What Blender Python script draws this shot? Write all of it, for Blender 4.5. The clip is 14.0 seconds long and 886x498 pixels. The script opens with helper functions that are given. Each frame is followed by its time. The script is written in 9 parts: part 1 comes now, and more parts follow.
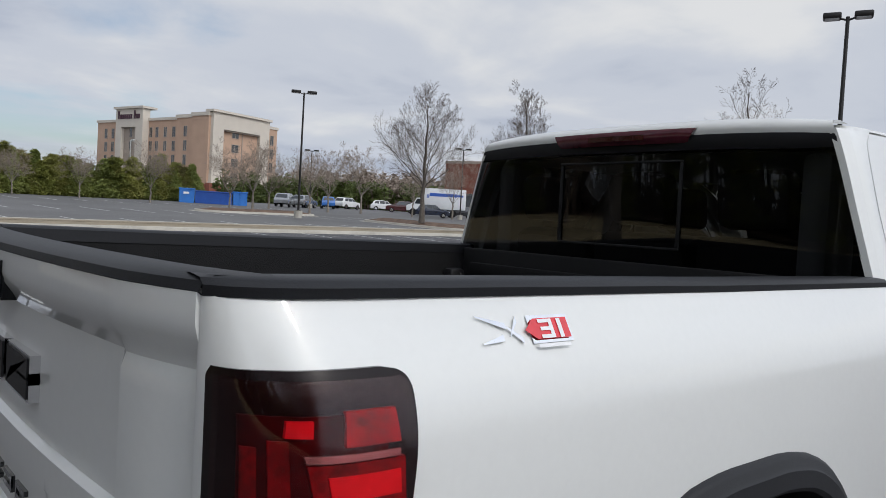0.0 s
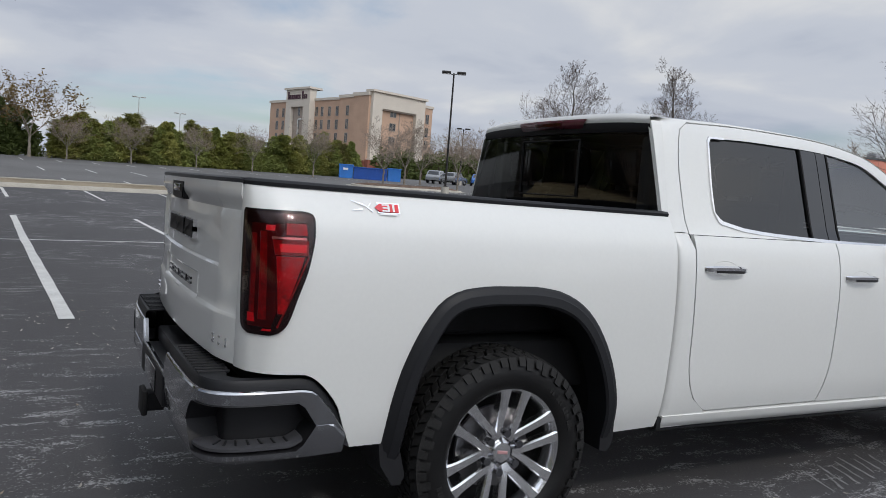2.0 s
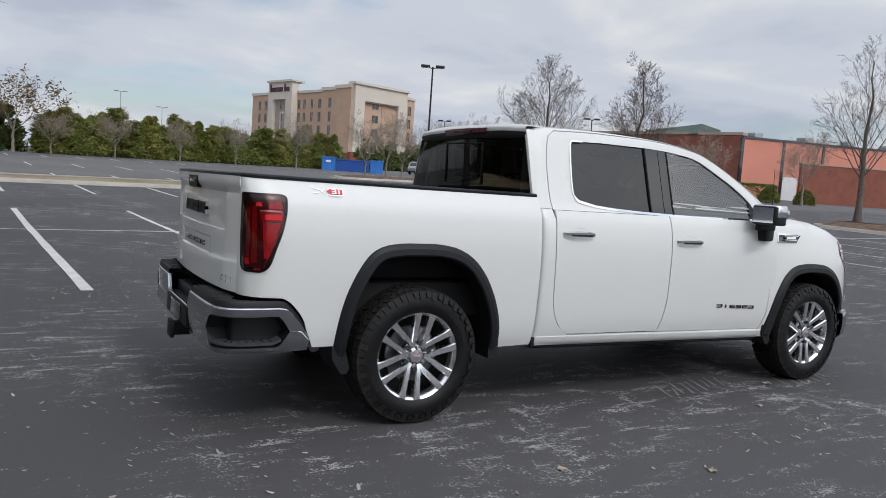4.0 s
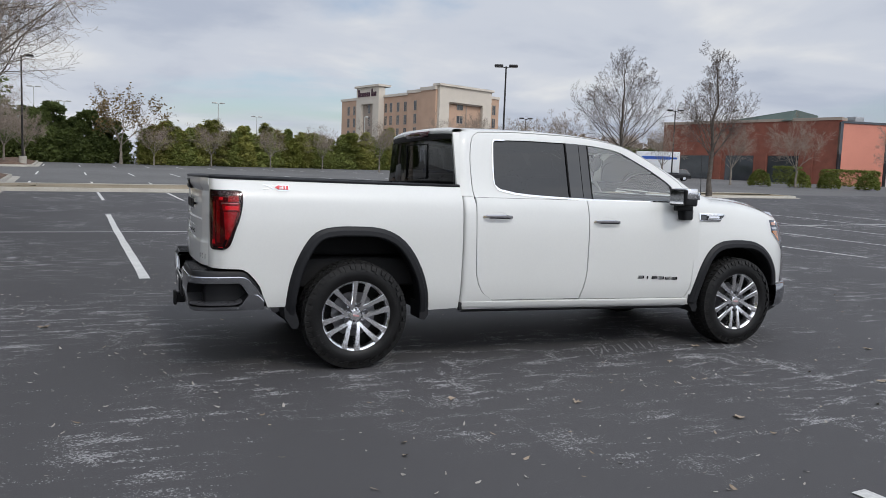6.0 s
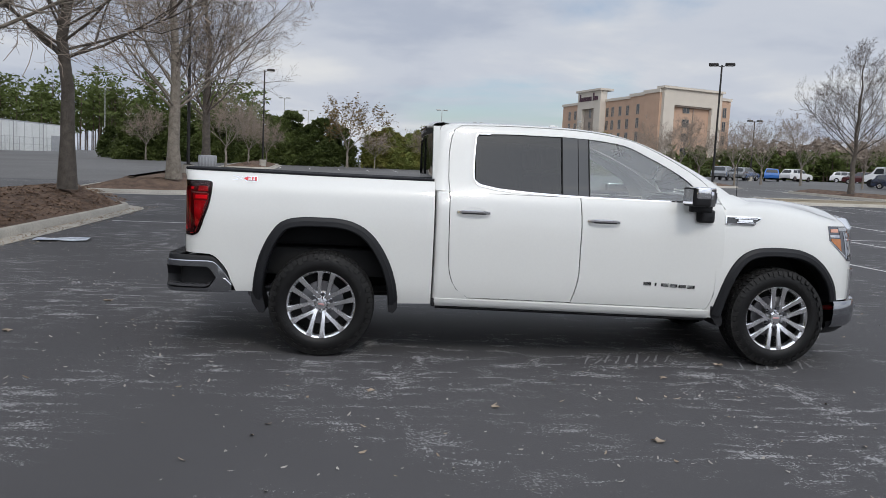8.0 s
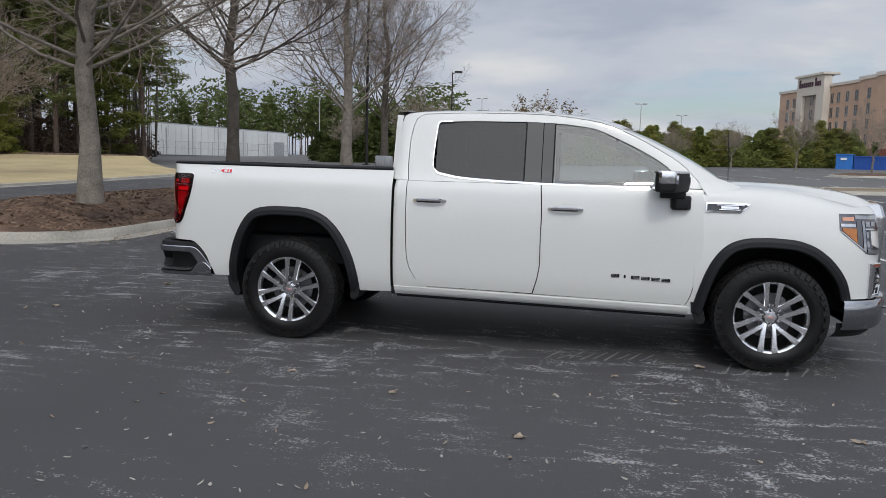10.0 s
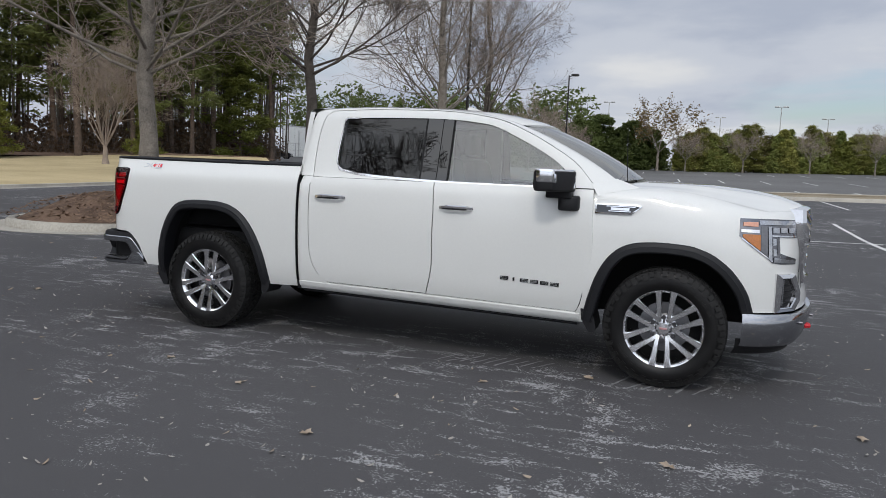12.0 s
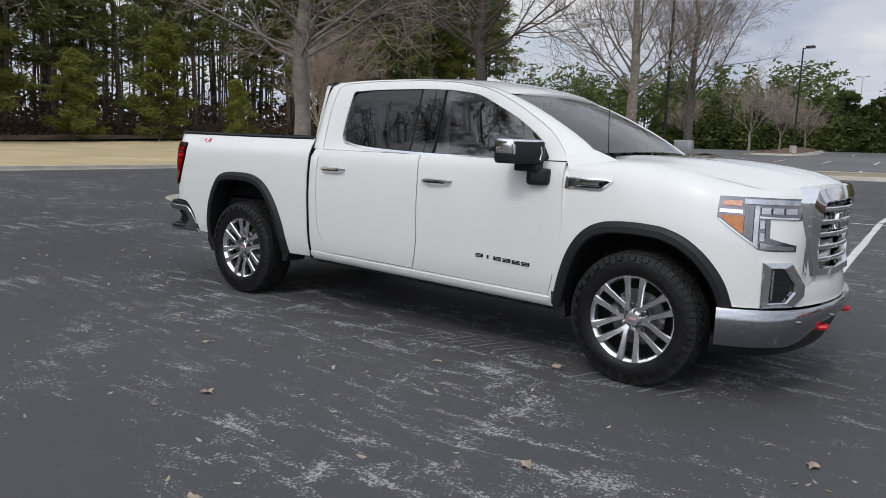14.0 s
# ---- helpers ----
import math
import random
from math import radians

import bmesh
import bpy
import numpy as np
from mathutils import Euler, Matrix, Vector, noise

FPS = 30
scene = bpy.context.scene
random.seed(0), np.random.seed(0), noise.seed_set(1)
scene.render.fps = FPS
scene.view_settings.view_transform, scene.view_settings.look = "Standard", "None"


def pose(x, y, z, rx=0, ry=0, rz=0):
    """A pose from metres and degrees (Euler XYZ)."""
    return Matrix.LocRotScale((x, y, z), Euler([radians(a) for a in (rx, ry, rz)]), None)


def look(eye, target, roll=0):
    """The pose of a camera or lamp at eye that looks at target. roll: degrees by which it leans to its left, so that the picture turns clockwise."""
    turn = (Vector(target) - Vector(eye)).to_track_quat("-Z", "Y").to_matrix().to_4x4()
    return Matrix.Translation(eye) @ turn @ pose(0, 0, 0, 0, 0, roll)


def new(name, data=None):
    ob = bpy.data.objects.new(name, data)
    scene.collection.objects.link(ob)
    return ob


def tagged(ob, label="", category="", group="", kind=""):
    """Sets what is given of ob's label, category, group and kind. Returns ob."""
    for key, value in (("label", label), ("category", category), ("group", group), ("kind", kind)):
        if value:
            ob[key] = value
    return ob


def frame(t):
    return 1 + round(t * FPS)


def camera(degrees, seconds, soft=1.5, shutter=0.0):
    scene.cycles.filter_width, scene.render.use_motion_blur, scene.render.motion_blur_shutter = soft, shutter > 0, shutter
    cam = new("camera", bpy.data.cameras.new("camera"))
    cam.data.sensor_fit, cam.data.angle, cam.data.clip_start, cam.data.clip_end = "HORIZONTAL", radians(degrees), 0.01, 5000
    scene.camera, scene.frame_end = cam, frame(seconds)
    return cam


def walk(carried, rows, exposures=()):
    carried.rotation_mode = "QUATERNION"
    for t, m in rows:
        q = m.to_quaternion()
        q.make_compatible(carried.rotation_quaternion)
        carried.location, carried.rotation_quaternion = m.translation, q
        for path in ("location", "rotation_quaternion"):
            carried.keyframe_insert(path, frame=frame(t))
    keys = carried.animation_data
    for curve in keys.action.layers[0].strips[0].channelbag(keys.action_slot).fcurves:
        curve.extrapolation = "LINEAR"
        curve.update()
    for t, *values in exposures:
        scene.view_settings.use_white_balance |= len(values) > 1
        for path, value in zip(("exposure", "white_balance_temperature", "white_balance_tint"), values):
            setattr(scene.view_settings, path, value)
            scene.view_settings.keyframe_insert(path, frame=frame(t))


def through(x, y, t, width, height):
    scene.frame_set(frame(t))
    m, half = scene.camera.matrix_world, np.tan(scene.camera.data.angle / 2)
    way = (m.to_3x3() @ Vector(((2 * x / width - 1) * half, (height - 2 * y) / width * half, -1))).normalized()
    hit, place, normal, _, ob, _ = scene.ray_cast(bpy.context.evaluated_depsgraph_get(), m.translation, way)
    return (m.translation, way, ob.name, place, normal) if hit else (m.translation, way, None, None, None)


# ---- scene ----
cam = camera(61.6, 14.0, soft=0.8)
PATH = [
    (0, (-1.407, -1.66, 1.518), (-0.113, -0.136, 1.45), 3.3),
    (0.3, (-1.512, -1.895, 1.49), (-0.224, -0.367, 1.415), 3.2),
    (0.5, (-1.573, -2.075, 1.47), (-0.38, -0.472, 1.391), 3.2),
    (0.7, (-1.608, -2.259, 1.463), (-0.545, -0.567, 1.367), 3.18),
    (1, (-1.658, -2.535, 1.46), (-0.687, -0.79, 1.352), 2.7),
    (1.5, (-1.692, -2.953, 1.462), (-0.712, -1.215, 1.327), 3.4),
    (2, (-1.678, -3.392, 1.445), (-0.718, -1.643, 1.293), 4.5),
    (2.5, (-1.775, -3.792, 1.458), (-0.799, -2.054, 1.294), 4.7),
    (3, (-1.809, -4.176, 1.458), (-0.821, -2.445, 1.29), 4.9),
    (3.5, (-1.897, -4.5, 1.441), (-0.91, -2.768, 1.27), 5.1),
    (4, (-2.099, -4.831, 1.453), (-1.104, -3.105, 1.281), 4.0),
    (4.2, (-2.163, -4.981, 1.448), (-1.158, -3.26, 1.277), 3.7),
    (6.3, (-1.318, -6.46, 1.479), (-0.597, -4.602, 1.294), 1.8),
    (6.5, (-1.125, -6.508, 1.471), (-0.448, -4.635, 1.289), 1.6),
    (7, (-0.655, -6.696, 1.483), (-0.224, -4.752, 1.293), 1.5),
    (7.2, (-0.451, -6.728, 1.479), (-0.067, -4.774, 1.288), 1.9),
    (9.3, (1.624, -6.787, 1.465), (1.427, -4.809, 1.252), 1.9),
    (9.5, (1.811, -6.762, 1.457), (1.558, -4.79, 1.239), 1.7),
    (10, (2.307, -6.699, 1.466), (1.957, -4.743, 1.242), 1.6),
    (10.5, (2.787, -6.602, 1.462), (2.33, -4.669, 1.23), 2.0),
    (11, (3.201, -6.489, 1.468), (2.656, -4.578, 1.236), 2.1),
    (11.5, (3.643, -6.357, 1.467), (3.021, -4.47, 1.235), 2.4),
    (12, (4.038, -6.164, 1.468), (3.352, -4.299, 1.244), 2.2),
    (12.5, (4.444, -6.0, 1.473), (3.651, -4.179, 1.235), 3.5),
    (13, (4.785, -5.732, 1.46), (3.854, -3.982, 1.202), 3.2),
    (13.5, (5.176, -5.492, 1.465), (4.025, -3.881, 1.181), 2.4),
    (14, (5.489, -5.173, 1.449), (4.291, -3.599, 1.159), 2.1),
]
walk(cam, [(t, look(eye, target, roll)) for t, eye, target, roll in PATH],
     [(0, 0.1), (1.5, 0.0), (3, 0.14), (7, 0.16), (9.5, 0.0), (11, 0.0), (13, 0.14), (14, 0.14)])

# ---- light ----
SUN_AZ, SUN_EL = 9.0, 46.0      # degrees from -y towards +x, and up
sun_dir = Vector((math.sin(radians(SUN_AZ)) * math.cos(radians(SUN_EL)), -math.cos(radians(SUN_AZ)) * math.cos(radians(SUN_EL)), math.sin(radians(SUN_EL))))
sun_data = bpy.data.lights.new("sun", "SUN")
sun_data.energy, sun_data.angle, sun_data.color = 0.80, radians(5.0), (1.0, 0.95, 0.88)
sun = new("sun", sun_data)
sun.matrix_world = look((0, 0, 0), -sun_dir)

world = bpy.data.worlds.new("sky")
scene.world = world
world.use_nodes = True
wn, wl = world.node_tree.nodes, world.node_tree.links
wn.clear()
w_out = wn.new("ShaderNodeOutputWorld")
w_bg = wn.new("ShaderNodeBackground")
w_bg.inputs["Strength"].default_value = 0.111
w_sky = wn.new("ShaderNodeTexSky")
w_sky.sky_type, w_sky.sun_disc = "NISHITA", False
w_sky.sun_elevation, w_sky.sun_rotation = radians(SUN_EL), radians(180 - SUN_AZ)
w_sky.dust_density = 2.0
# broken cloud deck: noise on a flat layer seen in perspective
w_co = wn.new("ShaderNodeTexCoord")
w_sep = wn.new("ShaderNodeSeparateXYZ")
wl.new(w_co.outputs["Generated"], w_sep.inputs[0])


def w_math(op, a, b):
    n = wn.new("ShaderNodeMath")
    n.operation = op
    for k, v in enumerate((a, b)):
        if v is None:
            continue
        if isinstance(v, (int, float)):
            n.inputs[k].default_value = v
        else:
            wl.new(v, n.inputs[k])
    return n.outputs[0]


w_z = w_math("ADD", w_math("MAXIMUM", w_sep.outputs[2], 0.0), 0.16)
w_com = wn.new("ShaderNodeCombineXYZ")
wl.new(w_math("DIVIDE", w_sep.outputs[0], w_z), w_com.inputs[0])
wl.new(w_math("DIVIDE", w_sep.outputs[1], w_z), w_com.inputs[1])


def w_noise(scale, detail, rough, offset):
    m = wn.new("ShaderNodeMapping")
    m.inputs["Location"].default_value = offset
    wl.new(w_com.outputs[0], m.inputs[0])
    n = wn.new("ShaderNodeTexNoise")
    n.inputs["Scale"].default_value, n.inputs["Detail"].default_value, n.inputs["Roughness"].default_value = scale, detail, rough
    n.inputs["Distortion"].default_value = 0.25
    wl.new(m.outputs[0], n.inputs[0])
    return n.outputs[0]


def w_ramp(fac, stops):
    r = wn.new("ShaderNodeValToRGB")
    r.color_ramp.interpolation = "EASE"
    for k, (p, c) in enumerate(stops):
        e = r.color_ramp.elements[k] if k < 2 else r.color_ramp.elements.new(p)
        e.position, e.color = p, (*c, 1)
    wl.new(fac, r.inputs[0])
    return r.outputs[0]


cover = w_ramp(w_noise(0.62, 7, 0.55, (3.1, 1.7, 0)), [(0.26, (0, 0, 0)), (0.46, (1, 1, 1))])
tone = w_ramp(w_noise(1.05, 8, 0.50, (7.3, 4.4, 2)), [(0.33, (3.6, 4.0, 4.85)), (0.69, (6.1, 6.2, 6.35)), (0.50, (4.70, 5.02, 5.66))])
# thin cloud scatters light forward: it brightens towards the sun
w_dot = wn.new("ShaderNodeVectorMath")
w_dot.operation = "DOT_PRODUCT"
wl.new(w_co.outputs["Generated"], w_dot.inputs[0])
w_dot.inputs[1].default_value = sun_dir
glow = w_math("MULTIPLY_ADD", w_math("POWER", w_math("MAXIMUM", w_dot.outputs["Value"], 0.0), 3.0), 2.0)
glow.node.inputs[2].default_value = 1.0
w_lit = wn.new("ShaderNodeVectorMath")
w_lit.operation = "SCALE"
wl.new(tone, w_lit.inputs[0])
wl.new(glow, w_lit.inputs["Scale"])
w_mix = wn.new("ShaderNodeMixRGB")
wl.new(cover, w_mix.inputs[0])
wl.new(w_sky.outputs[0], w_mix.inputs[1])
wl.new(w_lit.outputs[0], w_mix.inputs[2])
wl.new(w_mix.outputs[0], w_bg.inputs[0])
wl.new(w_bg.outputs[0], w_out.inputs[0])

# ---- materials ----
def material(name, color, rough=0.6, metal=0.0, var=0.0, scale=4.0, fine=60.0, bump=0.0, bump_scale=60.0, spec=0.5, coat=0.0, rand=0.0, tint=None, rough_var=0.0):
    """A painted or raw surface: base colour with variation at two scales, relief, and a random shade per object."""
    m = bpy.data.materials.new(name)
    m.use_nodes = True
    nt = m.node_tree
    b = nt.nodes["Principled BSDF"]
    b.inputs["Roughness"].default_value, b.inputs["Metallic"].default_value = rough, metal
    b.inputs["Specular IOR Level"].default_value = spec
    b.inputs["Coat Weight"].default_value, b.inputs["Coat Roughness"].default_value = coat, 0.03
    b.inputs["Base Color"].default_value = (*color, 1)
    co = nt.nodes.new("ShaderNodeTexCoord")
    if var or rand:
        big, small = nt.nodes.new("ShaderNodeTexNoise"), nt.nodes.new("ShaderNodeTexNoise")
        big.inputs["Scale"].default_value, small.inputs["Scale"].default_value = scale, fine
        big.inputs["Detail"].default_value = small.inputs["Detail"].default_value = 4
        for n in (big, small):
            nt.links.new(co.outputs["Object"], n.inputs["Vector"])
        add = nt.nodes.new("ShaderNodeMath")
        add.operation = "ADD"
        nt.links.new(big.outputs[0], add.inputs[0])
        nt.links.new(small.outputs[0], add.inputs[1])
        last = add.outputs[0]
        if rand:
            info = nt.nodes.new("ShaderNodeObjectInfo")
            mul = nt.nodes.new("ShaderNodeMath")
            mul.operation = "MULTIPLY_ADD"
            mul.inputs[1].default_value = rand
            nt.links.new(info.outputs["Random"], mul.inputs[0])
            nt.links.new(last, mul.inputs[2])
            last = mul.outputs[0]
        ramp = nt.nodes.new("ShaderNodeMapRange")
        ramp.inputs["From Min"].default_value, ramp.inputs["From Max"].default_value = 0.6, 1.4 + rand
        nt.links.new(last, ramp.inputs["Value"])
        mix = nt.nodes.new("ShaderNodeMixRGB")
        lo = [c * (1 - var) for c in color]
        hi = list(tint) if tint else [min(1, c * (1 + var)) for c in color]
        mix.inputs[1].default_value, mix.inputs[2].default_value = (*lo, 1), (*hi, 1)
        nt.links.new(ramp.outputs[0], mix.inputs[0])
        nt.links.new(mix.outputs[0], b.inputs["Base Color"])
        if rough_var:
            rr = nt.nodes.new("ShaderNodeMapRange")
            rr.inputs["From Min"].default_value, rr.inputs["From Max"].default_value = 0.6, 1.4
            rr.inputs["To Min"].default_value, rr.inputs["To Max"].default_value = rough - rough_var, rough + rough_var
            nt.links.new(add.outputs[0], rr.inputs["Value"])
            nt.links.new(rr.outputs[0], b.inputs["Roughness"])
    if bump:
        n, bp = nt.nodes.new("ShaderNodeTexNoise"), nt.nodes.new("ShaderNodeBump")
        n.inputs["Scale"].default_value, n.inputs["Detail"].default_value = bump_scale, 5
        bp.inputs["Strength"].default_value, bp.inputs["Distance"].default_value = bump, 0.02
        nt.links.new(co.outputs["Object"], n.inputs["Vector"])
        nt.links.new(n.outputs[0], bp.inputs["Height"])
        nt.links.new(bp.outputs[0], b.inputs["Normal"])
    return m


def glass_material(name, color, through, rough=0.0, ior=1.5):
    """A tinted pane: part of the light passes straight, the rest is mirrored by its Fresnel gloss."""
    m = bpy.data.materials.new(name)
    m.use_nodes = True
    nt = m.node_tree
    nt.nodes.clear()
    out = nt.nodes.new("ShaderNodeOutputMaterial")
    tr, gl, mix, fr = (nt.nodes.new(k) for k in ("ShaderNodeBsdfTransparent", "ShaderNodeBsdfGlossy", "ShaderNodeMixShader", "ShaderNodeFresnel"))
    tr.inputs[0].default_value = (*[c * through for c in color], 1)
    gl.inputs["Roughness"].default_value = rough
    gl.inputs[0].default_value = (1, 1, 1, 1)
    fr.inputs["IOR"].default_value = ior
    nt.links.new(fr.outputs[0], mix.inputs[0])
    nt.links.new(tr.outputs[0], mix.inputs[1])
    nt.links.new(gl.outputs[0], mix.inputs[2])
    nt.links.new(mix.outputs[0], out.inputs[0])
    return m


PAINT = material("white_paint", (0.715, 0.72, 0.695), 0.35, var=0.02, scale=1.5, coat=1.0, spec=0.4)
CHROME = material("chrome", (0.78, 0.78, 0.79), 0.07, 1.0, var=0.05, scale=8)
ALLOY = material("machined_alloy", (0.86, 0.86, 0.87), 0.20, 1.0, var=0.08, scale=12, fine=300)
ALLOY_DARK = material("grey_alloy", (0.20, 0.20, 0.21), 0.40, 0.9, var=0.2, scale=12)
PLASTIC = material("black_plastic", (0.012, 0.012, 0.0135), 0.50, var=0.25, scale=6, fine=200, bump=0.06, bump_scale=350, spec=0.32)
TRIM = material("grey_trim", (0.012, 0.0125, 0.0145), 0.50, var=0.2, scale=6, fine=200, bump=0.06, bump_scale=300, spec=0.28)
GLOSS = material("gloss_black", (0.008, 0.008, 0.009), 0.08, coat=1.0, var=0.1)
DARK = material("underbody_black", (0.004, 0.004, 0.0045), 0.85, var=0.4, scale=5)
LINER = material("bed_liner", (0.0075, 0.0075, 0.008), 0.72, var=0.3, scale=5, fine=250, bump=0.3, bump_scale=260, spec=0.22)
RUBBER = material("tyre_rubber", (0.006, 0.006, 0.007), 0.42, var=0.35, scale=8, fine=160, bump=0.10, bump_scale=180, spec=0.26, tint=(0.012, 0.0115, 0.011))
SEAT = material("seat_leather", (0.035, 0.033, 0.033), 0.5, var=0.25, scale=8, bump=0.08, bump_scale=120)
HEADLINER = material("headliner", (0.45, 0.44, 0.42), 0.9, var=0.05)
RED_LENS = material("red_lens", (0.16, 0.003, 0.008), 0.35, spec=0.2, var=0.6, scale=25, fine=90, tint=(0.42, 0.006, 0.014))
RED_DEEP = material("deep_red_lens", (0.040, 0.0012, 0.003), 0.35, spec=0.15, var=0.7, scale=9, fine=40, tint=(0.11, 0.002, 0.006))
RED_BRIGHT = material("bright_red_lens", (0.95, 0.010, 0.030), 0.35, spec=0.2, var=0.2, scale=24)
RED_DARK = material("smoked_red_lens", (0.045, 0.004, 0.005), 0.05, coat=1.0, var=0.4, scale=9)
RED_PAINT = material("red_paint", (0.65, 0.02, 0.03), 0.3, coat=0.5, var=0.1)
RED_PALE = material("faded_red", (0.55, 0.30, 0.30), 0.3, metal=0.3, var=0.1)
AMBER = material("amber_lens", (0.44, 0.135, 0.010), 0.08, coat=1.0, var=0.3, scale=30, fine=120)
LAMP = material("lamp_reflector", (0.50, 0.51, 0.53), 0.14, 0.9, var=0.22, scale=18, fine=120)
WHITE = material("white_plastic", (0.78, 0.78, 0.78), 0.4, var=0.05)
RED_HOOK = material("red_hook_paint", (0.60, 0.015, 0.025), 0.45, var=0.3, scale=20)
TREAD = material("dusty_tread", (0.009, 0.009, 0.009), 0.7, var=0.5, scale=9, fine=120, bump=0.1, bump_scale=180, spec=0.3, tint=(0.022, 0.0215, 0.021))
RED_COVER = glass_material("lens_cover", (1.0, 0.62, 0.62), 0.86, ior=1.40)
PINK_LENS = material("pale_red_lens", (0.10, 0.018, 0.030), 0.12, coat=1.0, var=0.2, scale=20)
RED_SMOKE = material("smoked_lens", (0.006, 0.002, 0.0025), 0.25, spec=0.25, var=0.3, scale=9)
RED_MID = material("clear_red_lens", (0.36, 0.005, 0.012), 0.35, spec=0.2, var=0.6, scale=25, fine=90, tint=(0.70, 0.008, 0.02))
PINK_CHROME = material("tinted_chrome", (0.75, 0.50, 0.50), 0.15, 0.8, var=0.05)
AMBER_PALE = material("pale_amber_lens", (0.62, 0.30, 0.20), 0.10, coat=1.0, var=0.2, scale=30)
CHROME_GREY = material("bumper_chrome", (0.44, 0.45, 0.47), 0.11, 1.0, var=0.06, scale=5)
CHROME_DARK = material("dark_chrome", (0.22, 0.22, 0.235), 0.12, 1.0, var=0.1)
GREY_STEP = material("grey_step", (0.05, 0.05, 0.055), 0.42, var=0.2, scale=10)
PILLAR = glass_material("pillar_gloss", (0.03, 0.03, 0.03), 0.0, ior=1.75)
GLASS_REAR = glass_material("privacy_glass", (0.75, 0.80, 0.80), 0.08, ior=1.62)
GLASS_FRONT = glass_material("green_glass", (0.86, 0.96, 0.92), 0.85, ior=2.15)
GLASS_WIND = glass_material("windscreen_glass", (0.84, 0.96, 0.93), 0.78, ior=2.2)
GLASS_BACK = glass_material("rear_window_glass", (0.75, 0.80, 0.85), 0.22, ior=1.42)
LENS = glass_material("clear_lens", (0.95, 0.97, 1.0), 0.92, ior=1.35)

# ---- mesh helpers ----
def pchip(points):
    """A smooth curve through (x, y) points that does not overshoot."""
    xs, ys = [float(p[0]) for p in points], [float(p[1]) for p in points]
    n = len(xs)
    h = [xs[k + 1] - xs[k] for k in range(n - 1)]
    d = [(ys[k + 1] - ys[k]) / h[k] for k in range(n - 1)]
    m = [d[0]] + [0 if d[k - 1] * d[k] <= 0 else 2 * d[k - 1] * d[k] / (d[k - 1] + d[k]) for k in range(1, n - 1)] + [d[-1]]

    def f(x):
        x = min(max(x, xs[0]), xs[-1])
        k = 0
        while k < n - 2 and x > xs[k + 1]:
            k += 1
        t = (x - xs[k]) / h[k]
        return (ys[k] * (1 + 2 * t) * (1 - t) ** 2 + ys[k + 1] * t * t * (3 - 2 * t)
                + h[k] * (m[k] * t * (1 - t) ** 2 - m[k + 1] * t * t * (1 - t)))
    return f


def spline(points):
    """A natural cubic through (x, y) points: even curvature for large panels."""
    xs, ys = [p[0] for p in points], [p[1] for p in points]
    n = len(xs)
    h = [xs[k + 1] - xs[k] for k in range(n - 1)]
    m = np.zeros((n, n))
    v = np.zeros(n)
    m[0, 0] = m[n - 1, n - 1] = 1
    for k in range(1, n - 1):
        m[k, k - 1], m[k, k], m[k, k + 1] = h[k - 1], 2 * (h[k - 1] + h[k]), h[k]
        v[k] = 6 * ((ys[k + 1] - ys[k]) / h[k] - (ys[k] - ys[k - 1]) / h[k - 1])
    c = [float(q) for q in np.linalg.solve(m, v)]

    def f(x):
        x = min(max(x, xs[0]), xs[-1])
        k = 0
        while k < n - 2 and x > xs[k + 1]:
            k += 1
        a, b = xs[k + 1] - x, x - xs[k]
        return c[k] * a ** 3 / (6 * h[k]) + c[k + 1] * b ** 3 / (6 * h[k]) + (ys[k] / h[k] - c[k] * h[k] / 6) * a + (ys[k + 1] / h[k] - c[k + 1] * h[k] / 6) * b
    return f


def through_points(pts, n):
    """n points spread evenly along a smooth line through the given ones."""
    pts = [Vector(p) for p in pts]
    s = [0.0]
    for a, b in zip(pts, pts[1:]):
        s.append(s[-1] + (b - a).length)
    fs = [pchip([(s[k], p[c]) for k, p in enumerate(pts)]) for c in range(len(pts[0]))]
    return [Vector([f(s[-1] * k / (n - 1)) for f in fs]) for k in range(n)]


def span(a, b, n):
    return [a + (b - a) * k / (n - 1) for k in range(n)]


def sheet(bm, rows, closed=False, loop=False):
    """A skin of quads over rows of points."""
    vs = [[bm.verts.new(p) for p in row] for row in rows]
    n = len(vs[0])
    pairs = list(zip(vs, vs[1:])) + ([(vs[-1], vs[0])] if loop else [])
    for a, b in pairs:
        for k in range(n if closed else n - 1):
            q = [a[k], a[(k + 1) % n], b[(k + 1) % n], b[k]]
            if len(set(q)) == 4:
                bm.faces.new(q)
    return vs


def box(bm, lo, hi, m=None):
    vs = [Vector((x, y, z)) for z in (lo[2], hi[2]) for y in (lo[1], hi[1]) for x in (lo[0], hi[0])]
    if m is not None:
        vs = [m @ v for v in vs]
    v = [bm.verts.new(p) for p in vs]
    for f in ((0, 2, 3, 1), (4, 5, 7, 6), (0, 1, 5, 4), (2, 6, 7, 3), (0, 4, 6, 2), (1, 3, 7, 5)):
        bm.faces.new([v[k] for k in f])
    return v


def soft_box(bm, lo, hi, r, m=None, seg=2):
    """A box with rounded edges."""
    t = bmesh.new()
    box(t, lo, hi)
    bmesh.ops.bevel(t, geom=t.edges[:], offset=r, segments=seg, profile=0.5, affect="EDGES")
    if m is not None:
        bmesh.ops.transform(t, matrix=m, verts=t.verts)
    join(bm, t)


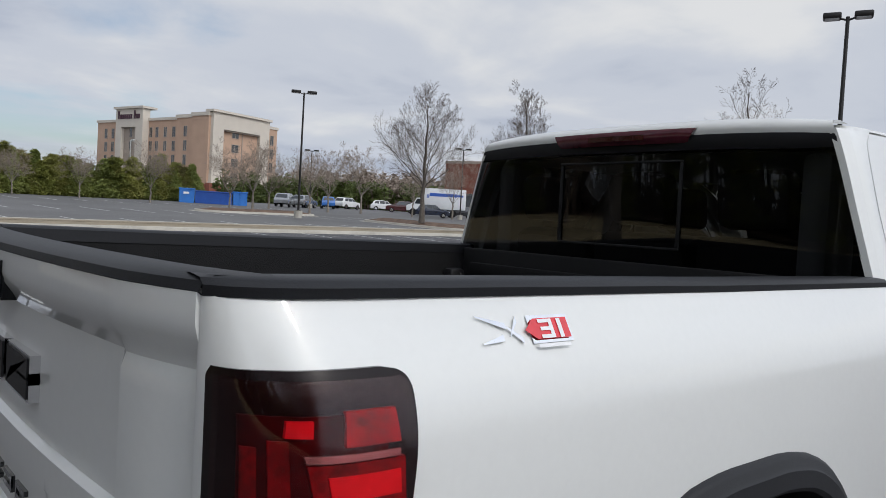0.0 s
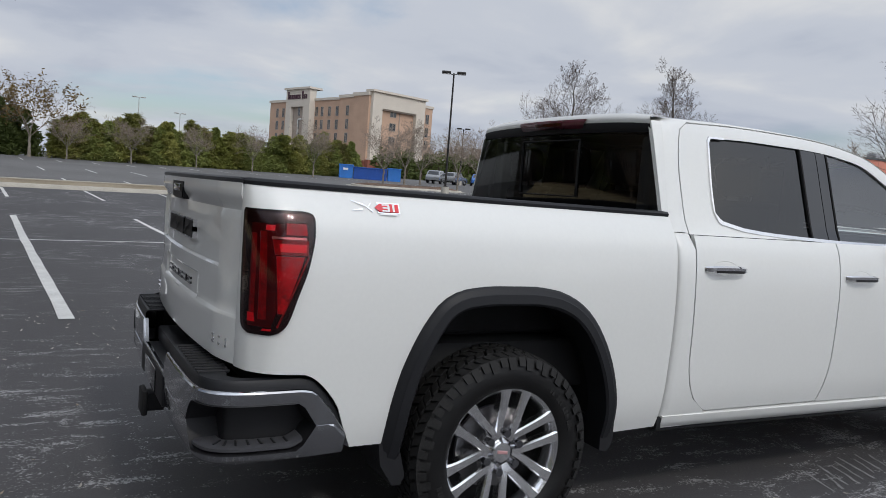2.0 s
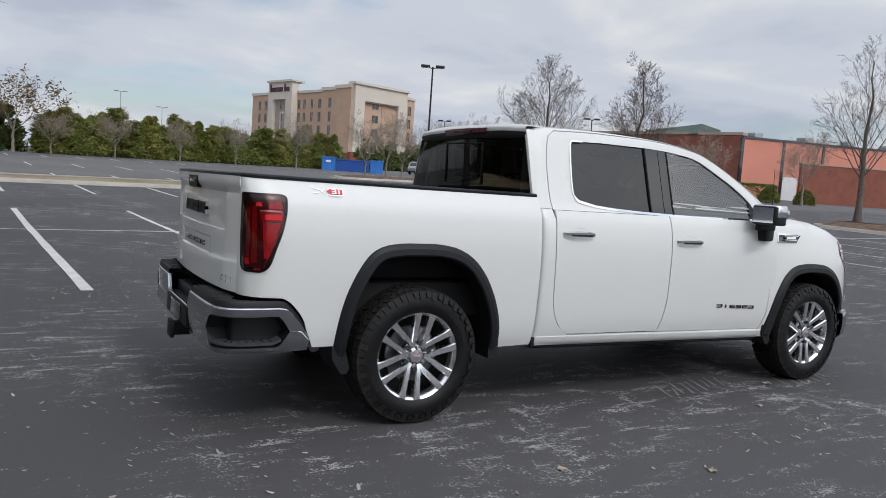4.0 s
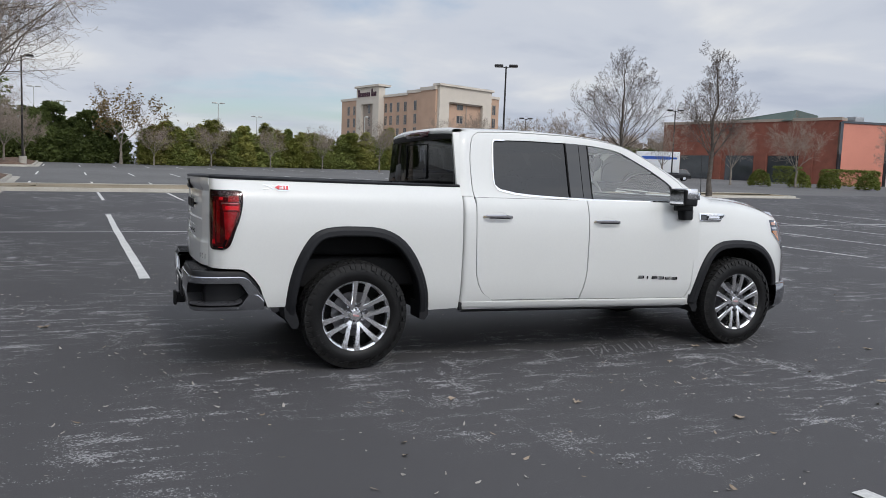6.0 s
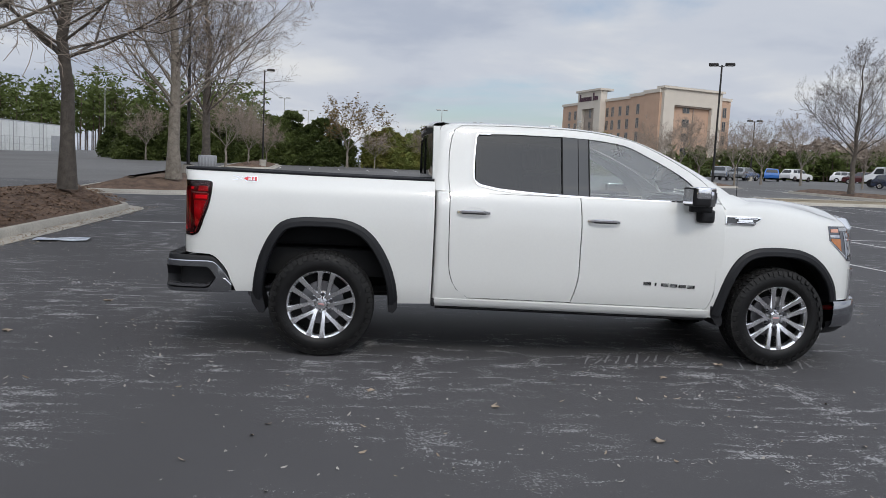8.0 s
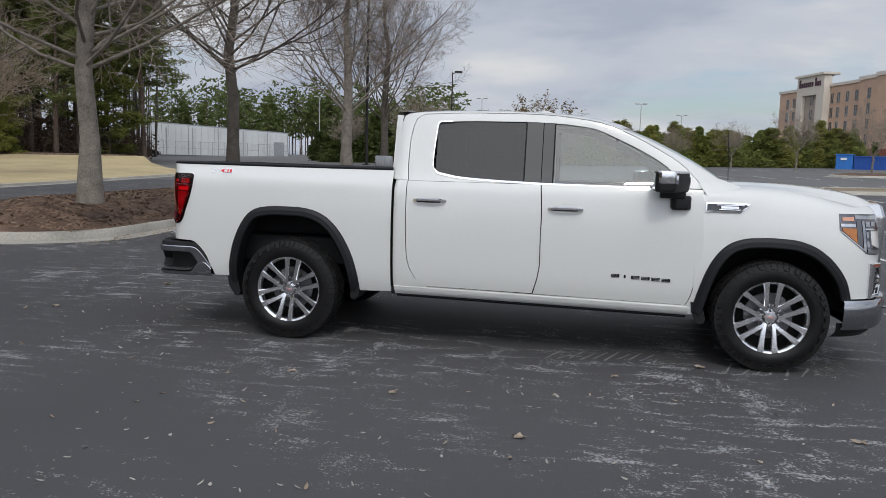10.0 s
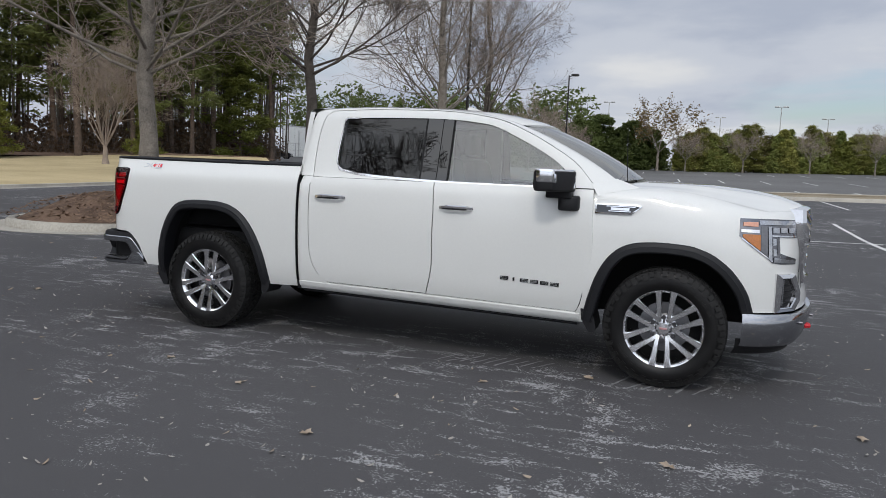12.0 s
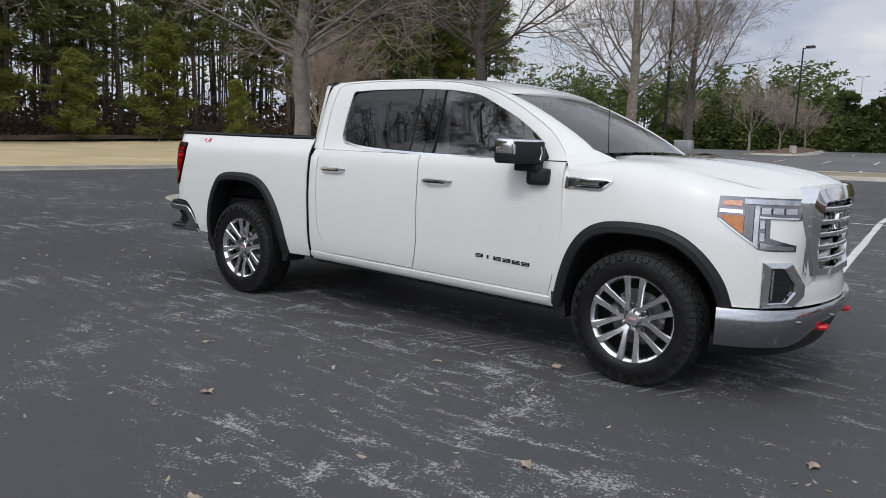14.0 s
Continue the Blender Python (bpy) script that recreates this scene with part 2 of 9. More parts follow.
def join(bm, other):
    me = bpy.data.meshes.new("joined")
    other.to_mesh(me)
    other.free()
    bm.from_mesh(me)
    bpy.data.meshes.remove(me)


def tube(bm, pts, radii, sides=8, cap=True):
    """A round bar along a line of points, of changing thickness."""
    pts = [Vector(p) for p in pts]
    if isinstance(radii, (int, float)):
        radii = [radii] * len(pts)
    rings, up = [], None
    for k, p in enumerate(pts):
        d = (pts[min(k + 1, len(pts) - 1)] - pts[max(k - 1, 0)]).normalized()
        if up is None:
            up = Vector((0, 0, 1)) if abs(d.z) < 0.9 else Vector((1, 0, 0))
        a = d.cross(up).normalized()
        b = a.cross(d).normalized()
        up = b
        rings.append([bm.verts.new(p + (a * math.cos(t) + b * math.sin(t)) * radii[k]) for t in [2 * math.pi * j / sides for j in range(sides)]])
    for r, q in zip(rings, rings[1:]):
        for j in range(sides):
            bm.faces.new((r[j], r[(j + 1) % sides], q[(j + 1) % sides], q[j]))
    if cap:
        bm.faces.new(rings[0][::-1])
        bm.faces.new(rings[-1])


def prism(bm, outline, a, b):
    """A flat outline of points, pushed from the offset a to the offset b (vectors)."""
    lo, hi = [bm.verts.new(Vector(p) + Vector(a)) for p in outline], [bm.verts.new(Vector(p) + Vector(b)) for p in outline]
    bm.faces.new(lo)
    bm.faces.new(hi[::-1])
    n = len(lo)
    for k in range(n):
        bm.faces.new((lo[k], lo[(k + 1) % n], hi[(k + 1) % n], hi[k]))


def part(name, bm, mat, parent, label="", sharp=40.0, fix=True):
    """Links a bmesh as one mesh object under a thing or a part."""
    if fix:
        bmesh.ops.recalc_face_normals(bm, faces=bm.faces)
    me = bpy.data.meshes.new(name)
    bm.to_mesh(me)
    bm.free()
    me.polygons.foreach_set("use_smooth", [True] * len(me.polygons))
    me.set_sharp_from_angle(angle=radians(sharp))
    for one in mat if isinstance(mat, (list, tuple)) else [mat]:
        me.materials.append(one)
    ob = new(name, me)
    ob.parent = parent
    return tagged(ob, label)


def facing(bm, way):
    """Turns a pane's faces to look outwards."""
    way = Vector(way)
    bm.normal_update()
    if sum((f.normal.dot(way) * f.calc_area() for f in bm.faces), 0.0) < 0:
        bmesh.ops.reverse_faces(bm, faces=bm.faces[:])
    return bm


def thing(name, label, category, group="", kind="", at=None):
    ob = new(name)
    if at is not None:
        ob.matrix_basis = at
    return tagged(ob, label, category, group, kind)


# ---- the pickup truck: nose along +x, rear axle over the origin, its right side at -y ----
truck = thing("pickup_truck", "white full-size crew-cab pickup truck parked on asphalt", "truck")
WHEELBASE, TYRE_R = 3.745, 0.418

w_side = spline([(0.38, 0.903), (0.50, 0.950), (0.70, 0.979), (0.90, 0.988), (1.08, 0.986), (1.22, 0.974), (1.31, 0.953), (1.37, 0.921), (1.43, 0.885)])
inset_rear = spline([(-1.066, 0.100), (-1.054, 0.070), (-1.03, 0.041), (-0.99, 0.016), (-0.94, 0.0035), (-0.89, 0.0), (-0.80, 0.0), (0, 0)])
REAR_FLARE = [(-0.535, 0.43), (-0.525, 0.58), (-0.494, 0.748), (-0.445, 0.88), (-0.395, 0.970), (-0.33, 1.045), (-0.238, 1.083), (-0.1, 1.096), (0.05, 1.096), (0.18, 1.082), (0.285, 1.045), (0.38, 0.975), (0.479, 0.841), (0.545, 0.695), (0.582, 0.55), (0.594, 0.43)]
FRONT_FLARE = [(3.185, 0.43), (3.225, 0.60), (3.285, 0.775), (3.37, 0.905), (3.46, 0.968), (3.56, 0.995), (3.70, 1.003), (3.86, 0.995), (3.99, 0.960), (4.11, 0.885), (4.20, 0.79), (4.262, 0.69), (4.30, 0.575)]


def above(flare, x, back):
    """The height of a wheel arch over x, drawn back under its moulding."""
    pts = [(p[0], p[1] - back) for p in flare]
    if x <= pts[0][0] or x >= pts[-1][0]:
        return None
    for (xa, za), (xb, zb) in zip(pts, pts[1:]):
        if xa <= x <= xb:
            return za + (zb - za) * (x - xa) / (xb - xa)


def rim_inward(rows, side, depth=0.014):
    """Adds a turned-in edge all round a body panel."""
    push = Vector((0, -side * depth, 0))
    rows = [[r[0] + push] + r + [r[-1] + push] for r in rows]
    return [[p + push for p in rows[0]]] + rows + [[p + push for p in rows[-1]]]


def side_w(x, z):
    """Half width of the bed's flank, drawn in to the tailgate at the rear corner."""
    w = w_side(z)
    return w - (w - 0.842) * inset_rear(x) / 0.100


def side_point(x, z, side, off=0.0):
    return Vector((x, side * (side_w(x, z) + off), z))


bed_corner = pchip([(-1.1, 0.792), (-0.86, 0.785), (-0.82, 0.768), (-0.76, 0.710), (-0.715, 0.640), (-0.695, 0.57), (-0.680, 0.46)])


def bed_bottom(x):
    if x < -0.66:
        return bed_corner(x)
    z = above(REAR_FLARE, x, 0.03)
    if z is not None:
        return max(z, 0.45)
    return 0.50 if x < 0 else 0.435 + (x - 0.59) * 0.03


def tail_lamp(side):
    """The wrap-round lamp at the bed's rear corner, with its lenses and light bars."""
    x_out = pchip([(0.922, -0.985), (0.93, -0.962), (0.955, -0.934), (1.05, -0.900), (1.16, -0.864), (1.27, -0.846), (1.315, -0.845), (1.330, -0.850), (1.339, -0.862), (1.343, -0.885)])
    x_in = pchip([(0.922, -1.045), (0.935, -1.056), (0.96, -1.060), (1.2, -1.063), (1.33, -1.063), (1.343, -1.060)])

    def patch(z0, z1, a0, a1, b0, b1, off, nz=6, nx=10):
        """Between the lower edge a0..a1 at z0 and the upper edge b0..b1 at z1."""
        rows = []
        for k in range(nz):
            t = k / (nz - 1)
            rows.append([side_point((a0 + (b0 - a0) * t) + ((a1 + (b1 - a1) * t) - (a0 + (b0 - a0) * t)) * j / (nx - 1), z0 + (z1 - z0) * t, side, off) for j in range(nx)])
        return rows
    bm = bmesh.new()
    rows = []
    for z in span(0.922, 0.95, 6) + span(0.96, 1.30, 22) + span(1.31, 1.343, 9):
        a, b = x_in(z), x_out(z)
        rows.append([side_point(a + (b - a) * k / 19, z, side, 0.006) for k in range(20)])
    sheet(bm, rim_inward(rows, side, 0.03))
    lamp = part("tail_lamp", bm, RED_SMOKE, truck, "smoked dark red tail lamp")
    for nm, mat, off, args in (
            ("lens_field", RED_DEEP, 0.0095, (0.950, 1.296, -1.046, -0.985, -1.046, -0.880)),
            ("side_lens", RED_LENS, 0.0115, (0.965, 1.262, -1.044, -1.033, -1.045, -1.033)),
            ("inner_lens", RED_LENS, 0.0115, (0.975, 1.270, -1.022, -1.000, -1.024, -1.006)),
            ("turn_lens", RED_MID, 0.0125, (0.998, 1.190, -0.966, -0.948, -0.978, -0.884)),
            ("brake_lens", RED_MID, 0.0125, (1.262, 1.300, -0.948, -0.876, -0.945, -0.880)),
            ("light_bar", RED_BRIGHT, 0.0145, (1.205, 1.232, -0.966, -0.880, -0.970, -0.880)),
            ("marker_lens", RED_BRIGHT, 0.0135, (1.274, 1.292, -1.010, -0.984, -1.008, -0.982)),
            ("lower_marker", RED_BRIGHT, 0.0135, (0.965, 0.995, -1.048, -1.030, -1.048, -1.034)),
            ("edge_line", RED_LENS, 0.0115, (0.950, 1.190, -0.968, -0.963, -0.873, -0.868)),
            ("bar_frame", RED_LENS, 0.0125, (1.195, 1.245, -0.982, -0.872, -0.990, -0.872)),
            ("lower_line", RED_BRIGHT, 0.0115, (0.938, 0.944, -1.010, -0.985, -1.006, -0.982))):
        bm = bmesh.new()
        sheet(bm, rim_inward(patch(*args, off), side, 0.006))
        part(nm, bm, mat, lamp)
    bm = bmesh.new()
    sheet(bm, rim_inward(patch(1.2475, 1.2555, -0.992, -0.880, -0.994, -0.880, 0.0155, 2, 10), side, 0.004))
    part("chrome_line", bm, PINK_CHROME, lamp)
    bm = bmesh.new()
    sheet(bm, [[p + Vector((0, side * 0.013, 0)) for p in r[:-1]] for r in rows[2:-2]])
    cover = part("lens_cover", facing(bm, (0, side, 0)), RED_COVER, lamp, "clear red lens cover", fix=False)
    cover.visible_shadow = False


def bed_side(side):
    xs = sorted(set(span(-1.066, -0.9, 20) + span(-0.9, -0.70, 10) + [p[0] for p in REAR_FLARE] + span(-0.70, -0.50, 6) + span(-0.5, 0.6, 40) + span(0.60, 0.856, 8)))
    rows = []
    for x in xs:
        zb, zt = bed_bottom(x), 1.422 + 0.006 * max(0, -x)
        rows.append([side_point(x, min(z, 1.43), side) + Vector((0, 0, max(0, z - 1.43))) for z in [zb + (zt - zb) * (k / 46) for k in range(47)]])
    bm = bmesh.new()
    sheet(bm, rim_inward(rows, side, 0.010))
    panel = part("bed_side", bm, PAINT, truck, "white bed side panel")
    # black sheet set into the bed-to-cab slot to stand in for its shade
    bm = bmesh.new()
    sheet(bm, [[Vector((x, side * (w_side(z) - dy), z)) for x, dy in ((0.842, 0.025), (0.855, 0.075), (0.875, 0.080))] for z in span(0.47, 1.40, 20)])
    part("gap_shade", bm, DARK, panel, "black sheet standing in for the shade between bed and cab")
    # plastic cap on the rail and the bed's inner wall
    prof = [(0.896, 1.414), (0.898, 1.427), (0.888, 1.435), (0.860, 1.438), (0.800, 1.436), (0.788, 1.430), (0.785, 1.395)]
    bm = bmesh.new()
    sheet(bm, [[Vector((x, side * (w - min(0.055, w - 0.785) * inset_rear(x) / 0.1), z + 0.006 * max(0, -x))) for w, z in prof] for x in span(-1.068, -0.85, 11) + span(-0.80, 0.85, 18)])
    part("rail_cap", bm, TRIM, panel, "dark grey plastic rail cap")
    bm = bmesh.new()
    sheet(bm, [[Vector((x, side * y, z)) for y, z in ((0.79, 1.41), (0.775, 1.33), (0.775, 1.18), (0.76, 1.16), (0.76, 0.9), (0.74, 0.86))] for x in (-1.03, 0.80)])
    inner = part("inner_wall", bm, LINER, panel, "black bed liner wall")
    for x in (-0.75, -0.35, 0.05, 0.45):
        bm = bmesh.new()
        soft_box(bm, (x, side * 0.765 - 0.02, 1.20), (x + 0.22, side * 0.765 + 0.02, 1.29), 0.012)
        part("pocket_frame", bm, LINER, inner)
    bm = bmesh.new()
    soft_box(bm, (0.66, side * 0.74 - 0.03, 1.22), (0.74, side * 0.74 + 0.03, 1.33), 0.015)
    tube(bm, [(0.70, side * 0.70, 1.24), (0.70, side * 0.68, 1.275), (0.70, side * 0.70, 1.31)], 0.008)
    part("tie_down", bm, PLASTIC, inner)


def arch_moulding(flare, side, front):
    """Black plastic lip round a wheel arch, and the liner behind it."""
    path = through_points(flare, 46)
    c = Vector((WHEELBASE if front else 0.03, 0.45))
    rows, liner = [], []
    for k, p in enumerate(path):
        d = path[min(k + 1, len(path) - 1)] - path[max(k - 1, 0)]
        n = Vector((d.y, -d.x)).normalized()
        if n.dot(c - p) < 0:
            n = -n
        base = fender_w(p.x, p.y) if front else side_w(p.x, p.y)

        def at(q, y):
            return Vector((p.x + n.x * q, side * y, p.y + n.y * q))
        rows.append([at(-0.004, base - 0.01), at(-0.002, base + 0.006), at(0.008, base + 0.016), at(0.022, base + 0.019), at(0.028, base + 0.026), at(0.062, base + 0.030), at(0.072, base + 0.022), at(0.074, base - 0.10)])
        liner.append([at(0.070, base - 0.02), at(0.050, base - 0.10), at(0.045, 0.50)])
    bm = bmesh.new()
    sheet(bm, rows)
    lip = part("arch_moulding", bm, TRIM, truck, "black plastic wheel-arch moulding")
    bm = bmesh.new()
    sheet(bm, liner)
    vs = [bm.verts.new(r[-1]) for r in liner]
    bm.faces.new(vs)
    part("arch_liner", bm, DARK, lip)
    # mud flap behind the wheel
    p = flare[0]
    bm = bmesh.new()
    x0 = p[0] + 0.02
    pts = [(x0 - 0.03, 0.50), (x0 + 0.05, 0.50), (x0 + 0.085, 0.37), (x0 + 0.07, 0.335), (x0 + 0.035, 0.335), (x0 - 0.02, 0.42)]
    prism(bm, [(x, 0, z) for x, z in pts], (0, side * 0.955, 0), (0, side * 0.72, 0))
    part("mud_flap", bm, PLASTIC, lip)
    if not front:
        q = flare[-1]
        bm = bmesh.new()
        prism(bm, [(q[0] - 0.075, 0, 0.50), (q[0] + 0.0, 0, 0.50), (q[0] + 0.0, 0, 0.40), (q[0] - 0.03, 0, 0.36), (q[0] - 0.07, 0, 0.37)], (0, side * 0.95, 0), (0, side * 0.74, 0))
        part("mud_flap", bm, PLASTIC, lip)


# front clip: profile falls from the hood's edge, the plan curves in to the nose
w_fender = pchip([(0, 0.80), (0.018, 0.848), (0.045, 0.888), (0.09, 0.920), (0.18, 0.950), (0.32, 0.975), (0.55, 0.986), (0.9, 0.955)])
inset_front = pchip([(3.2, 0.0), (3.9, 0.003), (4.05, 0.014), (4.20, 0.045), (4.32, 0.090), (4.42, 0.150), (4.50, 0.235), (4.555, 0.335), (4.60, 0.47), (4.63, 0.60), (4.655, 0.78), (4.665, 0.965)])
fender_top = pchip([(3.2, 1.325), (3.3, 1.362), (3.6, 1.362), (3.8, 1.350), (4.0, 1.318), (4.2, 1.275), (4.42, 1.245), (4.6, 1.245), (4.7, 1.245)])


def fender_w(x, z):
    d = max(0.0, fender_top(x) - z)
    # the shoulder tightens towards the door
    d += 3.0 * d * math.exp(-d / 0.08) * max(0.0, min(1.0, (3.75 - x) / 0.5))
    return w_fender(d) - inset_front(x)


def nose_point(x, z, side, off=0.0):
    lean = 0.10 * max(0.0, z - 0.95) * min(1.0, max(0.0, (x - 4.1) / 0.35))
    e = 0.01
    nx, ny = -(inset_front(x + e) - inset_front(x - e)), -2 * e
    nl = math.hypot(nx, ny)
    return Vector((x - lean - off * nx / nl, side * (fender_w(x, z) - off * ny / nl), z))


def fender(side):
    x_door = pchip([(0.42, 3.112), (0.52, 3.166), (0.67, 3.20), (0.76, 3.226), (0.96, 3.243), (1.24, 3.226), (1.34, 3.225)])
    cols = []
    for x in sorted(set([3.245 + 0.03 * k for k in range(35)] + [p[0] for p in FRONT_FLARE] + span(4.2, 4.6, 22))):
        a = above(FRONT_FLARE, x, 0.03)
        zb = 0.575 if x >= 4.29 else (a if a is not None else 0.575)
        zt = fender_top(x)
        if x < 4.6:
            cols.append([nose_point(x, zb + (zt - zb) * (1 - (1 - k / 20) ** 1.5), side) for k in range(21)])
    bm = bmesh.new()
    sheet(bm, rim_inward(cols, side, 0.02))
    # strip beside the door, down to the sill
    strip = []
    for z in span(0.40, 1.33, 16):
        a = x_door(z)
        b = 3.246
        if z < 0.90:
            for (xa, za), (xb, zb) in zip(FRONT_FLARE, FRONT_FLARE[1:]):
                if za <= z <= zb:
                    b = min(3.246, xa + (xb - xa) * (z - za) / (zb - za) + 0.02)
            if z < FRONT_FLARE[0][1]:
                b = FRONT_FLARE[0][0] + 0.02
        b = max(b, a + 0.01)
        strip.append([Vector((a + (b - a) * k / 3, side * (w_side(z) + (fender_w(3.246, z) - w_side(z)) * (a + (b - a) * k / 3 - 3.1) / 0.146), z)) for k in range(4)])
    sheet(bm, rim_inward(strip, side, 0.02))
    wing = part("fender", bm, PAINT, truck, "white front fender")
    # chrome-framed side vent
    bm = bmesh.new()
    v_out = [(3.238, 1.250), (3.525, 1.250), (3.552, 1.238), (3.484, 1.178), (3.238, 1.178)]
    cen = Vector((3.38, 0, 1.214))

    def on(x, z, off):
        return Vector((x, side * (fender_w(x, z) + off), z))
    outer = [on(x, z, 0.012) for x, z in v_out]
    inner = [on(cen.x + (x - cen.x) * 0.93, cen.z + (z - cen.z) * 0.70, 0.014) for x, z in v_out]
    deep = [on(cen.x + (x - cen.x) * 0.92, cen.z + (z - cen.z) * 0.66, 0.003) for x, z in v_out]
    root = [on(x, z, -0.01) for x, z in v_out]
    sheet(bm, [root, outer, inner, deep], closed=True)
    vent = part("side_vent", bm, CHROME, wing, "chrome-framed side vent")
    bm = bmesh.new()
    bm.faces.new([bm.verts.new(p) for p in deep])
    part("vent_mesh", bm, GLOSS, wing)
    bm = bmesh.new()
    for z0, z1, x0, x1, off in ((1.230, 1.236, 3.315, 3.510, 0.020), (1.197, 1.203, 3.330, 3.480, 0.020)):
        sheet(bm, [[on(x, z, off) for x in span(x0, x1, 6)] for z in (z0, z1)])
    sheet(bm, [[on(x, z, 0.019) for x in span(3.345, 3.47, 6)] for z in (1.207, 1.225)])
    part("vent_bars", bm, CHROME, wing)


def headlamp(side):
    """A C-shaped lamp: long upper bar, amber outer flank and a foot."""
    def patch(corner, off, nx=12, nz=6):
        (xa, za0, za1), (xb, zb0, zb1) = corner
        rows = []
        for i in range(nx):
            t = i / (nx - 1)
            x, z0, z1 = xa + (xb - xa) * t, za0 + (zb0 - za0) * t, za1 + (zb1 - za1) * t
            rows.append([nose_point(x, z0 + (z1 - z0) * k / (nz - 1), side, off) for k in range(nz)])
        return rows
    bm = bmesh.new()
    for corner, nx, nz in ((((4.183, 1.078, 1.196), (4.30, 1.000, 1.195)), 10, 8), (((4.30, 1.000, 1.195), (4.395, 0.908, 1.194)), 10, 10), (((4.395, 0.908, 1.194), (4.444, 0.900, 1.193)), 6, 10),
                           (((4.444, 1.078, 1.193), (4.565, 1.068, 1.188)), 10, 6), (((4.444, 0.900, 0.972), (4.550, 0.895, 0.930)), 8, 4)):
        sheet(bm, rim_inward(patch(corner, 0.003, nx, nz), side, 0.012))
    lamp = part("headlamp", bm, CHROME_DARK, truck, "clear headlamp with amber flank and chrome reflectors")
    for nm, corner, mat, off in (("amber_marker", ((4.205, 1.146, 1.172), (4.303, 1.144, 1.174)), AMBER_PALE, 0.007),
                                 ("chrome_fin", ((4.192, 1.106, 1.126), (4.310, 1.103, 1.124)), CHROME, 0.008),
                                 ("amber_lens", ((4.204, 1.076, 1.094), (4.318, 0.988, 1.092)), AMBER, 0.007),
                                 ("chrome_edge", ((4.196, 1.066, 1.073), (4.395, 0.914, 0.923)), CHROME, 0.008),
                                 ("wedge", ((4.322, 0.985, 1.148), (4.364, 0.950, 1.148)), ALLOY_DARK, 0.006),
                                 ("clear_bar", ((4.312, 1.158, 1.186), (4.552, 1.154, 1.181)), LAMP, 0.007),
                                 ("reflector", ((4.368, 0.930, 1.147), (4.390, 0.926, 1.147)), LAMP, 0.009),
                                 ("lower_rail", ((4.392, 1.082, 1.092), (4.556, 1.074, 1.084)), CHROME, 0.009),
                                 ("lamp_cell", ((4.398, 1.104, 1.140), (4.440, 1.104, 1.140)), LAMP, 0.010), ("lamp_cell", ((4.450, 1.106, 1.138), (4.492, 1.104, 1.138)), LAMP, 0.010),
                                 ("lamp_cell", ((4.502, 1.106, 1.136), (4.545, 1.102, 1.136)), LAMP, 0.010), ("lamp_cell", ((4.396, 1.022, 1.070), (4.418, 1.028, 1.066)), LAMP, 0.010),
                                 ("lamp_cell", ((4.396, 0.955, 1.002), (4.418, 0.958, 0.998)), LAMP, 0.010), ("inner_wall", ((4.424, 0.972, 1.074), (4.441, 0.968, 1.074)), ALLOY_DARK, 0.006),
                                 ("foot_bar", ((4.402, 0.912, 0.946), (4.540, 0.902, 0.922)), LAMP, 0.009)):
        bm = bmesh.new()
        sheet(bm, rim_inward(patch(corner, off), side, 0.006))
        part(nm, bm, mat, lamp)
    # fog lamp in its angular chrome bezel
    bm = bmesh.new()
    out = [(4.422, 0.838), (4.539, 0.834), (4.588, 0.695), (4.589, 0.631), (4.552, 0.574), (4.425, 0.574)]
    core = [(4.463, 0.803), (4.509, 0.803), (4.552, 0.708), (4.551, 0.668), (4.522, 0.608), (4.458, 0.608)]

    def loop(pts, off):
        return [nose_point(x, z, side, off) for x, z in pts]

    def toward(t):
        return [(a + (c - a) * t, b + (d - b) * t) for (a, b), (c, d) in zip(out, core)]
    sheet(bm, [loop(out, -0.01), loop(out, 0.016), loop(toward(0.16), 0.026), loop(toward(0.85), 0.024), loop(core, 0.018), loop(core, 0.002)], closed=True)
    bezel = part("fog_lamp_bezel", bm, CHROME, truck, "chrome angular fog-lamp bezel", sharp=15)
    bm = bmesh.new()
    right = pchip([(0.606, 4.522), (0.668, 4.553), (0.708, 4.554), (0.805, 4.509)])
    sheet(bm, [[nose_point(4.458 + (right(z) - 4.458) * k / 7, z, side, 0.006) for k in range(8)] for z in span(0.606, 0.805, 12)])
    part("fog_recess", bm, GLOSS, bezel)
    for z in (0.635, 0.675, 0.715, 0.755):
        bm = bmesh.new()
        sheet(bm, [[nose_point(x, zz, side, o) for x in span(4.478, 4.540 - 0.4 * max(0, z - 0.70), 4)] for zz, o in ((z, 0.006), (z, 0.012), (z + 0.008, 0.012), (z + 0.008, 0.006))])
        part("slat", bm, PLASTIC, bezel)
    bm = bmesh.new()
    sheet(bm, [[nose_point(x, zz, side, 0.014) for x in (4.466, 4.474)] for zz in span(0.625, 0.795, 5)])
    part("lens", bm, LAMP, bezel)


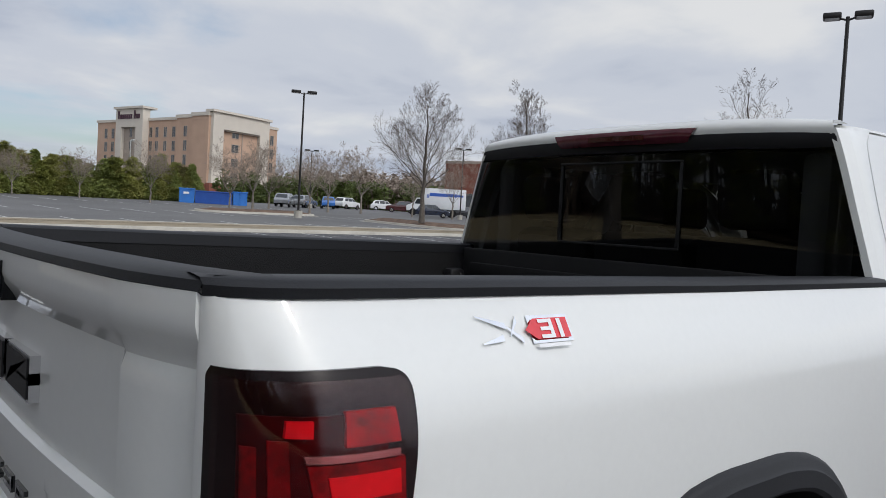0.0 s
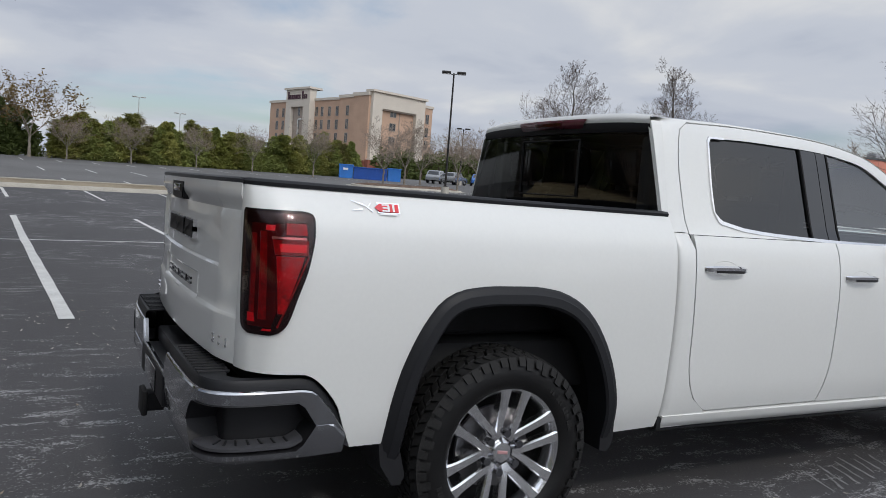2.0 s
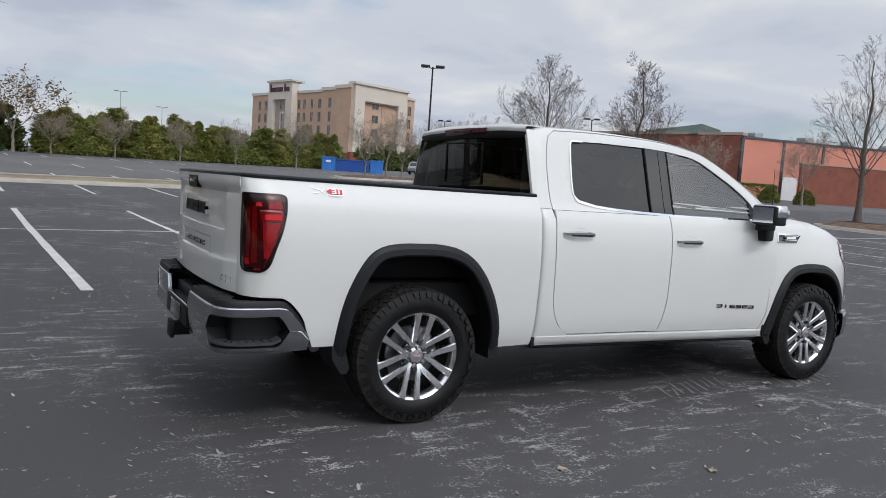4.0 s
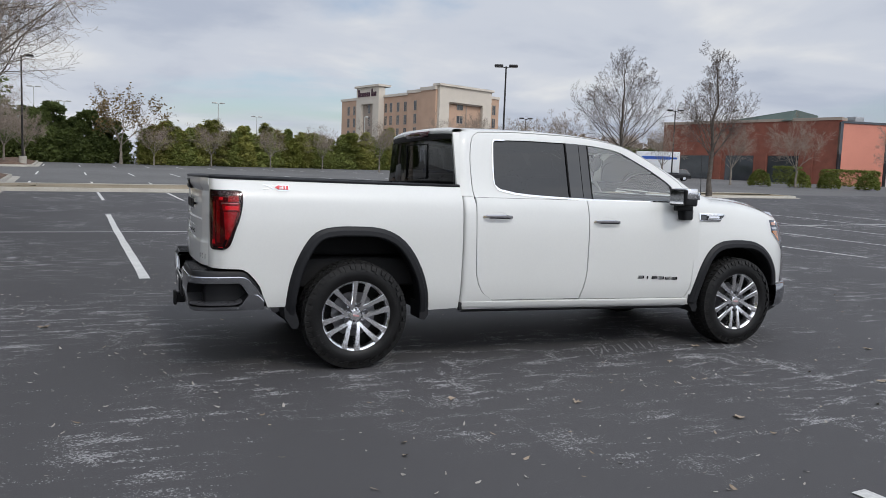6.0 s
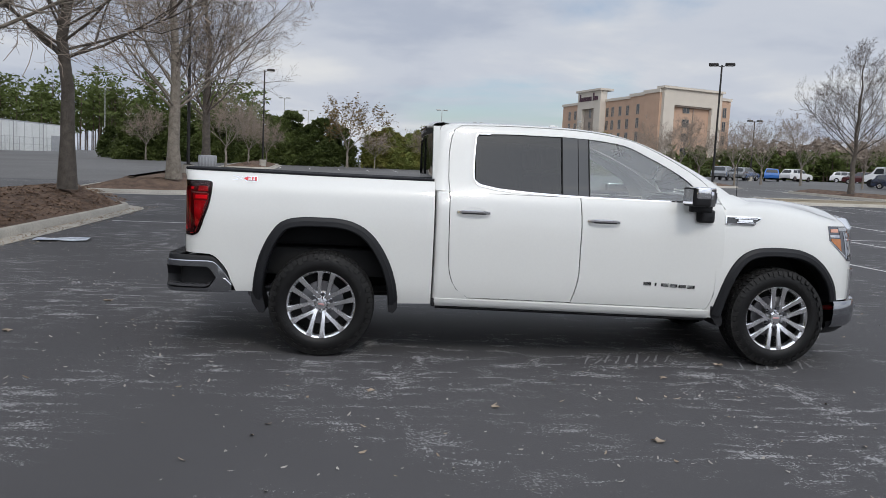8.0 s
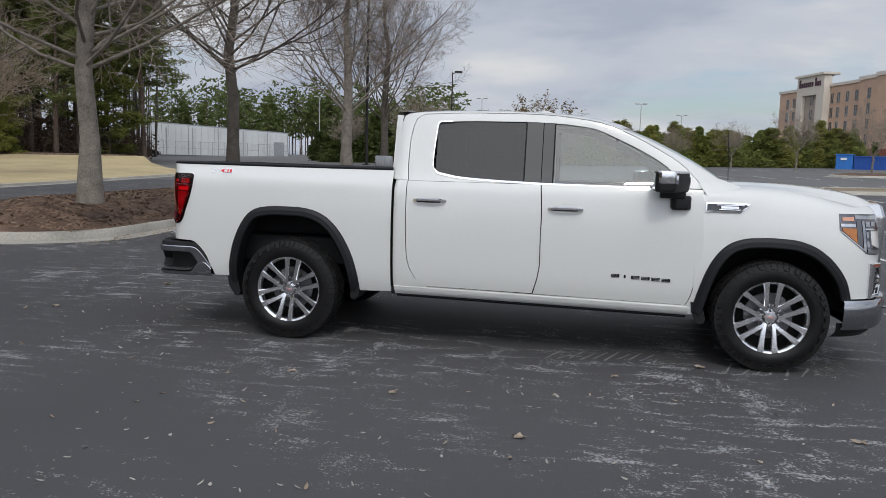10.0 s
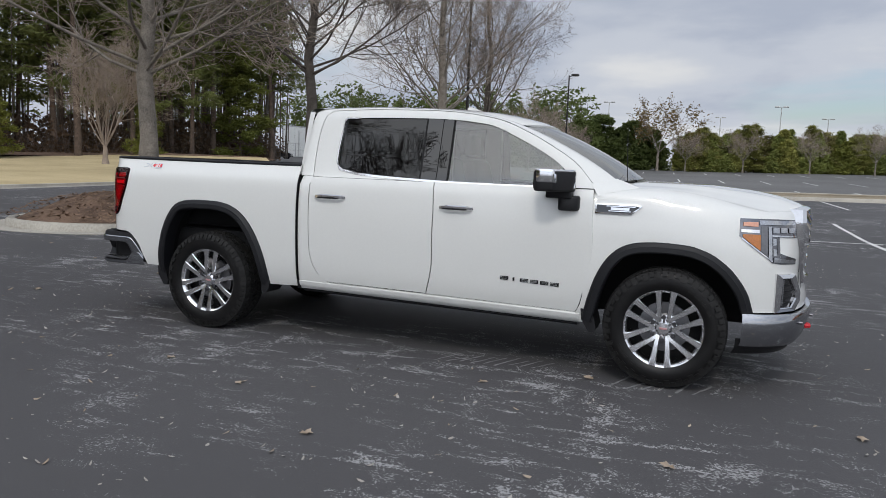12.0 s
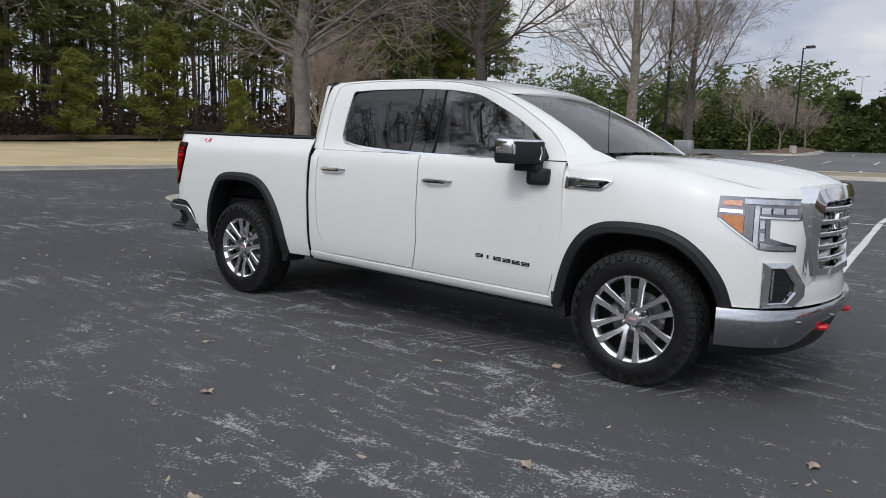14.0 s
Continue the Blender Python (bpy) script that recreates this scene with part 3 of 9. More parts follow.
def door(side, front):
    name = "front_door" if front else "rear_door"
    if front:
        xl = pchip([(0.46, 1.985), (0.507, 2.000), (0.65, 2.035), (0.74, 2.045), (0.96, 2.043), (1.08, 2.045), (1.34, 2.031)])
        xr = pchip([(0.42, 3.105), (0.523, 3.160), (0.67, 3.194), (0.76, 3.218), (0.96, 3.236), (1.24, 3.219), (1.34, 3.218)])
        zb = pchip([(1.9, 0.492), (3.3, 0.468)])
    else:
        xl = pchip([(0.50, 1.16), (0.526, 1.115), (0.56, 1.070), (0.60, 1.038), (0.68, 1.005), (0.76, 0.990), (1.12, 0.979), (1.34, 0.978)])
        xr = pchip([(0.46, 1.977), (0.507, 1.992), (0.65, 2.027), (0.74, 2.037), (0.96, 2.035), (1.08, 2.037), (1.34, 2.023)])
        zb = pchip([(0.9, 0.508), (2.1, 0.492)])
    rows = []
    for k in range(26):
        v = k / 25
        row = []
        for j in range(20):
            u = j / 19
            x = xl(0.5 + 0.84 * v) * (1 - u) + xr(0.5 + 0.84 * v) * u
            z = zb(x) + (1.338 - zb(x)) * v
            x = xl(z) * (1 - u) + xr(z) * u
            row.append(Vector((x, side * w_side(z), z)))
        rows.append(row)
    bm = bmesh.new()
    sheet(bm, rim_inward(rows, side, 0.022))
    d = part(name, bm, PAINT, truck, "white door panel")
    # pull handle on a shallow cup
    hx = 2.220 if front else 1.165
    hz = 1.157 if front else 1.186
    y = w_side(hz)
    bm = bmesh.new()
    prof = through_points([(-0.135, 0.004), (-0.12, 0.026), (-0.06, 0.037), (0.06, 0.037), (0.12, 0.026), (0.135, 0.004)], 12)
    rows = []
    for q in prof:
        h = 0.021 - 0.008 * (abs(q.x) / 0.135) ** 3
        rows.append([Vector((hx + q.x, side * (y + q.y - 0.012), hz - h)), Vector((hx + q.x, side * (y + q.y), hz - h * 0.6)), Vector((hx + q.x, side * (y + q.y), hz + h * 0.6)), Vector((hx + q.x, side * (y + q.y - 0.012), hz + h))])
    sheet(bm, rows, closed=True)
    part("handle", bm, CHROME, d, "chrome door handle")
    # black band on the handle's lower half, its shadow put in as colour
    bm = bmesh.new()
    sheet(bm, [[Vector((hx + q.x * 0.98, side * (y + q.y + 0.001), hz + dz)) for q in prof[2:-2]] for dz in (-0.013, -0.001)])
    part("handle_shade", bm, GLOSS, d)
    bm = bmesh.new()
    ring = [(hx + 0.085 * math.cos(a), hz + 0.006 + 0.034 * math.sin(a)) for a in [2 * math.pi * k / 20 for k in range(20)]]
    sheet(bm, [[Vector((x, side * (w_side(z) + 0.0015), z)) for x, z in ring], [Vector((hx + (x - hx) * 0.85, side * (w_side(z) - 0.004), hz + 0.006 + (z - hz - 0.006) * 0.85)) for x, z in ring],
               [Vector((hx + (x - hx) * 0.1, side * (w_side(hz) - 0.0), hz + 0.006 + (z - hz - 0.006) * 0.1)) for x, z in ring]], closed=True)
    part("handle_cup", bm, PAINT, d)
    if front:
        # nameplate: six plain dark marks
        for k in range(6):
            x0 = 2.583 + k * 0.0742
            zc = 0.672 - 0.0035 * k
            wide = 0.062 if k != 1 else 0.010
            bm = bmesh.new()
            w = 0.0058
            if k == 1:
                pts = [(0.02, -0.0125), (0.034, -0.0125), (0.034, 0.0125), (0.02, 0.0125)]
            else:
                pts = [(0, -0.0125), (wide, -0.0125), (wide, -0.0125 + w), (0.012, -0.0125 + w), (0.012, -0.003), (wide, -0.003), (wide, 0.003), (0.012, 0.003), (0.012, 0.0125 - w), (wide, 0.0125 - w), (wide, 0.0125), (0, 0.0125)]
                if k in (0, 3, 5):
                    pts = [(wide - p, q) for p, q in pts]
            prism(bm, [(x0 + p, 0, zc + q) for p, q in pts], (0, side * (w_side(zc) - 0.003), 0), (0, side * (w_side(zc) + 0.005), 0))
            part("name_mark", bm, GLOSS, d, "dark raised mark")
    return d


# greenhouse lines, in x and z, bottom rear round to bottom front and back
DLO = (through_points([(1.195, 1.418), (1.168, 1.455), (1.166, 1.52), (1.176, 1.70), (1.184, 1.79)], 10) + through_points([(1.20, 1.812), (1.55, 1.822), (1.9, 1.822), (2.10, 1.815)], 10)
       + through_points([(2.20, 1.808), (2.40, 1.780), (2.62, 1.690), (2.85, 1.573), (2.99, 1.474), (3.075, 1.362)], 16) + through_points([(3.07, 1.345), (2.5, 1.342), (2.1, 1.345), (1.9, 1.350), (1.5, 1.366), (1.3, 1.385), (1.215, 1.405)], 14))
FRAME = (through_points([(0.979, 1.345), (0.968, 1.45), (0.968, 1.60), (0.985, 1.76), (1.01, 1.835)], 10) + through_points([(1.06, 1.868), (1.5, 1.885), (1.9, 1.883), (2.12, 1.872)], 10)
         + through_points([(2.25, 1.858), (2.46, 1.822), (2.68, 1.738), (2.92, 1.612), (3.07, 1.515), (3.205, 1.372)], 16) + through_points([(3.218, 1.345), (2.5, 1.340), (2.1, 1.340), (1.9, 1.340), (1.5, 1.340), (1.3, 1.340), (0.981, 1.340)], 14))
w_green = pchip([(1.30, 0.918), (1.34, 0.912), (1.36, 0.900), (1.45, 0.872), (1.60, 0.828), (1.81, 0.766), (1.87, 0.742), (1.90, 0.715)])


def green_point(x, z, side, off=0.0):
    pinch = 0.035 * max(0.0, (x - 2.3)) ** 1.5 * max(0, (z - 1.36)) * 2
    return Vector((x, side * (w_green(z) - pinch + off), z))


def greenhouse(side):
    bm = bmesh.new()
    rows = []
    for t, off in ((0.0, -0.02), (0.0, 0.0), (0.5, 0.003), (1.0, 0.0), (1.0, -0.02)):
        rows.append([green_point(a.x + (b.x - a.x) * t, a.y + (b.y - a.y) * t, side, off) for a, b in zip(FRAME, DLO)])
    sheet(bm, rows, closed=True)
    part("window_frame", bm, PAINT, truck, "white upper door frame")
    # bright strip along the glass
    bm = bmesh.new()
    cx, cz = 2.1, 1.58
    def shrink(k, p):
        d = Vector((cx - p.x, cz - p.y)).normalized()
        return Vector((p.x + d.x * k * 0.6 + (0.0), p.y + (k if p.y < 1.45 else (-k * 0.6))))
    idx = list(range(50 - 14, 50)) + list(range(0, 12))
    sheet(bm, [[green_point(shrink(k, DLO[i]).x, shrink(k, DLO[i]).y, side, off) for i in idx] for k, off in ((-0.012, -0.002), (-0.010, 0.007), (0.006, 0.007), (0.008, -0.006))])
    part("window_trim", bm, CHROME, truck, "chrome window trim")
    # panes and the dark pillar between
    top = pchip([(p.x, p.y) for p in DLO[10:36]])
    low = pchip([(p.x, p.y) for p in reversed(DLO[36:])])

    def pane(x0, x1, off, n=14, rear=False):
        rows = []
        for x in span(x0, x1, n):
            zt, zb = top(x), low(x)
            rows.append([green_point(x, zb + (zt - zb) * k / 8, side, off) for k in range(9)])
        return rows
    bm = bmesh.new()
    sheet(bm, pane(1.185, 1.885, -0.012))
    rear = part("door_glass", facing(bm, (0, side, 0)), GLASS_REAR, truck, "dark tinted rear side window", fix=False)
    bm = bmesh.new()
    sheet(bm, pane(2.115, 3.06, -0.012, 20))
    front = part("door_glass", facing(bm, (0, side, 0)), GLASS_FRONT, truck, "lightly tinted front side window", fix=False)
    for ob in (rear, front):
        ob.visible_shadow = False
    bm = bmesh.new()
    sheet(bm, pane(1.892, 2.019, -0.004, 4))
    part("pillar_panel", facing(bm, (0, side, 0)), PILLAR, truck, "gloss black door pillar", fix=False)
    bm = bmesh.new()
    sheet(bm, pane(2.025, 2.108, -0.004, 4))
    part("pillar_panel", facing(bm, (0, side, 0)), PILLAR, truck, "gloss black door pillar", fix=False)
    bm = bmesh.new()
    sheet(bm, pane(1.98, 2.06, -0.016, 4))
    part("pillar_seal", bm, DARK, truck)
    bm = bmesh.new()
    sheet(bm, pane(2.975, 3.066, -0.004, 5))
    part("sail_panel", bm, PLASTIC, truck, "black sail panel")
    for x in (1.884, 2.106):
        bm = bmesh.new()
        sheet(bm, [[p + Vector((0, side * o, 0)) for p in pane(x, x + 0.010, -0.002, 2)[i]] for i, o in ((0, -0.01), (0, 0.002), (1, 0.002), (1, -0.01))])
        part("glass_seal", bm, DARK, truck)
    # the body round the doors: rear pillar, roof rail, windscreen pillar
    outer = ([Vector((x, w, z)) for x, w, z in through_points([(0.862, 0.905, 1.345), (0.862, 0.865, 1.45), (0.870, 0.815, 1.62), (0.885, 0.755, 1.80), (0.90, 0.725, 1.858)], 10)]
             + [Vector(p) for p in through_points([(0.94, 0.705, 1.882), (1.2, 0.70, 1.898), (1.6, 0.70, 1.901), (2.0, 0.69, 1.893), (2.20, 0.675, 1.880)], 10)]
             + [Vector(p) for p in through_points([(2.33, 0.672, 1.866), (2.52, 0.685, 1.822), (2.76, 0.700, 1.735), (3.0, 0.735, 1.622), (3.2, 0.765, 1.512), (3.36, 0.80, 1.405)], 16)])
    rows = []
    for t, off in ((0.0, -0.03), (0.0, 0.0), (0.33, 0.006), (0.67, 0.006), (1.0, 0.0), (1.05, -0.02)):
        row = []
        for f, o in zip(FRAME[:36], outer):
            a = green_point(f.x, f.y, side)
            a = Vector((a.x - 0.006 * (1 if f.x < 1.05 else 0), a.y, a.z + (0.006 if f.x > 1.05 else 0)))
            b = Vector((o.x, side * o.y, o.z))
            p = a + (b - a) * t
            row.append(p + Vector((0, side * off, off * 0.5)))
        rows.append(row)
    bm = bmesh.new()
    sheet(bm, rows)
    # rear quarter below the glass line
    q = []
    for z in span(0.43, 1.345, 14):
        q.append([Vector((x, side * (w_side(z) if z < 1.31 else w_side(1.31) + (w_green(1.345) - w_side(1.31)) * (z - 1.31) / 0.035), z)) - Vector((0, side * dy, 0)) for x, dy in ((0.866, 0.060), (0.868, 0.034), (0.875, 0.014), (0.889, 0.003), (0.915, 0.0), (xq(z), 0.0))])
    sheet(bm, rim_inward(q, side, 0.03))
    part("pillar", bm, PAINT, truck, "white roof pillar")
    return outer


xq = pchip([(0.42, 1.20), (0.50, 1.153), (0.526, 1.108), (0.56, 1.063), (0.60, 1.031), (0.68, 0.998), (0.76, 0.983), (1.12, 0.972), (1.345, 0.971)])


def sill(side):
    bm = bmesh.new()
    prof = [(0.930, 0.02), (0.952, 0.008), (0.945, -0.02), (0.925, -0.05), (0.90, -0.062), (0.80, -0.066)]
    sheet(bm, [[Vector((x, side * w, 0.484 - 0.0165 * (x - 0.9) + dz)) for w, dz in prof] for x in span(0.885, 3.17, 14)])
    r = part("sill", bm, PAINT, truck, "white rocker sill")
    bm = bmesh.new()
    sheet(bm, [[Vector((x, side * w, 0.422 - 0.0165 * (x - 0.9) + dz)) for w, dz in ((0.905, 0.004), (0.915, -0.004), (0.89, -0.02), (0.78, -0.03))] for x in span(0.90, 3.15, 8)])
    part("sill_edge", bm, TRIM, r)
    bm = bmesh.new()
    soft_box(bm, (0.862, side * 0.925 - 0.015, 0.425), (0.892, side * 0.925 + 0.015, 0.490), 0.005)
    part("corner_bracket", bm, PLASTIC, r, "small black plastic corner piece")


def hood_and_roof(edge):
    bm = bmesh.new()
    crown = pchip([(3.30, 1.385), (3.5, 1.400), (3.9, 1.398), (4.2, 1.378), (4.45, 1.338), (4.57, 1.300), (4.625, 1.276)])
    rows = []
    for x in span(3.30, 4.625, 30):
        lean = 0.10 * (fender_top(x) - 0.95) * min(1.0, max(0.0, (x - 4.1) / 0.35))
        half = 0.797 - inset_front(x - 0.13 * max(0, (x - 4.35) / 0.3) + lean)
        ze = fender_top(x) - (0.0 if x < 4.5 else 0.0)
        row = []
        for u in span(-1, 1, 25):
            a = abs(u)
            bulge = 1 - a ** 2.4
            ridge = 0.012 * math.exp(-((a - 0.62) / 0.09) ** 2) * min(1, max(0, (4.6 - x) / 0.25))
            back = 0.13 * u * u * max(0, (x - 4.35) / 0.3)
            cow = 0.16 * (1 - u * u) * max(0, 1 - (x - 3.30) / 0.25)
            row.append(Vector((x - back + cow, u * half, ze + (crown(x) - ze) * bulge + ridge)))
        wrap = min(1.0, max(0.0, (x - 4.2) / 0.2))
        out, down = 0.014 + 0.016 * wrap, -0.003 - 0.0075 * wrap
        row = [row[0] + Vector((0, -out, down))] + row + [row[-1] + Vector((0, out, down))]
        rows.append(row)
    for dx, drop in ((0.012, 0.012), (0.014, 0.035), (0.0, 0.07)):
        rows.append([Vector((p.x + dx * hold, p.y, p.z - drop * hold)) for p, hold in [(p, 1 - min(1.0, max(0.0, (abs(p.y) / 0.55 - 0.7) / 0.25))) for p in rows[29]]])
    sheet(bm, rows)
    part("hood", bm, PAINT, truck, "white sculpted hood", sharp=60)
    # white corner between windscreen pillar, fender and hood
    for side in (-1, 1):
        bm = bmesh.new()
        rows = []
        for t in span(0, 1, 7):
            a = Vector((3.186 + 0.168 * t, side * (0.896 - 0.094 * t), 1.384 + 0.036 * t))
            x = 3.250 + 0.26 * t
            z = fender_top(x) - 0.055 * (1 - t)
            b = Vector((x, side * (fender_w(x, z) + 0.001), z))
            rows.append([a, a + (b - a) * 0.5 + Vector((0, side * 0.003, 0.002)), b])
        sheet(bm, rows)
        part("cowl_corner", bm, PAINT, truck, "white cowl corner")
    # roof skin
    bm = bmesh.new()
    rail = [e for e in edge[9:23]]
    rows = []
    for e in rail:
        rows.append([Vector((e.x + (0.0 if e.x < 1.6 else 0.10 * (1 - u * u) * (e.x - 1.6)), u * e.y, e.z + 0.030 * (1 - u ** 4))) for u in span(-1, 1, 21)])
    rows[0] = [p + Vector((-0.02, 0, -0.01)) for p in rows[0]]
    for e, up in ((edge[23], 0.012), (edge[24], 0.006), (edge[24], -0.012)):
        rows.append([Vector((e.x + 0.10 * (1 - u * u), u * e.y, e.z + 0.018 * (1 - u * u) + up * (1 - u ** 4))) for u in span(-1, 1, 21)])
    sheet(bm, rows)
    part("roof", bm, PAINT, truck, "white cab roof")
    # windscreen
    bm = bmesh.new()
    rows = []
    for e in edge[22:36]:
        rows.append([Vector((e.x + 0.10 * (1 - u * u), u * (e.y - 0.012), e.z + 0.018 * (1 - u * u) - 0.006)) for u in span(-1, 1, 17)])
    sheet(bm, rows)
    ws = part("windscreen", facing(bm, (1, 0, 0.6)), GLASS_WIND, truck, "clear curved windscreen", fix=False)
    ws.visible_shadow = False
    # cowl and wipers
    bm = bmesh.new()
    sheet(bm, [[Vector((x + 0.13 * (1 - u * u), u * 0.80, z)) for u in span(-1, 1, 13)] for x, z in ((3.24, 1.392), (3.33, 1.378), (3.42, 1.372))])
    cowl = part("cowl", bm, PLASTIC, truck, "black plastic cowl")
    for y in (-0.62, 0.05):
        bm = bmesh.new()
        tube(bm, [(3.40, y, 1.398), (3.34, y + 0.28, 1.425), (3.33, y + 0.55, 1.43)], [0.010, 0.008, 0.005], 6)
        tube(bm, [(3.36, y - 0.10, 1.41), (3.30, y + 0.60, 1.44)], 0.006, 5)
        part("wiper", bm, PLASTIC, cowl)
    bm = bmesh.new()
    tube(bm, [(3.42, -0.755, 1.372), (3.42, -0.755, 1.40)], 0.014, 10)
    tube(bm, [(3.42, -0.755, 1.39), (3.40, -0.755, 1.78)], [0.0035, 0.002], 6)
    part("aerial", bm, PLASTIC, truck, "black whip aerial")
    bm = bmesh.new()
    fin = [(2.18, 0, 1.915), (1.95, 0, 1.918), (1.955, 0, 1.965), (1.975, 0, 1.972), (2.02, 0, 1.962), (2.10, 0, 1.935)]
    prism(bm, fin, (0, -0.022, 0), (0, 0.022, 0))
    bmesh.ops.bevel(bm, geom=bm.edges[:], offset=0.006, segments=2, affect="EDGES")
    part("roof_fin", bm, PAINT, truck, "white shark-fin aerial")


def cab_back(edge):
    """Rear window, the lamp above it and the cab's back wall."""
    bm = bmesh.new()
    rows = []
    for z in span(1.405, 1.803, 10):
        half = w_green(z) - 0.03
        x = 0.836 - (z - 1.405) * 0.02
        rows.append([Vector((x - 0.02 * (1 - u * u), u * half, z)) for u in span(-1, 1, 15)])
    sheet(bm, rows)
    g = part("rear_window", facing(bm, (-1, 0, 0)), GLASS_BACK, truck, "dark tinted rear window with sliding pane", fix=False)
    g.visible_shadow = False
    bm = bmesh.new()
    for y0, y1, z0, z1 in ((-0.265, -0.255, 1.48, 1.77), (0.255, 0.265, 1.48, 1.77), (-0.265, 0.265, 1.472, 1.48), (-0.265, 0.265, 1.77, 1.778)):
        x = 0.812 - ((z0 + z1) / 2 - 1.405) * 0.02
        soft_box(bm, (x - 0.004 + (0.0), y0, z0), (x + 0.012, y1, z1), 0.003, Matrix.Identity(4))
    part("slider_frame", bm, DARK, g)
    # dark header and its white surround
    bm = bmesh.new()
    rows = []
    for x, z, k in ((0.842, 1.796, 0.03), (0.838, 1.808, 0.022), (0.834, 1.835, 0.018), (0.836, 1.846, 0.022)):
        rows.append([Vector((x - 0.03 * (1 - u * u), u * (w_green(min(z, 1.87)) - k), z + 0.014 * (1 - u ** 4))) for u in span(-1, 1, 17)])
    sheet(bm, rows)
    part("window_header", bm, TRIM, truck, "dark grey panel over the rear window")
    bm = bmesh.new()
    rows = []
    for x, z, k in ((0.836, 1.844, 0.018), (0.834, 1.858, 0.014), (0.840, 1.874, 0.016), (0.862, 1.886, 0.02), (0.91, 1.893, 0.02), (0.97, 1.888, 0.02)):
        rows.append([Vector((x - 0.03 * (1 - u * u) * (1 if x < 0.9 else 0.5), u * (w_green(min(z, 1.88)) - k), z + (0.016 + 0.008 * (x > 0.85)) * (1 - u ** 4))) for u in span(-1, 1, 17)])
    sheet(bm, rows)
    part("roof_edge", bm, PAINT, truck, "white rear roof edge")
    bm = bmesh.new()
    rows = []
    for x, z in ((0.845, 1.830), (0.812, 1.834), (0.802, 1.848), (0.800, 1.868), (0.806, 1.882), (0.85, 1.892)):
        rows.append([Vector((x - 0.02 * (1 - u * u), u * (0.272 + 0.04 * (z - 1.830) / 0.06), z)) for u in span(-1, 1, 13)])
    sheet(bm, rows)
    lamp = part("high_brake_lamp", bm, PINK_LENS, truck, "dark red high brake lamp")
    bm = bmesh.new()
    sheet(bm, [[Vector((0.797 - 0.02 * (1 - (u / 0.315) ** 2), u, z)) for u in span(-0.12, 0.12, 5)] for z in (1.848, 1.866)])
    part("lamp_centre", bm, RED_DARK, lamp)
    # frame beside the glass, and the wall below
    bm = bmesh.new()
    for side in (-1, 1):
        sheet(bm, [[Vector((0.834, side * (w_green(z) - 0.032), z)), Vector((0.838, side * (w_green(z) - 0.012), z)), Vector((0.864 + (z - 1.405) * 0.06, side * (w_green(z) + 0.0), z))] for z in span(1.35, 1.86, 12)])
    sheet(bm, [[Vector((0.84, y, z)) for y in (-0.9, 0.9)] for z in (0.45, 1.40)])
    part("cab_back", bm, PAINT, truck, "white cab back panel")
    bm = bmesh.new()
    soft_box(bm, (0.80, -0.86, 1.383), (0.842, 0.86, 1.408), 0.006)
    part("window_sill", bm, TRIM, truck)


def letter_bar(bm, x0, x1, y0, wide, z0, high, w, way=1):
    """One plain raised mark of a nameplate: a bar bent back on itself."""
    pts = [(0, 0), (wide, 0), (wide, high), (0, high), (0, high - w), (wide - w, high - w), (wide - w, w), (0, w)]
    prism(bm, [(0, y0 + (p if way > 0 else wide - p), z0 + q) for p, q in pts], (x0, 0, 0), (x1, 0, 0))


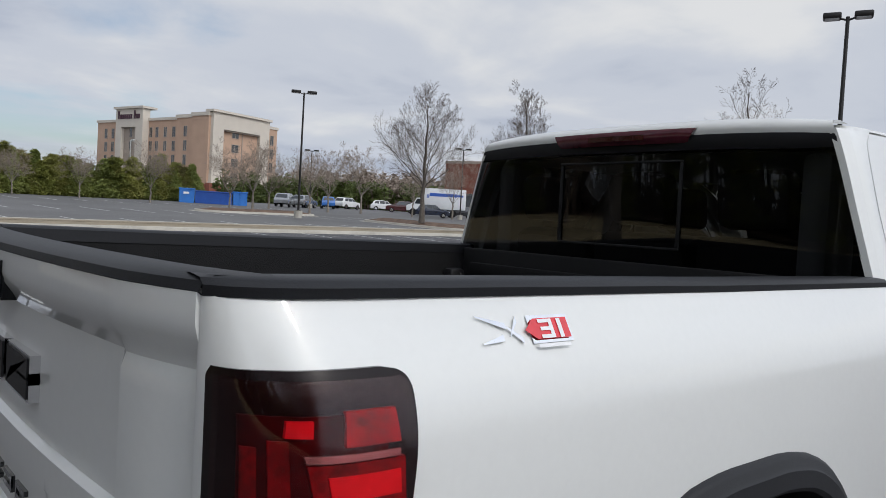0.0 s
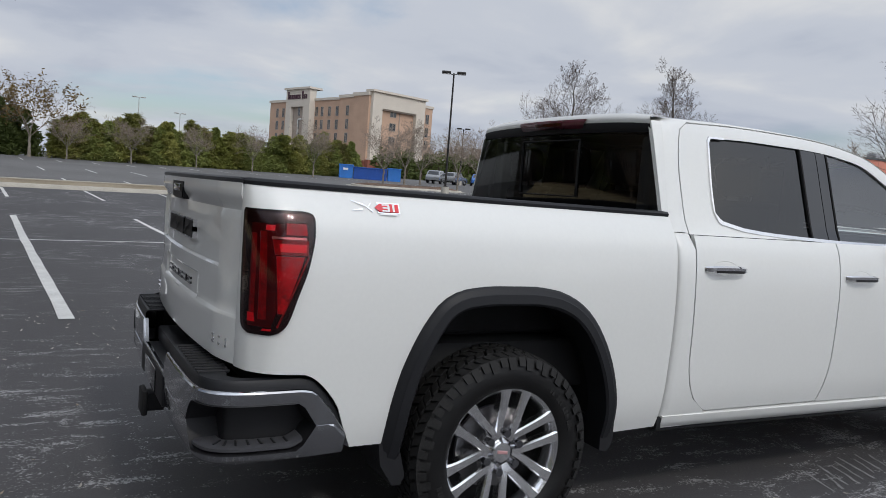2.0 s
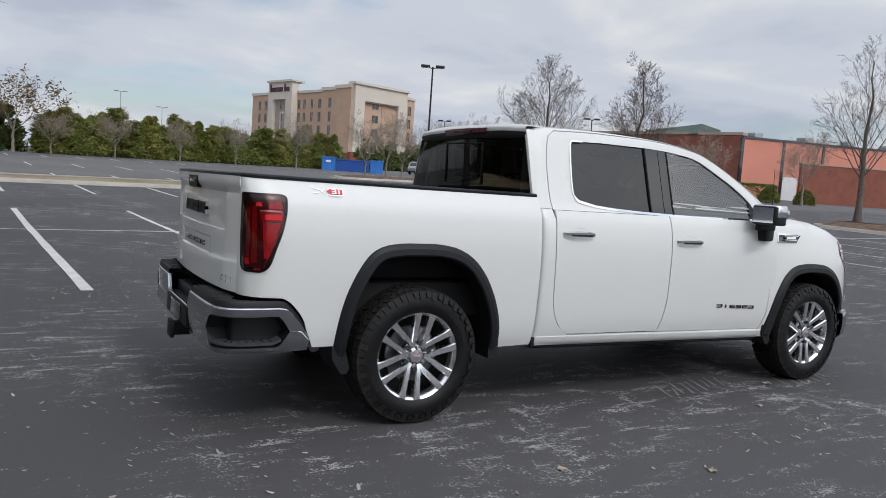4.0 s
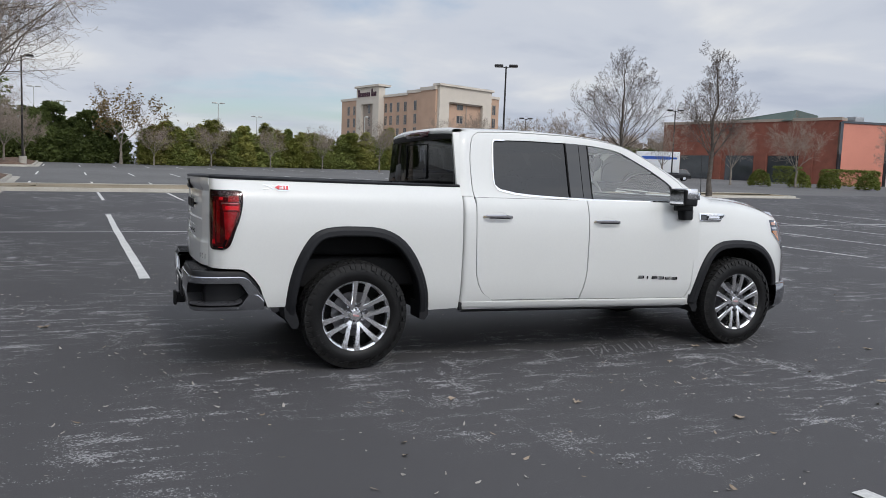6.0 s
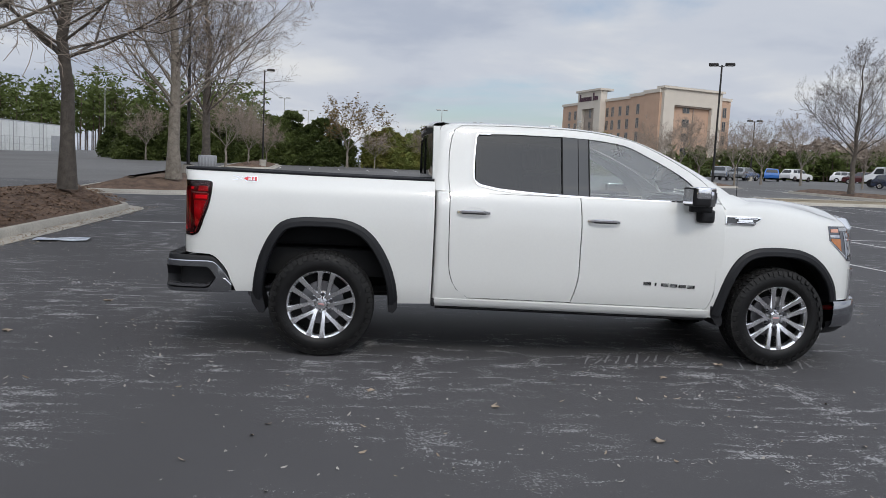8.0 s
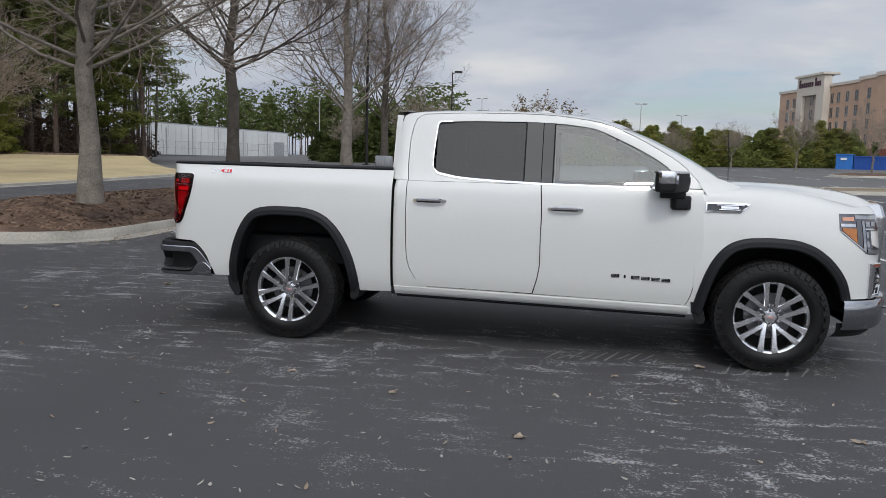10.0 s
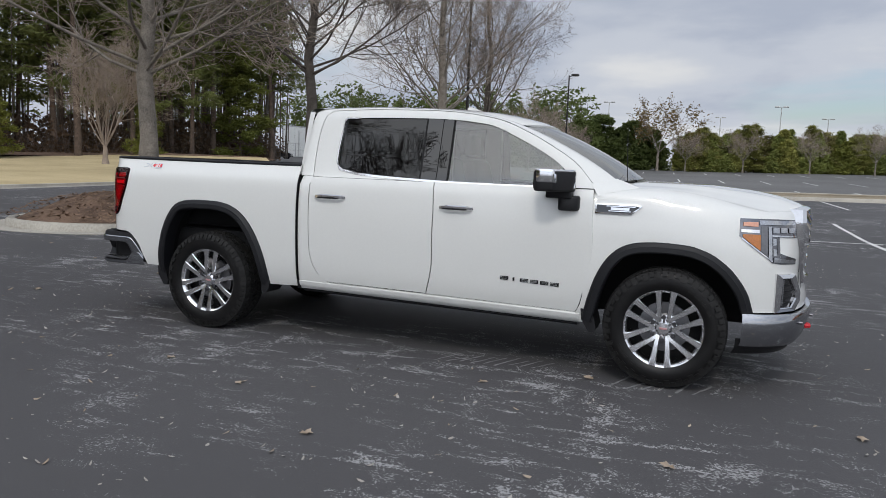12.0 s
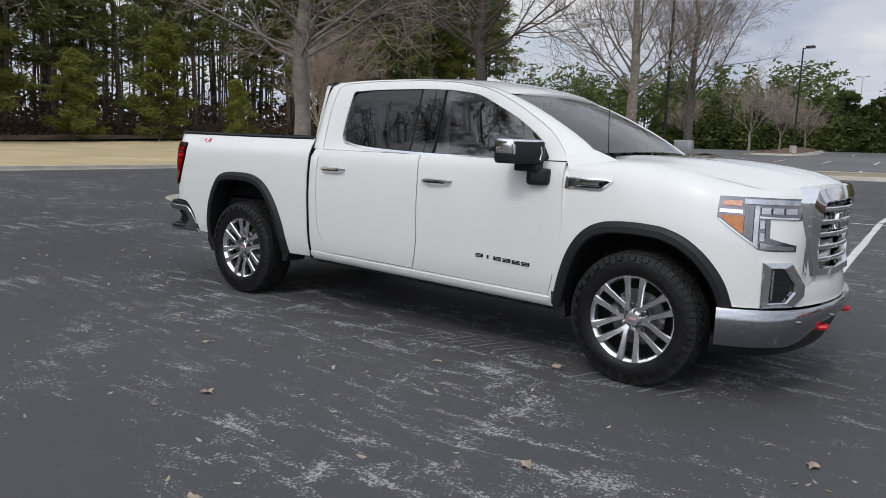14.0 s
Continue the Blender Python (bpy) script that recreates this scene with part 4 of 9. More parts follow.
def tailgate():
    def skin(y, z):
        a = abs(y)
        x = -1.130 + 0.030 * (a / 0.65) ** 2 if a < 0.65 else -1.100 + 0.044 * ((a - 0.65) / 0.182) ** 1.5
        # projecting lip along the top, hollow below it
        x -= 0.016 * min(1, max(0, (z - 1.345) / 0.03))
        x += 0.008 * math.exp(-((z - 1.335) / 0.015) ** 2)
        # large pressed field, its lower edge sharp
        e = min(1, max(0, (0.665 - a) / 0.025)) * min(1, max(0, (z - 1.116) / 0.007)) * min(1, max(0, (1.345 - z) / 0.03))
        x += 0.014 * e
        # name panel, and the foot of the gate standing out
        e2 = min(1, max(0, (0.40 - a) / 0.02)) * min(1, max(0, (z - 0.955) / 0.01)) * min(1, max(0, (1.062 - z) / 0.01))
        x += 0.008 * e2
        x -= 0.010 * min(1, max(0, (0.952 + 0.03 * a - z) / 0.02))
        return x
    bm = bmesh.new()
    rows = [[Vector((skin(y, z), y, z)) for y in sorted(set(span(-0.834, 0.834, 57) + [-0.665, -0.64, 0.64, 0.665, -0.40, -0.38, 0.38, 0.40]))]
            for z in sorted(set(span(0.795, 1.424, 34) + [1.116, 1.123, 0.952, 0.955, 0.965, 1.052, 1.062]))]
    push = Vector((0.03, 0, 0))
    rows = [[r[0] + push] + r + [r[-1] + push] for r in rows]
    rows = [[p + push for p in rows[0]]] + rows + [[p + push for p in rows[-1]]]
    sheet(bm, rows)
    gate = part("tailgate", bm, PAINT, truck, "white pressed tailgate", sharp=25)
    bm = bmesh.new()
    sheet(bm, [[Vector((skin(y, 1.43) + dx, y, z)) for y in span(-0.839, 0.839, 25)] for dx, z in ((0.010, 1.416), (-0.001, 1.425), (0.004, 1.437), (0.018, 1.444), (0.09, 1.444), (0.10, 1.41))])
    part("gate_cap", bm, TRIM, gate, "dark grey plastic cap")
    bm = bmesh.new()
    prism(bm, [(0, -0.135, 1.412), (0, 0.135, 1.412), (0, 0.120, 1.332), (0, -0.120, 1.332)], (-1.149, 0, 0), (-1.11, 0, 0))
    bmesh.ops.bevel(bm, geom=bm.edges[:], offset=0.006, segments=2, affect="EDGES")
    h = part("gate_handle", bm, PLASTIC, gate, "black gate handle with camera")
    bm = bmesh.new()
    soft_box(bm, (-1.153, -0.085, 1.362), (-1.14, 0.085, 1.395), 0.005)
    part("lever", bm, GLOSS, h)
    for y0 in (0.105, -0.090, -0.285):
        bm = bmesh.new()
        letter_bar(bm, skin(y0 + 0.09, 1.21) - 0.014, skin(y0 + 0.09, 1.21) + 0.01, y0, 0.180, 1.178, 0.080, 0.050)
        em = part("emblem_block", bm, CHROME, gate, "chrome-edged dark block")
        bm = bmesh.new()
        letter_bar(bm, skin(y0 + 0.09, 1.21) - 0.017, skin(y0 + 0.09, 1.21), y0 + 0.006, 0.168, 1.184, 0.068, 0.036)
        part("dark_face", bm, PLASTIC, em)
    for k in range(6):
        y = 0.265 - k * 0.092
        bm = bmesh.new()
        letter_bar(bm, skin(y - 0.035, 1.0) - 0.006, skin(y - 0.035, 1.0) + 0.004, y - 0.070, 0.070, 0.992, 0.030, 0.010, 1 if k % 2 else -1)
        part("name_mark", bm, GLOSS, gate, "dark raised mark")
    for k in range(3):
        y = -0.690 - k * 0.047
        bm = bmesh.new()
        letter_bar(bm, skin(y, 0.86) - 0.004, skin(y, 0.86) + 0.01, y, 0.034, 0.842, 0.034, 0.008, 1 if k % 2 else -1)
        part("trim_mark", bm, CHROME, gate, "small chrome mark")
    for z in (0.866, 0.846):
        bm = bmesh.new()
        box(bm, (skin(0.64, 0.86) - 0.004, 0.60, z), (skin(0.64, 0.86) + 0.01, 0.68, z + 0.011))
        part("trim_mark", bm, CHROME, gate, "small chrome mark")
    # the inner face
    bm = bmesh.new()
    soft_box(bm, (-1.05, -0.82, 0.88), (-1.02, 0.82, 1.42), 0.01)
    part("inner_face", bm, LINER, gate)


def rear_bumper():
    """Chrome bar wrapped round the corners, with step pockets and black tread pads."""
    half = through_points([(-0.690, 0.970), (-0.76, 0.978), (-0.85, 0.984), (-1.0, 0.985), (-1.10, 0.972), (-1.165, 0.935), (-1.198, 0.86), (-1.210, 0.70), (-1.215, 0.45), (-1.215, 0.0)], 64)
    line = [(p.x, -p.y) for p in half] + [(p.x, p.y) for p in reversed(half[:-1])]
    top_end = pchip([(-0.86, 0.735), (-0.824, 0.728), (-0.78, 0.690), (-0.749, 0.655), (-0.715, 0.605), (-0.690, 0.57)])

    def top(x, y):
        return top_end(x) - 0.10 * min(1, max(0, (0.36 - abs(y)) / 0.05))

    def low(y):
        return 0.468 + 0.02 * min(1, abs(y))

    def pocket(x, y):
        """How far open the corner's step is: 0 closed, 1 full height."""
        a = abs(y)
        if a < 0.80 or x > -0.815:
            return 0.0
        return min(1.0, (a - 0.80) / 0.06 if x < -1.15 else 1.0, (-0.815 - x) / 0.055) ** 0.6
    norm = []
    for k in range(len(line)):
        a, b = line[max(k - 1, 0)], line[min(k + 1, len(line) - 1)]
        d = Vector((b[0] - a[0], b[1] - a[1], 0)).normalized()
        n = Vector((-d.y, d.x, 0))
        norm.append(n if n.dot(Vector((line[k][0] + 0.6, line[k][1], 0))) > 0 else -n)

    def at(k, z, off):
        return Vector((line[k][0], line[k][1], z)) + norm[k] * off
    bm = bmesh.new()
    grid = []
    for k, (x, y) in enumerate(line):
        t, lo = top(x, y), low(y)
        u = pocket(x, y)
        mid = 0.60
        hi_z, lo_z = mid + 0.094 * u, mid - 0.088 * u
        hi_z, lo_z = min(hi_z, lo + (t - lo) * 0.8), max(min(lo_z, lo + (t - lo) * 0.7), lo + (t - lo) * 0.12)
        zs = [(t - 0.002, -0.020), (t, -0.006), (t - 0.003, -0.001), (t - 0.009, 0.003), (t - (t - hi_z) * 0.6, 0.0025), (hi_z, 0.000), (lo_z, 0.002), (lo + (lo_z - lo) * 0.4, -0.004), (lo, -0.016), (lo - 0.004, -0.05)]
        grid.append(([bm.verts.new(at(k, z, o)) for z, o in zs], u, hi_z, lo_z))
    for (a, ua, *_), (b, ub, *_) in zip(grid, grid[1:]):
        for j in range(len(a) - 1):
            if j == 5 and (ua > 0.01 or ub > 0.01):
                continue
            bm.faces.new((a[j], a[j + 1], b[j + 1], b[j]))
    bar = part("rear_bumper", bm, CHROME_GREY, truck, "chrome rear bumper with corner steps", sharp=14)
    for side in (-1, 1):
        ks = [k for k in range(len(line)) if line[k][1] * side > 0 and (grid[k][1] > 0.01 or (k > 0 and grid[k - 1][1] > 0.01) or (k + 1 < len(line) and grid[k + 1][1] > 0.01))]
        bm = bmesh.new()
        sheet(bm, [[at(k, grid[k][2], 0.006), at(k, grid[k][2], 0.003), at(k, max(grid[k][2] - 0.012, 0.6), -0.10), at(k, min(grid[k][3] + 0.015, 0.6), -0.10), at(k, grid[k][3], -0.002), at(k, grid[k][3], 0.002)] for k in ks])
        pocket_ob = part("corner_step", bm, PLASTIC, bar, "black plastic corner step")
        bm = bmesh.new()
        rows = []
        for k in ks[2:-2]:
            x = line[k][0]
            up = 0.540 + 0.55 * max(0.0, x + 0.885)
            rows.append([at(k, up + 0.004, -0.09), at(k, up + 0.004, -0.020), at(k, up - 0.002, -0.008), at(k, up - 0.012, -0.008), at(k, up - 0.016, -0.03)])
        sheet(bm, rows)
        part("step_ledge", bm, GREY_STEP, pocket_ob, "grey step ledge")
        for k in ks[4:-6:2]:
            bm = bmesh.new()
            p, q = at(k, 0.543, -0.030), at(k, 0.543, -0.075)
            tube(bm, [p, q], 0.005, 6)
            part("tread", bm, TRIM, pocket_ob)
        # black pad between the bar and the body, wide over the rear step
        bm = bmesh.new()
        kk = [k for k in range(len(line)) if line[k][1] * side >= 0.37]
        rows = []
        for k in kk:
            x, y = line[k]
            t = top(x, y)
            deep = min(0.12, max(0.03, 0.03 + 0.5 * max(0.0, -1.08 - x)))
            rows.append([at(k, t - 0.002, -0.008), at(k, t + 0.026, -0.012), at(k, t + 0.034, -0.018), at(k, t + 0.036, -0.018 - deep), at(k, t + 0.0, -0.022 - deep)])
        sheet(bm, rows)
        pad = part("step_pad", bm, TRIM, bar, "dark grey ribbed step pad")
        bm = bmesh.new()
        for k in range(11):
            y = 0.42 + k * 0.040
            soft_box(bm, (-1.185, min(side * y, side * (y + 0.014)), 0.765), (-1.075, max(side * y, side * (y + 0.014)), 0.776), 0.003)
        tagged(part("pad_ribs", bm, PLASTIC, pad), "raised black ribs", kind="stuff")
    # number-plate recess and hitch
    bm = bmesh.new()
    soft_box(bm, (-1.222, -0.33, 0.50), (-1.13, 0.33, 0.632), 0.012)
    rec = part("plate_recess", bm, PLASTIC, bar, "black number-plate recess")
    bm = bmesh.new()
    soft_box(bm, (-1.15, -0.36, 0.63), (-1.06, 0.36, 0.70), 0.01)
    part("centre_step", bm, PLASTIC, bar, "black centre step")
    bm = bmesh.new()
    soft_box(bm, (-1.228, -0.155, 0.515), (-1.221, 0.155, 0.615), 0.003)
    part("plate_holder", bm, GLOSS, rec)
    bm = bmesh.new()
    soft_box(bm, (-1.25, -0.045, 0.40), (-1.0, 0.045, 0.48), 0.01)
    hitch = part("tow_hitch", bm, DARK, bar, "black tow hitch receiver")
    bm = bmesh.new()
    soft_box(bm, (-1.26, -0.06, 0.385), (-1.235, 0.06, 0.495), 0.008)
    part("hitch_collar", bm, DARK, hitch)
    bm = bmesh.new()
    soft_box(bm, (-1.06, -0.84, 0.49), (-0.75, 0.84, 0.70), 0.02)
    part("bumper_mount", bm, DARK, bar)


def front_end():
    # grille: chrome surround with a dark core and bright bars
    def face(y, z):
        return 4.702 - 0.088 * (abs(y) / 0.52) ** 2.2 + 0.04 * (min(z, 1.15) - 0.95) - 0.38 * max(0, z - 1.16)
    out = [(0.25, 1.272), (0.485, 1.256), (0.574, 1.172), (0.578, 1.056), (0.549, 0.904), (0.490, 0.742), (0.405, 0.738), (0.2, 0.732)]
    inn = [(0.24, 1.178), (0.405, 1.168), (0.438, 1.145), (0.457, 1.037), (0.465, 0.901), (0.425, 0.798), (0.375, 0.788), (0.2, 0.782)]

    def both(pts):
        return [(y, z) for y, z in pts] + [(-y, z) for y, z in reversed(pts)]
    bm = bmesh.new()

    def loop(t, dx):
        return [Vector((face(a, b) + dx, a + (c - a) * t, b + (d - b) * t)) for (a, b), (c, d) in zip(both(out), both(inn))]

    def flush(t, dx):
        return [Vector((face(a + (c - a) * t, b + (d - b) * t) + dx, a + (c - a) * t, b + (d - b) * t)) for (a, b), (c, d) in zip(both(out), both(inn))]
    sheet(bm, [loop(0.0, -0.10), flush(0.0, -0.012), flush(0.10, 0.006), flush(0.88, 0.002), flush(1.0, -0.012), flush(1.0, -0.07)], closed=True)
    g = part("grille", bm, CHROME, truck, "chrome grille surround", sharp=22)
    bm = bmesh.new()
    bm.faces.new([bm.verts.new(p) for p in flush(1.0, -0.065)])
    part("grille_core", bm, GLOSS, g)
    for k in range(5):
        z = 1.128 - k * 0.074
        half = 0.448 + 0.008 * min(k, 3) - 0.025 * (k == 4)
        bm = bmesh.new()
        sheet(bm, [[Vector((face(y, z) + dx, y, z + dz)) for y in span(-half, half, 17)] for dz, dx in ((0.017, -0.050), (0.015, -0.022), (0.009, -0.017), (-0.006, -0.017), (-0.014, -0.024), (-0.017, -0.050))])
        part("grille_bar", bm, CHROME, g, sharp=20)
    bm = bmesh.new()
    soft_box(bm, (4.62, -0.185, 1.000), (4.676, 0.185, 1.105), 0.010)
    badge_ob = part("emblem", bm, CHROME, g, "chrome-edged dark block emblem")
    for y0 in (-0.172, -0.056, 0.060):
        bm = bmesh.new()
        soft_box(bm, (4.66, y0, 1.008), (4.680, y0 + 0.112, 1.097), 0.004)
        part("emblem_block", bm, GLOSS, badge_ob)
    # painted filler under hood and beside the grille
    bm = bmesh.new()
    for side in (-1, 1):
        rows = []
        for z in span(0.575, 1.238, 14):
            rows.append([nose_point(x, z, side) for x in (4.595, 4.61, 4.625)] + [Vector((4.60 - 0.1 * max(0, z - 0.95), side * 0.36, z))])
        sheet(bm, rows)
    sheet(bm, [[Vector((4.665 - 0.12 * (abs(y) / 0.6) ** 2 + dx, y, z)) for y in span(-0.6, 0.6, 15)] for z, dx in ((0.77, -0.01), (0.70, 0.02), (0.62, 0.035), (0.57, 0.03))])
    part("front_fascia", bm, PAINT, truck, "white front fascia")
    # bumper
    def plan(s):
        pts = through_points([(4.235, 0.962), (4.32, 0.935), (4.43, 0.875), (4.54, 0.77), (4.62, 0.62), (4.68, 0.42), (4.715, 0.2), (4.725, 0.0)], 24)
        return [(p.x, p.y) for p in pts]
    lift = pchip([(0, 0.115), (0.30, 0.11), (0.42, 0.095), (0.52, 0.055), (0.62, 0.02), (0.75, 0.0), (1.0, 0.0)])
    half = plan(0)
    line = half + [(x, -y) for x, y in reversed(half[:-1])]
    bm = bmesh.new()
    prof = [(0.560, -0.05), (0.572, 0.0), (0.558, 0.010), (0.48, 0.014), (0.38, 0.002), (0.352, -0.02), (0.345, -0.06)]
    rows = []
    for x, y in line:
        d = Vector((x - 3.9, y, 0)).normalized()
        rise = lift(abs(y))
        rows.append([Vector((x + d.x * o, y + d.y * o, z + rise * min(1.0, max(0.0, (0.55 - z) / 0.17)))) for z, o in prof])
    sheet(bm, rows)
    bar = part("front_bumper", bm, CHROME_GREY, truck, "chrome front bumper")
    bm = bmesh.new()
    rows = []
    for x, y in line:
        d = Vector((x - 3.9, y, 0)).normalized()
        rows.append([Vector((x + d.x * o - 0.02, y + d.y * o, z + 0.6 * lift(abs(y)) * (z > 0.3))) for z, o in ((0.40, -0.03), (0.36, -0.03), (0.33, -0.04), (0.285, -0.09), (0.27, -0.20))])
    sheet(bm, rows)
    part("valance", bm, PLASTIC, bar, "black lower valance")
    for y in (-0.36, 0.36):
        bm = bmesh.new()
        tube(bm, [(4.50, y - 0.03, 0.415), (4.655, y - 0.034, 0.430), (4.700, y - 0.018, 0.434), (4.700, y + 0.018, 0.434), (4.655, y + 0.034, 0.430), (4.50, y + 0.03, 0.415)], 0.017, 8)
        part("tow_hook", bm, RED_HOOK, bar, "red tow hook")
    for y in (-0.68, -0.3, 0.3, 0.68):
        x = [p[0] for p in line if abs(p[1] - y) < 0.06][0]
        bm = bmesh.new()
        bmesh.ops.create_cone(bm, cap_ends=True, segments=14, radius1=0.010, radius2=0.010, depth=0.03, matrix=pose(x + 0.003, y, 0.50, 0, 90, 0))
        part("parking_sensor", bm, ALLOY_DARK, bar)


def mirror(side):
    """A two-part mirror: chrome-capped head over a black foot on the door."""
    plan = [(2.848, 1.000), (2.848, 1.205), (2.880, 1.222), (2.985, 1.214), (3.098, 1.060), (3.106, 1.010), (3.080, 0.985)]

    def block(pts, z0, z1, r, mat, name, parent, label="", k=1.0, dy=0.0):
        bm = bmesh.new()
        prism(bm, [(x, side * (y + dy), 0) for x, y in pts], (0, 0, z0), (0, 0, z1))
        bmesh.ops.bevel(bm, geom=bm.edges[:], offset=r, segments=3, profile=0.5, affect="EDGES")
        return part(name, bm, mat, parent, label, sharp=50)
    head = block(plan, 1.318, 1.466, 0.018, PLASTIC, "door_mirror", truck, "black and chrome door mirror")
    cap = [(2.856, 0.998), (2.856, 1.208), (2.884, 1.226), (2.982, 1.218), (2.998, 1.196), (2.998, 0.998)]
    block(cap, 1.374, 1.472, 0.016, CHROME, "mirror_cap", head, "chrome mirror cap")
    brow = [(2.99, 0.995), (2.99, 1.206), (3.094, 1.062), (3.102, 1.008), (3.08, 0.99)]
    block(brow, 1.446, 1.470, 0.010, CHROME, "mirror_brow", head, "chrome mirror edge")
    bm = bmesh.new()
    sheet(bm, [[Vector((2.845, side * y, z)) for y in (1.015, 1.195)] for z in (1.335, 1.452)])
    part("mirror_glass", bm, CHROME, head)
    bm = bmesh.new()
    soft_box(bm, (2.983, -0.014, 1.375), (3.006, 0.014, 1.440), 0.006, Matrix.Translation((0, side * 1.205, 0)))
    part("repeater", bm, LAMP, head)
    bm = bmesh.new()
    tube(bm, [(3.098, side * 1.058, 1.345), (3.104, side * 1.050, 1.39), (3.100, side * 1.056, 1.43)], 0.006, 6)
    part("chrome_line", bm, CHROME, head)
    block([(2.985, 0.90), (2.985, 1.030), (3.01, 1.050), (3.105, 1.030), (3.132, 1.00), (3.132, 0.90)], 1.186, 1.292, 0.020, PLASTIC, "mirror_foot", head)
    block([(2.90, 1.00), (2.90, 1.05), (3.08, 1.06), (3.09, 0.99)], 1.270, 1.330, 0.012, PLASTIC, "mirror_neck", head)


def badge(side):
    """The flank badge on the bed: bright cross strokes and a red plate."""
    def at(x, z, off):
        return side_point(x, z, side, off)
    bm = bmesh.new()
    for (xa, za), (xb, zb) in (((-0.708, 1.392), (-0.655, 1.378)), ((-0.706, 1.357), (-0.664, 1.363)), ((-0.660, 1.381), (-0.626, 1.358)), ((-0.650, 1.364), (-0.630, 1.386))):
        w = 0.0042
        sheet(bm, [[at(xa, za - w * 0.3, 0.001), at(xa, za + w * 0.3, 0.001)], [at(xa, za - w * 0.2, 0.005), at(xa, za + w * 0.2, 0.005)], [at(xb, zb - w, 0.005), at(xb, zb + w, 0.005)], [at(xb, zb - w, 0.001), at(xb, zb + w, 0.001)]])
    pl = part("flank_badge", bm, CHROME, truck, "chrome and red flank badge")
    bm = bmesh.new()
    sheet(bm, [[at(x, z, 0.003) for z in (1.352, 1.390)] for x in (-0.606, -0.516)])
    part("chrome_plate", bm, CHROME, pl)
    bm = bmesh.new()
    sheet(bm, [[at(-0.618, 1.371, 0.006)] * 2, [at(-0.596, 1.358, 0.006), at(-0.596, 1.386, 0.006)], [at(-0.522, 1.358, 0.006), at(-0.522, 1.386, 0.006)]])
    part("red_plate", bm, RED_PAINT, pl)
    for a, b, lo, hi in ((-0.588, -0.566, 1.380, 1.385), (-0.586, -0.566, 1.3695, 1.3745), (-0.588, -0.566, 1.359, 1.364), (-0.566, -0.558, 1.359, 1.385), (-0.547, -0.538, 1.359, 1.385), (-0.600, -0.53, 1.347, 1.352)):
        bm = bmesh.new()
        sheet(bm, [[at(x, z, 0.0075) for z in (lo, hi)] for x in (a, b)])
        part("plate_mark", bm, WHITE, pl)


